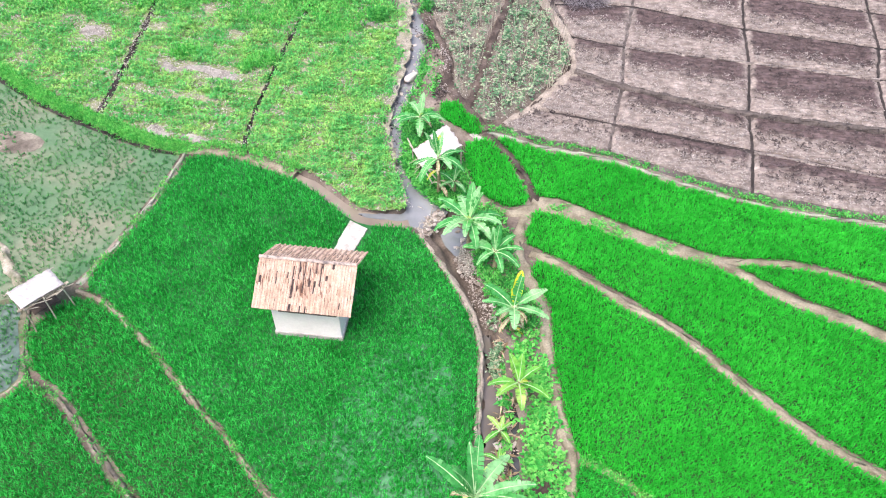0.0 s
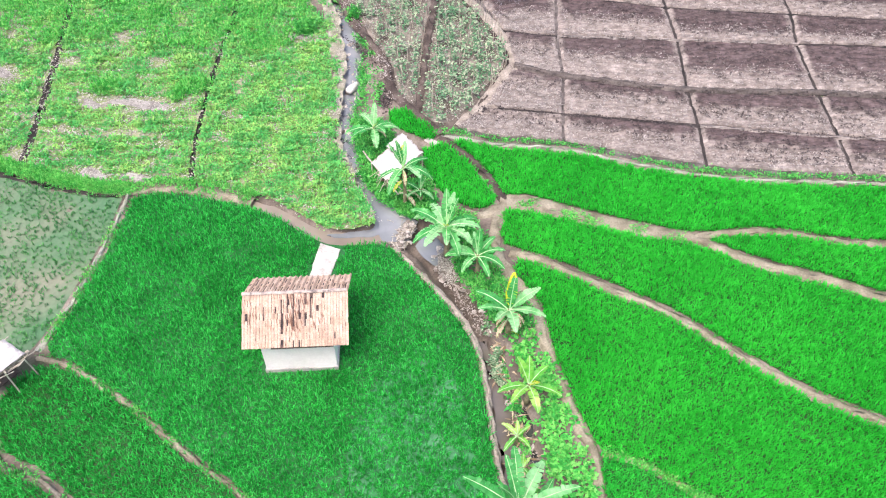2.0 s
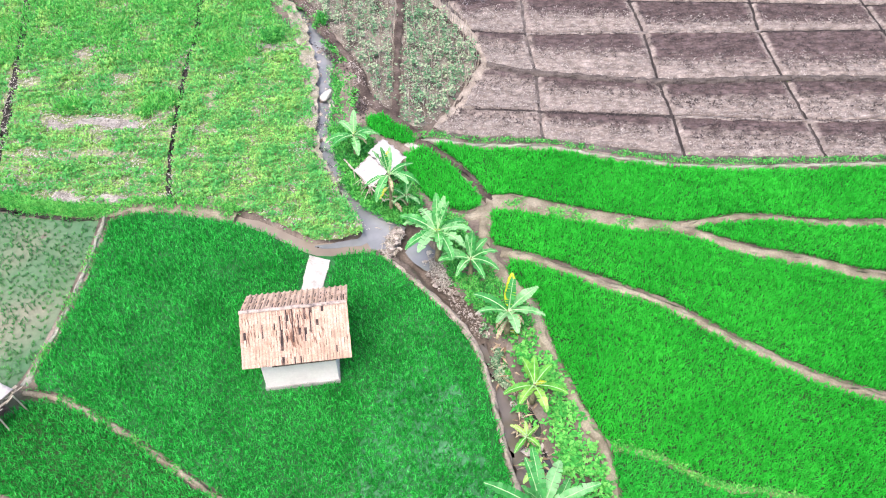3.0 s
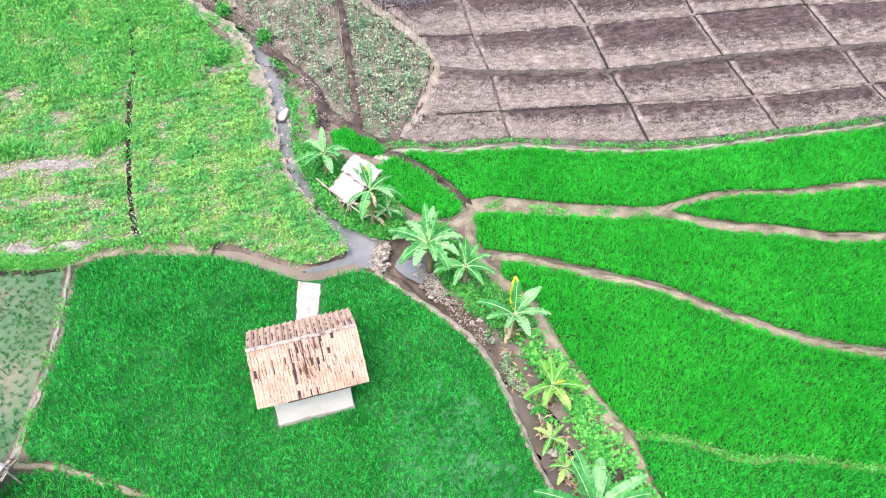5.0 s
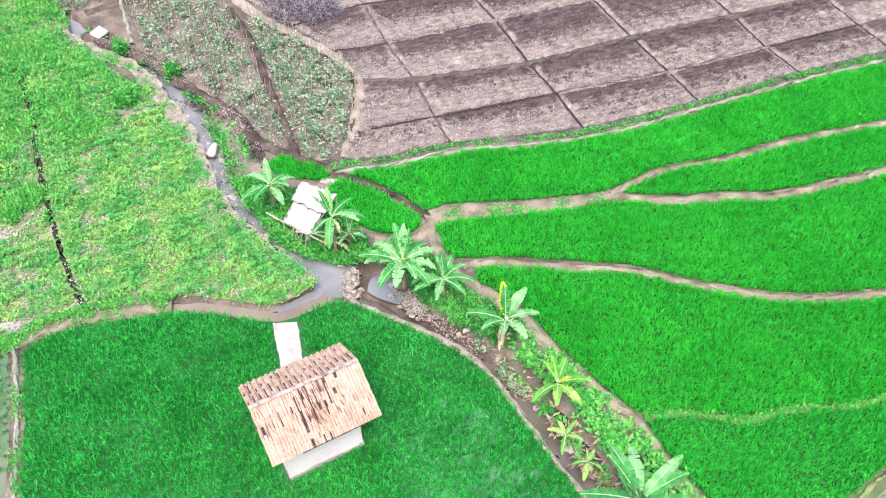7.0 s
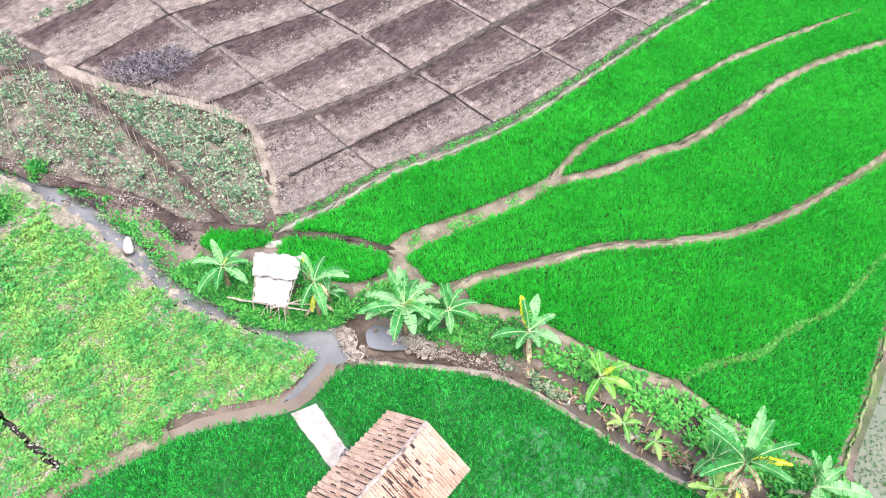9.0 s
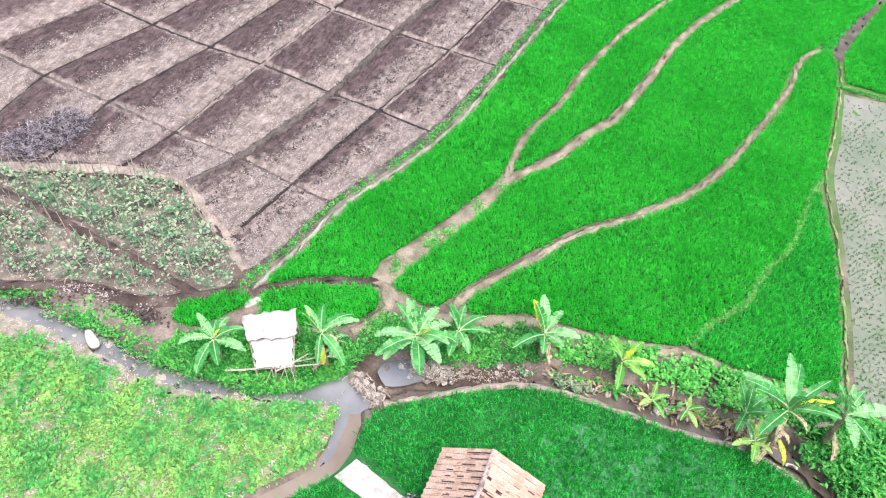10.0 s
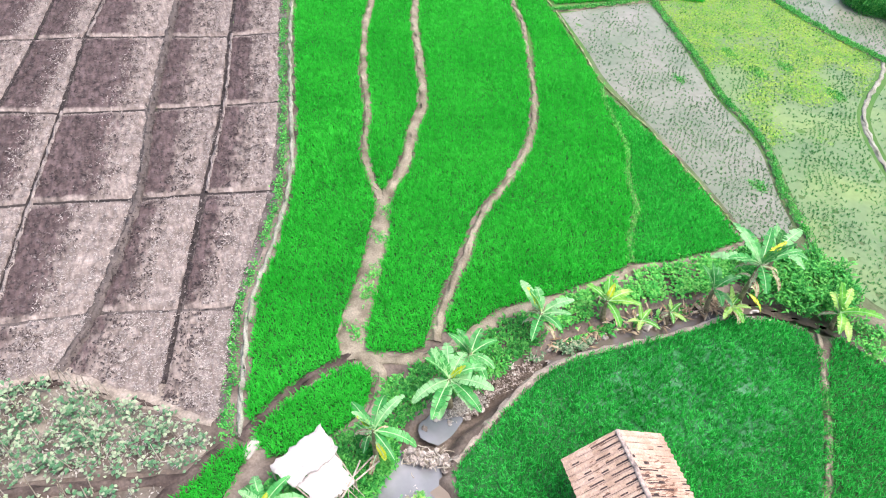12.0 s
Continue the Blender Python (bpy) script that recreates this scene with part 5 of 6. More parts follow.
plants("bund_grass", along([(5.29, 28.2), (7.41, 26.89), (9.12, 25.81), (11.03, 24.8), (12.37, 24.23)], 0.12, 0.7, 73, lambda x, y: np.clip(0.1 + 0.7 * wave(x, y, 0.9, 2) + 0.04 * (x - 5), 0, 1)), M_WEEDLIGHT, "tufts of grass on the broad bund", "grass",
       blades=9, length=(0.08, 0.2), width=0.06, lean=(0.2, 1.2), spread=0.09, seed=73, sink=-0.12)
plants("bank_weeds", along([(-3.0, 28.6), (-3.6, 31), (-4.1, 33.5), (-4.5, 36.5), (-4.3, 40), (-4.1, 44), (-5.2, 48.5)], 0.2, 0.5, 74, lambda x, y: np.clip(0.35 + 0.6 * wave(x, y, 1.1, 5), 0, 1)), M_VEG, "low plants straggling over the stream's edge", "weeds",
       blades=10, length=(0.1, 0.24), width=0.1, lean=(0.4, 1.3), spread=0.12, base=(0, 0.1), seed=74)
plants("bank_weeds", along([(-2.35, 31.8), (-2.5, 33.8), (-2.3, 36.2), (-1.6, 39.3), (-1.35, 43), (-1.55, 46)], 0.15, 0.4, 76, lambda x, y: np.clip(0.45 + 0.6 * wave(x, y, 0.8, 6), 0, 1)), M_SAGE, "grass hanging over the stream's edge", "weeds",
       blades=12, length=(0.12, 0.32), width=0.06, lean=(0.3, 1.3), spread=0.12, base=(0, 0.1), seed=76, at=lambda x, y: -0.25 + 0 * x)
plants("bank_straw", along(SAND, 0.16, 0.6, 77, lambda x, y: np.clip(0.5 + 0.6 * wave(x, y, 0.8, 3), 0, 1)), M_STRAW, "dry straw fallen over the sandy bank", "straw",
       blades=5, length=(0.08, 0.25), width=0.04, lean=(0.8, 1.5), spread=0.12, base=(0, 0.04), seed=77, sink=-0.03)
plants("bank_weeds", along(xy(SAND, -0.2, 0), 0.14, 0.55, 106, lambda x, y: np.clip(0.28 + 0.7 * wave(x, y, 0.7, 2), 0, 1)), M_VEG, "bean plants creeping over the sandy bank", "weeds",
       blades=12, length=(0.1, 0.24), width=0.09, lean=(0.4, 1.4), spread=0.12, base=(0, 0.15), seed=106)
plants("bank_weeds", along(xy(SAND, 0.3, 0), 0.3, 0.4, 107, lambda x, y: np.clip(0.2 + 0.6 * wave(x, y, 0.6, 7), 0, 1)), M_SAGE, "grey-green tufts on the sandy bank", "weeds",
       blades=10, length=(0.1, 0.22), width=0.06, lean=(0.4, 1.4), spread=0.1, base=(0, 0.1), seed=107, at=lambda x, y: -0.1 + 0 * x)
plants("bank_weeds", along([(1.5, 24.6), (2.0, 22.2), (2.65, 19.5), (2.55, 17), (2.4, 14.5), (2.4, 12)], 0.14, 0.45, 78, lambda x, y: np.clip(0.15 + 0.6 * wave(x, y, 0.7, 9), 0, 1)), M_WEED, "weeds spilling into the lower stream bed", "weeds",
       blades=12, length=(0.14, 0.34), width=0.08, lean=(0.3, 1.3), spread=0.13, base=(0, 0.12), seed=78, at=lambda x, y: -0.3 + 0 * x)
plants("bank_bushes", along([(1.9, 9.6), (0.8, 8.2), (-0.4, 6.9), (-2.0, 5.6)], 0.2, 0.6, 79), M_WEED, "bushes hanging over the dark water", "bushes", blades=20, length=(0.2, 0.4), width=0.1, lean=(0.2, 1.3), spread=0.18, base=(0, 0.6), seed=79, at=lambda x, y: -0.2 + 0 * x)
plants("stream_weeds", along([(1.5, 22.9), (2.2, 20.5), (2.4, 18)], 0.2, 0.35, 75, lambda x, y: np.clip(0.4 + 0.7 * wave(x, y, 0.7, 5), 0, 1)), M_SAGE, "grey-green weeds in the stream bed", "weeds",
       blades=10, length=(0.12, 0.3), width=0.09, lean=(0.3, 1.2), spread=0.1, base=(0, 0.1), seed=75, at=lambda x, y: -0.2 + 0 * x)

for k, (x, y, wide) in enumerate(((2.1, 19.55, 0.2), (2.05, 18.95, 0.22), (2.2, 18.5, 0.22), (2.4, 19.9, 0.2))):
    plants("sage_weed", scatter([(x + wide * math.cos(a), y + wide * math.sin(a)) for a in (0, 1, 2, 3, 4, 5)], 0.1, 110 + k, 0.5), M_SAGE, "round grey-green weed standing in the muddy water", "weed", blades=12, length=(0.1, 0.2), width=0.09, lean=(0.2, 1.4), spread=0.06, base=(0.0, 0.3), seed=110 + k, at=lambda x, y: -0.4 + 0 * x)
V_1 = [(-1.2, 52.3), (1.8, 52), (4.16, 51.29), (3.51, 46.29), (2.4, 42), (1.6, 38.5), (1.25, 36.5), (0.9, 36.5), (0.42, 37.9), (0.38, 40.2), (-0.4, 42.9), (-1.05, 45.2), (-1.7, 47.8)]
V_2 = [(5.36, 49.76), (6.97, 44.19), (7.28, 40.26), (5.69, 37.92), (3.68, 35.28), (2.6, 34.5), (1.7, 35.3), (2.35, 38.3), (3.31, 42.11), (4.53, 46.85)]
V_3 = [(-1.6, 54.4), (2.0, 53.7), (5.22, 54.58), (5.53, 57.72), (1, 60), (-4, 60), (-4.4, 54.6)]
plants("bank_litter", scatter([(-1.4, 44), (-0.8, 42.5), (-0.2, 39), (0.1, 36.4), (-0.6, 35.6), (-2.0, 36.0), (-1.6, 39), (-1.35, 42)], 0.2, 99, 0.5, keep=lambda x, y: np.clip(0.4 + 0.6 * wave(x, y, 0.8, 4), 0, 1)), M_TRASH, "dry litter and straw on the eroded bank", "litter",
       blades=6, length=(0.08, 0.25), width=0.06, lean=(0.6, 1.5), spread=0.14, base=(0, 0.06), seed=99, at=lambda x, y: -0.1 + 0 * x)
plants("bank_weeds", scatter([(-1.45, 43.5), (-1.0, 43.0), (-1.5, 45.5), (-2.2, 48), (-3.4, 50.5), (-3.7, 50.5), (-2.7, 48.4), (-1.75, 46)], 0.2, 89, 0.5, keep=lambda x, y: np.clip(0.55 + 0.6 * wave(x, y, 0.7, 2), 0, 1)), M_SAGE, "greyish weeds on the upper bank", "weeds",
       blades=11, length=(0.12, 0.28), width=0.08, lean=(0.3, 1.3), spread=0.13, base=(0, 0.12), seed=89, at=lambda x, y: -0.15 + 0 * x)
plants("stream_gravel", along([(-2.75, 32.6), (-3.0, 34.2), (-3.05, 36.5), (-2.5, 39.5), (-2.2, 43), (-2.5, 46.5), (-3.8, 50)], 0.08, 0.4, 88, lambda x, y: np.clip(-0.15 + 0.6 * wave(x, y, 0.6, 4), 0, 1)), M_BRUSH, "dark gravel and debris in the shallow stream", "gravel",
       blades=4, length=(0.05, 0.16), width=0.09, lean=(0.9, 1.5), spread=0.08, base=(0, 0.03), seed=88, at=lambda x, y: -0.42 + 0 * x)
plants("bank_litter", along([(-4.0, 51.2), (-2.1, 47.4), (-1.2, 44.3), (-0.2, 40.6), (0.0, 38), (0.35, 36.6)], 0.16, 0.9, 105, lambda x, y: np.clip(0.25 + 0.5 * wave(x, y, 0.9, 4), 0, 1)), M_SOILSTRAW, "dry litter on the path above the stream", "litter",
       blades=4, length=(0.06, 0.2), width=0.06, lean=(0.7, 1.5), spread=0.12, base=(0, 0.04), seed=105, at=lambda x, y: 0.1 + 0 * x)
plants("bank_clods", scatter([(-1.9, 43), (-0.7, 41.5), (-0.2, 39), (-0.1, 36.6), (-0.6, 35.8), (-0.8, 36.6), (-0.7, 39), (-1.0, 41)], 0.14, 96, 0.5), M_CLOD, "crumbled dark earth and roots on the eroded bank", "clods",
       blades=5, length=(0.08, 0.28), width=0.12, lean=(0.6, 1.5), spread=0.1, base=(0, 0.05), seed=96, at=lambda x, y: -0.08 + 0 * x)
for k, (x, y, r) in enumerate(((-1.35, 45.2, 0.36), (-3.0, 48.8, 0.4), (-4.5, 44.2, 0.6), (24.2, -19.6, 2.2), (21.5, -20.5, 1.6))):
    ring = [(x + r * math.cos(a), y + r * math.sin(a)) for a in (0, 1, 2, 3, 4, 5)]
    tall = 0.6 if r < 1 else 1.6
    plants("bush", scatter(ring, 0.15, 97 + k, 0.5), M_WEED, "single leafy green bush near the water", "bush", blades=20, length=(0.15, 0.35), width=0.09, lean=(0.1, 1.2), spread=0.12, base=(0, tall), seed=97 + k)
plants("bank_weeds", along([(7.9, 57.0), (10.4, 56.5), (12.4, 56.2), (14.4, 55.7)], 0.2, 0.6, 108, lambda x, y: np.clip(0.5 + 0.5 * wave(x, y, 0.9, 3), 0, 1)), M_SAGE, "green weeds at the corner of the ploughed field", "weeds",
       blades=12, length=(0.14, 0.34), width=0.09, lean=(0.3, 1.3), spread=0.12, base=(0, 0.2), seed=108, sink=-0.14)
STAKE = bmesh.new()
rod_bm((0, 0, -0.1), (0.04, 0.02, 1.15), 0.022, 0.015, 5, STAKE, rings=2)
stake_mesh = bpy.data.meshes.new("garden_stake")
STAKE.to_mesh(stake_mesh)
STAKE.free()
stake_mesh.materials.append(M_BAMBOO)


def stake(x, y, seed):
    r = random.Random(seed)
    ob = tagged(new("garden_stake", stake_mesh), "thin pale bamboo stake among the crop", "stake", "stakes in the staked plots")
    ob.matrix_basis = pose(x, y, float(H(x, y)), r.uniform(-9, 9), r.uniform(-9, 9), r.uniform(0, 360)) @ Matrix.Diagonal((1, 1, r.uniform(0.75, 1.15), 1))


for poly, seed in ((V_1, 81), (V_2, 82), (V_3, 83)):
    sheet("staked_plot_floor", poly, M_PLOTSOIL, "dry straw-covered soil of the staked crop plot", "field", lift=0.02)
    plants("staked_crop", scatter(poly, 0.31, seed, 0.4, 10, lambda x, y: np.clip((0.32 if poly is V_1 else 0.62) + 0.6 * np.sin((0.985 * x - 0.17 * y) * 2 * np.pi / 0.75) + 0.25 * wave(x, y, 1.3, 2), 0.05, 1), lambda x, y: 0.85 + 0.3 * wave(x, y, 0.8, 3), grow=0.05), M_SAGE, "pale sage-green leafy crop grown on stakes", "crop",
           blades=11, length=(0.15, 0.32), width=0.15, lean=(0.4, 1.5), spread=0.13, base=(0.05, 0.7), droop=0.3, seed=seed)
    plants("plot_straw", scatter(poly, 0.22, seed + 20, 0.5, 10, lambda x, y: np.clip(0.55 + 0.4 * wave(x, y, 0.9, 5), 0, 1)), M_STRAW, "bleached straw mulch between the staked rows", "straw",
           blades=5, length=(0.1, 0.28), width=0.05, lean=(0.7, 1.5), spread=0.12, base=(0, 0.1), seed=seed + 20)
    for k, (x, y, _) in enumerate(in_rows(poly, 0.75, 0.8, 80, seed + 5)):
        stake(x, y, seed * 1000 + k)
for k, (x, y) in enumerate(np.vstack([smooth([(-1.4, 53.1), (2.0, 52.3), (4.68, 52.71)], 0.4), smooth([(5.57, 49.56), (7.07, 44.29), (7.43, 40.16), (5.89, 37.7)], 0.33), smooth([(4.42, 50.85), (3.69, 46.39), (2.55, 42), (1.7, 38.5)], 0.8)])):
    stake(x, y, 5000 + k)

plants("brush_heap", scatter([(6.82, 49.66), (8.59, 49.53), (10.86, 48.09), (10.2, 46.57), (7.94, 46.9), (6.81, 48.23)], 0.15, 91, 0.6, keep=lambda x, y: np.clip(0.8 + 0.4 * wave(x, y, 0.8, 2), 0.1, 1)), M_BRUSH, "heap of dry grey cut brush on the ploughed field", "brush heap",
       blades=14, length=(0.25, 0.75), width=0.035, lean=(0.8, 1.5), spread=0.22, base=(0.05, 0.28), seed=91)
plants("weir_debris", scatter([(-0.2, 27.9), (-0.7, 27.8), (-1.5, 26.6), (-1.4, 26.3), (-1.0, 26.3), (-0.4, 27.1)], 0.26, 98, 0.5), M_STRAW, "pale straw and twigs caught on the weir", "debris",
       blades=5, length=(0.12, 0.35), width=0.05, lean=(0.5, 1.5), spread=0.08, base=(0, 0.12), seed=98, at=lambda x, y: -0.2 + 0 * x)
plants("stream_litter", scatter([(0.8, 25.9), (1.15, 25.9), (1.35, 25.2), (1.5, 24.3), (1.0, 23.9), (0.7, 24.8), (0.6, 25.4)], 0.1, 95, 0.5), M_STRAW, "pale straw and rubble washed up beside the pool", "litter",
       blades=6, length=(0.08, 0.22), width=0.07, lean=(0.6, 1.5), spread=0.08, base=(0, 0.12), seed=95, at=lambda x, y: -0.4 + 0 * x)
plants("fallen_leaves", np.vstack([along([(2.5, 20.3), (2.55, 17.5), (2.35, 15), (2.3, 13), (2.2, 11.6)], 0.42, 0.9, 101), along([(2.3, 13.4), (2.2, 12.0), (2.0, 10.8)], 0.22, 0.9, 102), along([(3.2, 21.0), (3.5, 19.8)], 0.2, 0.7, 103)]), M_DRYLEAF, "bleached dry banana leaves fallen along the stream bed", "fallen leaves",
       blades=3, length=(0.3, 0.8), width=0.1, lean=(1.0, 1.5), spread=0.15, base=(0.02, 0.15), droop=0.1, seed=101, at=lambda x, y: -0.28 + 0 * x)
plants("stream_plants", along([(2.6, 18.3), (2.4, 16), (2.3, 13.5)], 0.55, 0.5, 104), M_WEEDLIGHT, "light green broad-leaved plants beside the trickle", "plants",
       blades=7, length=(0.3, 0.65), width=0.17, lean=(0.3, 1.3), spread=0.07, droop=0.35, seed=104, at=lambda x, y: -0.3 + 0 * x)
plants("stream_litter", np.vstack([along([(0.9, 25.2), (1.1, 24), (1.5, 22.6), (2.0, 21.2)], 0.13, 0.6, 92), along([(2.5, 20), (2.5, 17.5), (2.35, 15), (2.3, 12.2)], 0.16, 0.5, 93)]), M_TRASH, "bleached litter and straw in the dry stream bed", "litter",
       blades=6, length=(0.06, 0.24), width=0.06, lean=(0.8, 1.57), spread=0.12, base=(0, 0.08), seed=92, at=lambda x, y: -0.38 + 0 * x)


# ---- hut ----
def tile_mesh(name, mat, dark=None, strips=(4, 5), wide=0.217, long=0.31):
    bm = bmesh.new()
    prof = [(0.0, 0.012), (0.1, 0.046), (0.26, 0.058), (0.42, 0.042), (0.6, 0.004), (0.85, 0.0), (1.04, 0.012)]
    low = [bm.verts.new((f * wide, 0, z)) for f, z in prof]
    high = [bm.verts.new((f * wide, long, z - 0.012)) for f, z in prof]
    under = [bm.verts.new((f * wide, 0.004, z - 0.016)) for f, z in prof]
    for k in range(len(prof) - 1):
        bm.faces.new((low[k], low[k + 1], high[k + 1], high[k]))
        bm.faces.new((under[k], under[k + 1], low[k + 1], low[k]))
    me = bpy.data.meshes.new(name)
    bm.to_mesh(me)
    bm.free()
    me.materials.append(mat)
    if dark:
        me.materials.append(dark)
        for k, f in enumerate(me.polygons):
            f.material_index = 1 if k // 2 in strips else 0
    return me


def build_hut():
    x0, y0 = HUT_AT
    hut = tagged(new("hut"), "small whitewashed field hut with a stained clay tile roof", "hut")
    hut.matrix_basis = pose(x0, y0, float(H(x0, y0)), 0, 0, -7)
    ridge, eave, reach, half = 3.42, 2.27, 1.88, 2.13
    slope = math.atan2(ridge - eave, reach)
    wx0, wx1, wy, t = -1.57, 1.42, 1.33, 0.12
    top = ridge - math.tan(slope) * wy - 0.06
    part("wall", box_bm(wx0, wx1, -wy, -wy + t, -0.3, top, 0.012), M_PLASTER, hut)
    part("wall", box_bm(wx0, wx1, wy - t, wy, -0.3, top, 0.012), M_PLASTER, hut)
    for xa in (wx0, wx1 - t):
        bm = bmesh.new()
        out = [(-wy + t, -0.3), (wy - t, -0.3), (wy - t, top), (0, ridge - 0.1), (-wy + t, top)]
        a = [bm.verts.new((xa, y, z)) for y, z in out]
        b = [bm.verts.new((xa + t, y, z)) for y, z in out]
        bm.faces.new(a[::-1])
        bm.faces.new(b)
        for k in range(5):
            bm.faces.new((a[k], a[(k + 1) % 5], b[(k + 1) % 5], b[k]))
        part("gable_wall", bm, M_PLASTER, hut)
    part("plinth", box_bm(wx0 - 0.05, wx1 + 0.05, -wy - 0.05, wy + 0.05, -0.4, 0.12, 0.02), M_CONCRETE, hut)
    # Added dark bars: the line under the eave is only shade.
    part("eave_shade_bar", box_bm(-1.0, 1.5, -reach + 0.03, -reach + 0.09, eave - 0.12, eave - 0.05, 0.01), M_DARKWOOD, hut)
    part("wall_shade_bar", box_bm(wx0 + 0.2, wx1 + 0.02, -wy - 0.06, -wy, top - 0.14, top - 0.04, 0.01), M_DARKWOOD, hut)
    for side in (-1, 1):
        bm = bmesh.new()
        q = []
        for dz in (0, -0.03):
            q.append([bm.verts.new((sx, sy * side, z + dz)) for sx, sy, z in ((-half + 0.05, 0, ridge), (half - 0.05, 0, ridge), (half - 0.05, reach - 0.03, eave), (-half + 0.05, reach - 0.03, eave))])
        bm.faces.new(q[0])
        bm.faces.new(q[1][::-1])
        for k in range(4):
            bm.faces.new((q[0][k], q[1][k], q[1][(k + 1) % 4], q[0][(k + 1) % 4]))
        bmesh.ops.recalc_face_normals(bm, faces=bm.faces)
        # Unseen underlay, added to block light below the tiles.
        part("roof_light_block", bm, M_DARKWOOD, hut)
        for k in range(5):
            x = -half + 0.15 + k * (2 * half - 0.3) / 4
            part("rafter", rod_bm((x, side * 0.05, ridge - 0.08), (x, side * (reach - 0.06), eave - 0.07), 0.035, 0.03, 6), M_DARKWOOD, hut)
    # South dark troughs are stains; north ones paint shade in the column gaps.
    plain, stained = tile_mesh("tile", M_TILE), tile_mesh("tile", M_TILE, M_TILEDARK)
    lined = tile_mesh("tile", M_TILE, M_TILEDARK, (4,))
    rng = random.Random(5)
    run = math.hypot(reach, ridge - eave)
    for side in (-1, 1):
        for c in range(18):
            for r in range(8):
                x = -half + c * 0.2366
                s = 1 - r * 0.276 / run
                y, z = side * reach * s, ridge + (eave - ridge) * s
                if side < 0:
                    spot = 0.85 * math.exp(-((x + 0.35) / 0.75) ** 2 - ((s - 0.4) / 0.4) ** 2) + 0.8 * math.exp(-((x - 0.6) / 0.25) ** 2 - (s / 0.25) ** 2) + 0.04
                else:
                    spot = 1.1 * math.exp(-(s / 0.62) ** 2)
                dark = rng.random() < spot
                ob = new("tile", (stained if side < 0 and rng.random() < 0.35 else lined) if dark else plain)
                ob.parent = hut
                turn = pose(0, 0, 0, math.degrees(slope) + 1.5, 0, 0)
                if side > 0:
                    turn = pose(0, 0, 0, 0, 0, 180) @ turn
                    x += 0.2366
                ob.matrix_basis = pose(x + rng.uniform(-0.008, 0.008), y, z + 0.012 + rng.uniform(0, 0.008), 0, 0, rng.uniform(-1.5, 1.5)) @ turn
    bm = bmesh.new()
    n = 7
    arc = [(0.09 * math.cos(math.pi * k / n), 0.075 * math.sin(math.pi * k / n) - 0.02) for k in range(n + 1)]
    a = [bm.verts.new((0, y, z)) for y, z in arc]
    b = [bm.verts.new((0.35, y * 0.92, z * 0.9)) for y, z in arc]
    u = [bm.verts.new((0, y * 0.85, z * 0.85 - 0.01)) for y, z in arc]
    for k in range(n):
        bm.faces.new((a[k + 1], a[k], b[k], b[k + 1]))
        bm.faces.new((u[k], a[k], a[k + 1], u[k + 1]))
    me = bpy.data.meshes.new("ridge_tile")
    bm.to_mesh(me)
    bm.free()
    me.materials.append(M_MORTAR)
    for k in range(13):
        ob = new("ridge_tile", me)
        ob.parent = hut
        ob.matrix_basis = pose(-half + k * 0.322, rng.uniform(-0.01, 0.01), ridge + 0.055 + rng.uniform(0, 0.012), 0, 0, rng.uniform(-2, 2))


build_hut()


def build_slab():
    """Worn concrete slab leading from the ditch to the hut, with a rough edge."""
    rng = random.Random(8)
    bm = bmesh.new()
    rows = []
    n = 16
    for k in range(n + 1):
        s = k / n
        cx, cy = -4.37 - 1.5 * s, 26.72 - 3.75 * s
        loop = []
        for e in (-1, -0.5, 0, 0.5, 1):
            j = rng.uniform(-0.04, 0.04) if abs(e) == 1 else 0
            x, y = cx + (0.52 * e + j) * 0.86, cy - (0.52 * e + j) * 0.52 * (1 - s)
            loop.append(bm.verts.new((x, y, float(H(x, y)) + 0.13 + rng.uniform(-0.012, 0.012))))
        rows.append(loop)
    for p, q in zip(rows, rows[1:]):
        for a in range(4):
            bm.faces.new((p[a], q[a], q[a + 1], p[a + 1]))
    r = bmesh.ops.extrude_face_region(bm, geom=bm.faces[:])
    bmesh.ops.translate(bm, verts=[v for v in r["geom"] if isinstance(v, bmesh.types.BMVert)], vec=(0, 0, -0.25))
    bmesh.ops.recalc_face_normals(bm, faces=bm.faces)
    ob = part("concrete_slab", bm, M_CONCRETE)
    tagged(ob, "pale worn concrete slab leading from ditch to hut", "slab")


build_slab()
plants("slab_rubble", scatter([(-5.3, 24.4), (-4.7, 24.2), (-4.9, 23.2), (-5.6, 23.2)], 0.12, 95, 0.5), M_BRUSH, "dark leaf litter on the end of the slab", "litter", blades=6, length=(0.05, 0.14), width=0.07, lean=(0.8, 1.5), spread=0.06, seed=95, sink=-0.15)


# ---- banana plants ----
def leaf_line(az, up, bend, long, n=14):
    p, out = Vector((0, 0, 0)), []
    for k in range(n + 1):
        s = k / n
        e = up - bend * s ** 1.3
        d = Vector((math.cos(az) * math.cos(e), math.sin(az) * math.cos(e), math.sin(e)))
        out.append((p.copy(), d))
        p = p + d * (long / n)
    return out


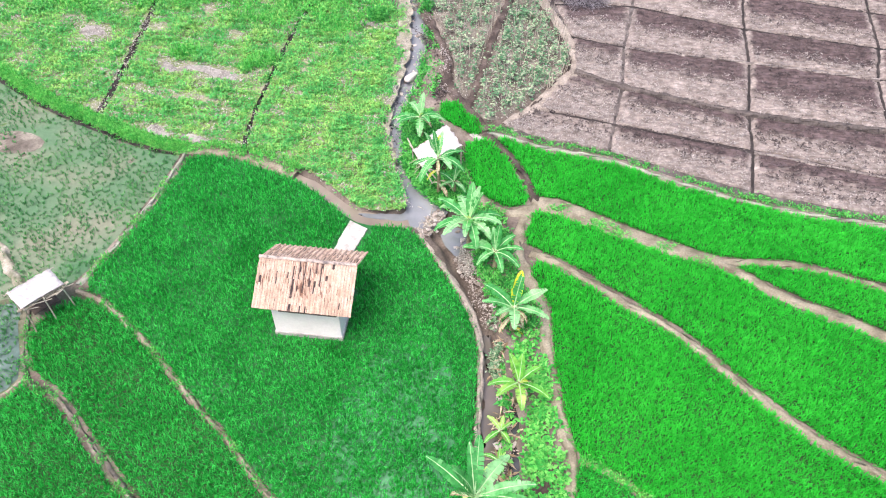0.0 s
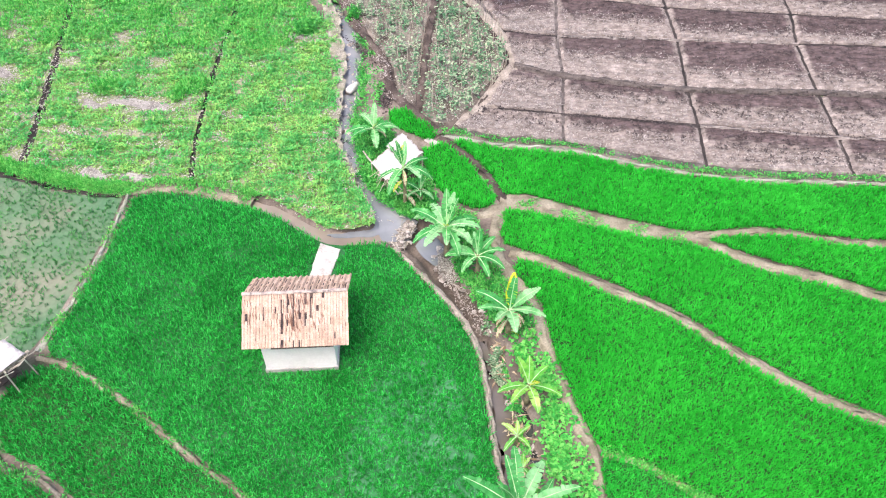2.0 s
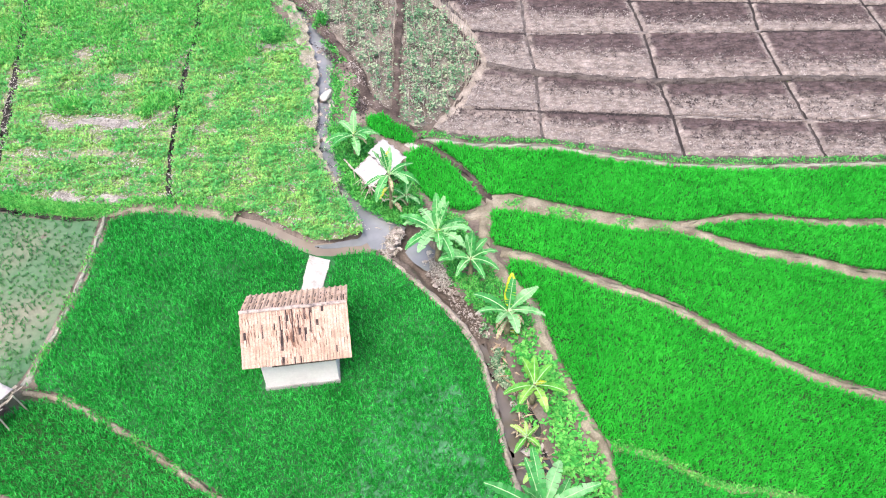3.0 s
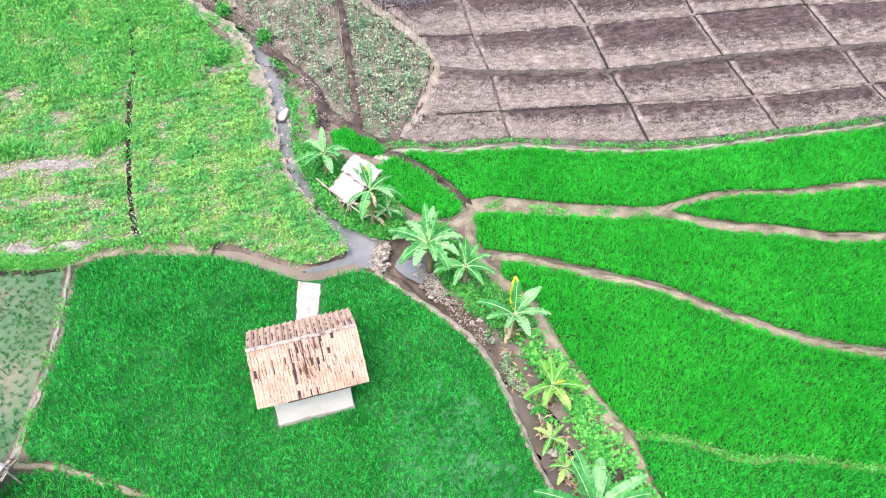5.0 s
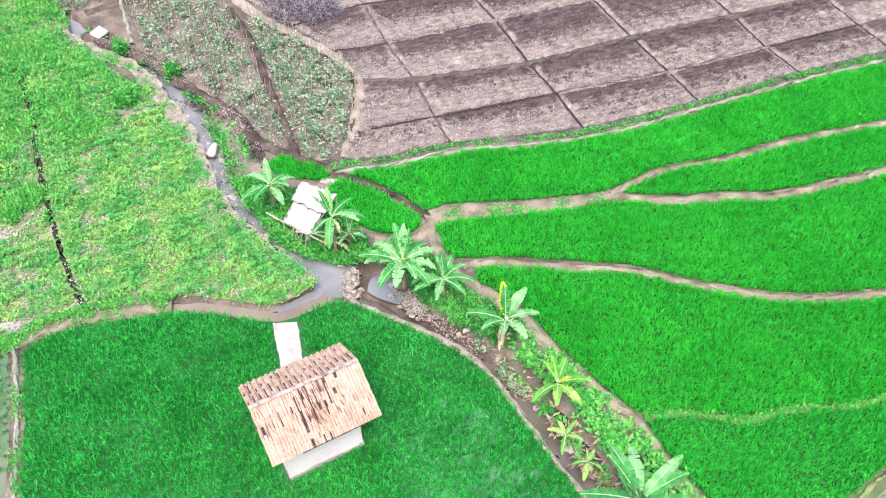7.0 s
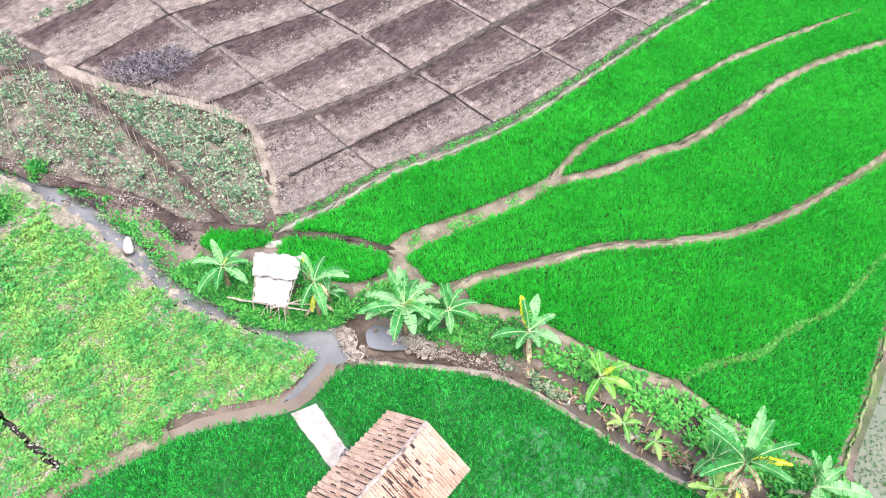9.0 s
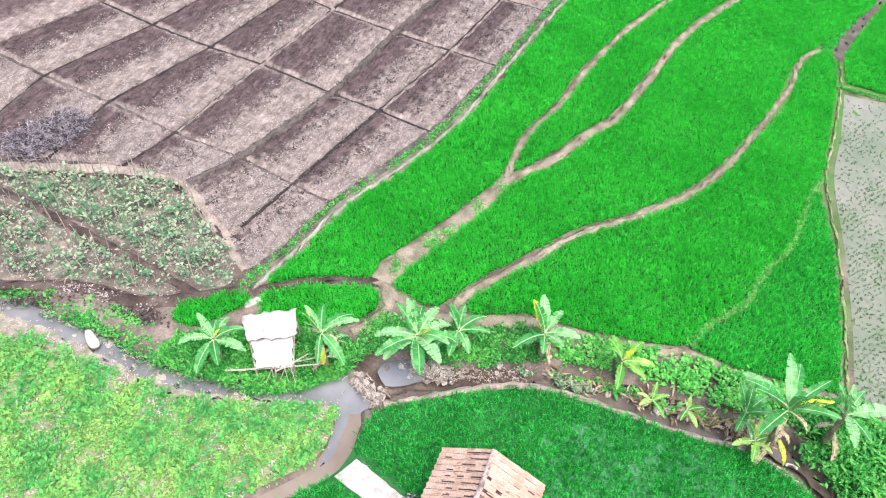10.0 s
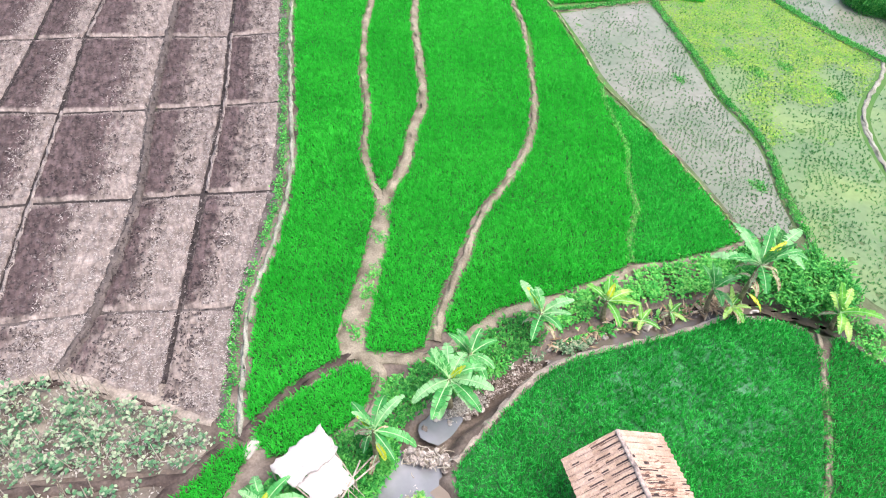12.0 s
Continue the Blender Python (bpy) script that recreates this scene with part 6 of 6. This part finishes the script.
def banana_leaf(plant, at, az, up, bend, long, wide, mat, rng, label=""):
    line = leaf_line(az, up, bend, long)
    n = len(line) - 1
    bm = bmesh.new()
    side = Vector((-math.sin(az), math.cos(az), 0))

    def width(s):
        return 0.0 if s < 0.12 else wide / 2 * max(0.0, math.sin(math.pi * min(1, ((s - 0.12) / 0.9)) ** 0.75)) ** 0.55
    for k in range(n):
        s0, s1 = k / n, (k + 1) / n
        (p0, d0), (p1, d1) = line[k], line[k + 1]
        up0 = side.cross(d0) * -1
        for e in (-1, 1):
            fold = rng.uniform(-0.25, 0.3) + 0.15
            gap = rng.choice((0.0, 0.0, 0.05, 0.14))
            w0, w1 = width(s0) * rng.uniform(0.88, 1.05), width(s1) * rng.uniform(0.88, 1.05)
            q0, q1 = p0.lerp(p1, gap), p0.lerp(p1, 1 - gap)
            o0 = q0 + side * (e * w0) + up0 * (fold * w0)
            o1 = q1 + side * (e * w1) + up0 * (fold * w1)
            if w0 + w1 < 0.02:
                continue
            a, b, c, d = bm.verts.new(p0), bm.verts.new(p1), bm.verts.new(o1), bm.verts.new(o0)
            bm.faces.new((a, b, c, d) if e < 0 else (a, d, c, b))
    leaf = part("leaf", bm, mat, plant, label, Matrix.Translation(at))
    rib = bmesh.new()
    rings = []
    for k, (p, d) in enumerate(line):
        r = 0.031 * (1 - 0.75 * k / n)
        upv = side.cross(d) * -1
        rings.append([rib.verts.new(p + side * r), rib.verts.new(p + upv * r * 0.9), rib.verts.new(p - side * r), rib.verts.new(p - upv * r)])
    for a, b in zip(rings, rings[1:]):
        for j in range(4):
            rib.faces.new((a[j], a[(j + 1) % 4], b[(j + 1) % 4], b[j]))
    part("midrib", rib, M_MIDRIB, leaf)


def banana(x, y, tall, leaves, long, seed, label, sink=0.0, stiff=1.0, skirt=0, leafmat=None, lean=(0.0, 0.0), yellow=(), upright=0, turn=0.0, dry=2, heart=0.0, heart_up=0.95, heart_turn=None, slim=1.0):
    """A banana plant: stem, arching leaves with midribs, hanging dry leaves."""
    rng = random.Random(seed)
    plant = tagged(new("banana_plant"), label, "banana plant", "banana plants along the stream")
    plant.matrix_basis = pose(x, y, float(H(x, y)) - sink)
    r = (0.07 + 0.03 * tall) * slim
    top = Vector((lean[0], lean[1], tall))
    part("stem", rod_bm((0, 0, -0.15), top, r * 1.25, r * 0.6, 9, bend=0.05, rings=6), M_STEM, plant, smooth_faces=True)
    for k in range(leaves):
        az = radians(turn) + 2 * math.pi * k / leaves + rng.uniform(-0.25, 0.25)
        up = rng.uniform(0.25, 0.85)
        bend = rng.uniform(0.9, 1.6) * stiff
        ln = long * rng.uniform(0.8, 1.1)
        if k < upright:
            up, bend = rng.uniform(1.15, 1.4), rng.uniform(0.2, 0.6)
        if k in yellow:
            az, up, bend, ln = az - 0.25, 0.6, 0.55, long * 0.75
        mat, lab = (M_BANANAYELLOW, "yellowing leaf") if k in yellow else (leafmat or M_BANANA, "")
        banana_leaf(plant, top - Vector((0, 0, rng.uniform(0, 0.12))), az, up, bend, ln, ln * rng.uniform(0.25, 0.31) * (0.5 + 0.5 * slim), mat, rng, lab)
    if heart:
        banana_leaf(plant, top, radians(turn + 223 if heart_turn is None else heart_turn), heart_up, 0.2, heart, 0.22 * heart + 0.1, M_BANANAYELLOW, rng, "young yellow heart leaf")
    for k in range(skirt):
        banana_leaf(plant, top * rng.uniform(0.25, 0.75), rng.uniform(0, 6.28), -0.35, 1.1, rng.uniform(0.8, 1.5), 0.24, M_BANANAYELLOW if k == 0 else M_DRYLEAF, rng, "dead leaf hanging down the stem")
    for k in range(dry):
        az = rng.uniform(0, 6.28)
        banana_leaf(plant, top - Vector((0, 0, 0.15)), az, 0.1, 1.7, long * 0.6, 0.2, M_DRYLEAF, rng, "hanging dry brown leaf")


banana(-1.45, 33.15, 1.45, 8, 1.5, 201, "small banana plant with a yellow heart beside the shed", upright=1, turn=80, heart=0.55)
banana(-0.45, 28.95, 2.5, 8, 1.6, 202, "banana plant with narrow arching leaves beside the shed", sink=0.1, upright=3, turn=60, heart=1.1, heart_up=1.2, heart_turn=80, skirt=4, slim=0.62)
banana(0.35, 29.0, 0.8, 6, 1.0, 203, "young banana plant at the foot of the shed", upright=2, turn=20)
banana(1.05, 25.5, 1.8, 14, 1.95, 204, "large full banana plant with a yellow central leaf", upright=3, turn=30, heart=0.95)
banana(2.25, 24.1, 1.25, 9, 1.55, 205, "banana plant close beside the larger one", upright=2, turn=70)
banana(2.9, 20.6, 1.95, 7, 1.6, 206, "banana plant with one upright yellow leaf", sink=0.25, stiff=0.7, skirt=5, upright=1, turn=75, dry=6, heart=1.75, heart_up=1.22, heart_turn=68)
banana(2.95, 17.3, 1.25, 7, 1.45, 207, "low banana plant with light green leaves", leafmat=M_BANANALIGHT, stiff=0.8, upright=2, turn=80, heart=0.8)
banana(2.2, 15.8, 0.55, 5, 0.85, 208, "small drooping banana shoot in the stream bed", leafmat=M_BANANALIGHT, sink=0.35, upright=1)
banana(2.05, 14.4, 0.7, 5, 0.8, 209, "ragged young banana plant by the water", leafmat=M_BANANALIGHT, sink=0.3, upright=2, dry=4)
banana(1.55, 11.05, 4.1, 12, 2.0, 210, "tall banana plant with big pale leaves", sink=0.3, lean=(-0.6, 0.4), yellow=(4,), upright=3, turn=165, dry=5, stiff=0.6, skirt=7, slim=0.6)
banana(1.2, 11.8, 1.0, 6, 1.1, 214, "banana sucker beside the tall plant", leafmat=M_BANANALIGHT, sink=0.2, upright=2, dry=4)
banana(2.0, 12.3, 1.4, 7, 1.3, 211, "young banana plant at the foot of a tall one", sink=0.1, upright=3)
banana(2.4, 8.8, 2.4, 7, 1.7, 212, "banana plant among the bushes", skirt=5, stiff=0.7, upright=3, turn=20)
banana(-0.8, 7.35, 1.0, 9, 1.7, 213, "banana plant at the end of the earth bund", leafmat=M_BANANALIGHT, upright=3, turn=10)


# ---- shed by the stream ----
def build_shed():
    shed = tagged(new("stream_shed"), "low bamboo shed roofed with white plastic sheets", "shed")
    tl, tr, bl, br = Vector((0.04, 32.55, 4.38)), Vector((0.71, 30.63, 4.53)), Vector((-1.84, 31.33, 3.75)), Vector((-1.21, 30.0, 3.58))
    base = Vector((-0.55, 31.1, float(H(-0.55, 31.1))))
    shed.matrix_basis = Matrix.Translation(base)
    rng = random.Random(4)

    def roof(s0, s1, lift, name, t0, t1):
        bm = bmesh.new()
        n, m = 10, 12
        rows = []
        for i in range(n + 1):
            loop = []
            for j in range(m + 1):
                s, t = s0 + (s1 - s0) * i / n, t0 + (t1 - t0) * j / m
                p = tl.lerp(tr, t).lerp(bl.lerp(br, t), s)
                edge = (i in (0, n)) or (j in (0, m))
                p = p + Vector((rng.uniform(-0.06, 0.06), rng.uniform(-0.06, 0.06), 0)) * (1 if edge else 0.2)
                p.z += lift - 0.09 * math.sin(math.pi * t * 3) ** 2 + rng.uniform(-0.03, 0.03)
                loop.append(bm.verts.new(p - base))
            rows.append(loop)
        for a, b in zip(rows, rows[1:]):
            for j in range(m):
                bm.faces.new((a[j], b[j], b[j + 1], a[j + 1]))
        r = bmesh.ops.extrude_face_region(bm, geom=bm.faces[:])
        bmesh.ops.translate(bm, verts=[v for v in r["geom"] if isinstance(v, bmesh.types.BMVert)], vec=(0, 0, -0.012))
        bmesh.ops.recalc_face_normals(bm, faces=bm.faces)
        part(name, bm, M_SHEET, shed, "creased white plastic sheet", smooth_faces=True)

    roof(0.0, 0.5, 0.1, "roof_sheet", -0.05, 1.05)
    roof(0.46, 1.0, 0.0, "roof_sheet", 0.03, 0.97)
    for p in (tl, tr, bl, br, bl.lerp(br, 0.5)):
        g = Vector((p.x, p.y, float(H(p.x, p.y)) - 0.3))
        part("post", rod_bm(g - base, p - base - Vector((0, 0, 0.02)), 0.04, 0.035, 7, bend=0.02), M_BAMBOO, shed)
    for k in range(4):
        s = k / 3
        part("rafter", rod_bm(tl.lerp(tr, s) - base - Vector((0, 0, 0.06)), bl.lerp(br, s) - base - Vector((0, 0, 0.06)), 0.03, 0.025, 6), M_BAMBOO, shed)
    for a, b in (((-2.15, 32.5, 3.6), (-0.75, 28.95, 3.45)), ((-2.0, 32.0, 3.55), (-0.55, 29.1, 3.6)), ((-1.6, 30.6, 3.5), (-0.6, 29.6, 3.7))):
        part("bamboo_pole", rod_bm(Vector(a) - base, Vector(b) - base, 0.04, 0.03, 7, bend=0.03), M_BAMBOO, shed)
    for k in range(9):
        p = bl.lerp(br, rng.uniform(0.2, 1.1))
        q = p + Vector((rng.uniform(-0.5, 0.1), rng.uniform(-0.3, 0.2), -rng.uniform(0.4, 0.8)))
        part("prop_stick", rod_bm(p - base - Vector((0, 0, 0.1)), q - base, 0.018, 0.012, 5), M_BAMBOO, shed)
    part("floor", box_bm(-0.9, 0.9, -0.6, 0.7, 0.1, 0.16, 0.01), M_DARKWOOD, shed, "dark plank floor")


build_shed()


def build_shelter():
    x, y = -18.3, 21.75
    ob = tagged(new("field_shelter"), "small bamboo shelter with a flat white sheet roof", "shelter")
    ob.matrix_basis = pose(x, y, float(H(x, y)), 0, 0, 47)
    rng = random.Random(9)
    a, b, h = 1.0, 0.78, 1.5
    bm = bmesh.new()
    rows = []
    for i in range(11):
        rows.append([bm.verts.new((-a + 2 * a * i / 10 + rng.uniform(-0.03, 0.03), -b + 2 * b * j / 8 + rng.uniform(-0.03, 0.03), h + 0.1 - 0.18 * j / 8 + rng.uniform(-0.012, 0.012))) for j in range(9)])
    for p, q in zip(rows, rows[1:]):
        for j in range(8):
            bm.faces.new((p[j], q[j], q[j + 1], p[j + 1]))
    r = bmesh.ops.extrude_face_region(bm, geom=bm.faces[:])
    bmesh.ops.translate(bm, verts=[v for v in r["geom"] if isinstance(v, bmesh.types.BMVert)], vec=(0, 0, -0.02))
    bmesh.ops.recalc_face_normals(bm, faces=bm.faces)
    part("roof_sheet", bm, M_SHEET, ob, "creased white roof sheet", smooth_faces=True)
    for i in (-1, 0, 1):
        for j in (-1, 1):
            part("post", rod_bm((i * 0.98, j * 0.78 - 0.08, -0.3), (i * 0.85, j * 0.62, h - 0.05), 0.035, 0.03, 7, bend=0.03), M_BAMBOO, ob)
    for j in (-1, -0.9, 1):
        part("beam", rod_bm((-1.15, j * 0.72, h - 0.1 - 0.04 * j), (1.2, j * 0.72, h - 0.06 - 0.04 * j), 0.035, 0.03, 7), M_BAMBOO, ob)
    for i in (-0.9, 0, 0.9):
        part("rafter", rod_bm((i, -0.95, h + 0.04), (i, 0.9, h - 0.14), 0.025, 0.022, 6), M_BAMBOO, ob)
    # Bench is added; its dark colour stands for shade under the roof.
    part("bench", box_bm(-0.6, 0.6, -0.2, 0.45, 0.3, 0.35, 0.008), M_DARKWOOD, ob, "added bench with the roof's shade in its dark colour")
    for k in range(10):
        x0 = rng.uniform(-1.1, 0.6)
        part("loose_pole", rod_bm((x0, -0.72 + rng.uniform(-0.2, 0.08), h - 0.06 + rng.uniform(-0.1, 0.06)), (x0 + rng.uniform(0.3, 0.8), -0.72 + rng.uniform(-0.25, 0.1), h - 0.05 + rng.uniform(-0.15, 0.08)), 0.022, 0.018, 5), M_BAMBOO, ob)


build_shelter()


# ---- stones, sack and small things ----
def stone_mesh(seed):
    bm = bmesh.new()
    bmesh.ops.create_icosphere(bm, subdivisions=2, radius=1.0)
    for v in bm.verts:
        v.co = v.co * (1 + 0.6 * noise.noise(v.co * 1.3 + Vector((seed * 7.1, 0, 0))) + 0.2 * noise.noise(v.co * 3.1 + Vector((0, seed * 3.3, 0))))
        v.co.z *= 0.5
    me = bpy.data.meshes.new("stone")
    bm.to_mesh(me)
    bm.free()
    me.materials.append(M_STONE)
    return me


STONES = [stone_mesh(k) for k in range(7)]
rng = random.Random(31)
for k in range(295):
    if k < 110:
        s = rng.random()
        x, y = -0.35 - 1.0 * s + rng.gauss(0, 0.17), 27.8 - 1.45 * s + rng.gauss(0, 0.17)
        z, size, label, group = -0.4 + rng.uniform(0, 0.3), rng.uniform(0.06, 0.15), "pale rough stone in the low weir", "stones of the weir"
    elif k < 155:
        q = smooth(STREAM[:9], 0.5)[rng.randrange(6, 46)]
        x, y = q[0] + rng.choice((-1, 1)) * (q[2] / 2 + rng.uniform(-0.3, 0.12)), q[1] + rng.uniform(-0.25, 0.25)
        z, size, label, group = -0.42, rng.uniform(0.06, 0.17), "grey stone at the edge of the stream", "stones along the stream"
    elif k >= 235:
        x, y = 1.0 + rng.gauss(0, 0.22) - 0.1 * (k % 3), 24.8 + rng.gauss(0, 0.55)
        z, size, label, group = -0.47 + rng.uniform(0, 0.08), rng.uniform(0.05, 0.14), "pale flat stone washed up below the weir", "stones of the lower stream bed"
    elif k >= 190:
        q = smooth(STREAM[:9], 0.5)[rng.randrange(4, 46)]
        x, y = q[0] + rng.uniform(-0.5, 0.5) * q[2], q[1] + rng.uniform(-0.25, 0.25)
        z, size, label, group = -0.44, rng.uniform(0.06, 0.2), "pale stone lying in the shallow stream", "stones along the stream"
    else:
        q = smooth(STREAM[11:19], 0.4)[rng.randrange(0, 32)]
        x, y = q[0] + 0.55 + rng.gauss(0, 0.22), q[1]
        z, size, label, group = -0.38, rng.uniform(0.06, 0.2), "grey stone in the dry stream bed", "stones of the lower stream bed"
    ob = tagged(new("stone", rng.choice(STONES)), label, "stone", group)
    ob.matrix_basis = pose(x, y, float(H(x, y)) + z, rng.uniform(-20, 20), rng.uniform(-20, 20), rng.uniform(0, 360)) @ Matrix.Diagonal((size, size * rng.uniform(0.7, 1.2), size, 1))
for k in range(26):
    a = Vector((-0.85 + rng.gauss(0, 0.35), 27.1 + rng.gauss(0, 0.4), 0))
    a.z = float(H(a.x, a.y)) - 0.06 + rng.uniform(-0.1, 0.1)
    d = Vector((rng.uniform(-1, 1), rng.uniform(-1, 1), rng.uniform(-0.15, 0.15))).normalized() * rng.uniform(0.2, 0.55)
    tagged(part("driftwood_stick", rod_bm(a - d / 2, a + d / 2, 0.022, 0.014, 5, bend=0.03), M_BAMBOO), "bleached stick caught on the weir stones", "stick", "sticks on the weir")


def sack(x, y, z, long, wide, turn, label, seed):
    bm = bmesh.new()
    bmesh.ops.create_icosphere(bm, subdivisions=3, radius=1.0)
    for v in bm.verts:
        c = v.co.copy()
        c = Vector([math.copysign(abs(k) ** 0.7, k) for k in c])
        v.co = Vector((c.x * long / 2, c.y * wide / 2 * (1 - 0.25 * c.x), c.z * wide * 0.4)) * (1 + 0.12 * noise.noise(v.co * 1.5 + Vector((seed, 0, 0))))
    ob = part("sack", bm, M_SACK, smooth_faces=True)
    ob.matrix_basis = pose(x, y, float(H(x, y)) + z, 0, 0, turn)
    tagged(ob, label, "sack")


sack(-2.15, 38.5, -0.1, 1.05, 0.42, 52, "full pale plastic sack lying at the stream's edge", 2)
bm = box_bm(-0.42, 0.42, -0.36, 0.36, 0.0, 0.12, 0.02)
ob = part("pale_slab", bm, M_CONCRETE)
ob.matrix_basis = pose(-3.45, 51.0, float(H(-3.45, 51.0)) + 0.1, 14, -8, 25)
tagged(ob, "tilted pale slab lying beside the upper stream", "slab")
bm = box_bm(-0.2, 0.2, -0.4, 0.4, -0.2, 0.08, 0.04)
ob = part("concrete_sluice", bm, M_CONCRETE)
ob.matrix_basis = pose(1.62, 33.15, float(H(1.62, 33.15)), 0, 5, 40)
tagged(ob, "small pale concrete block bridging the plot's ditch", "sluice")
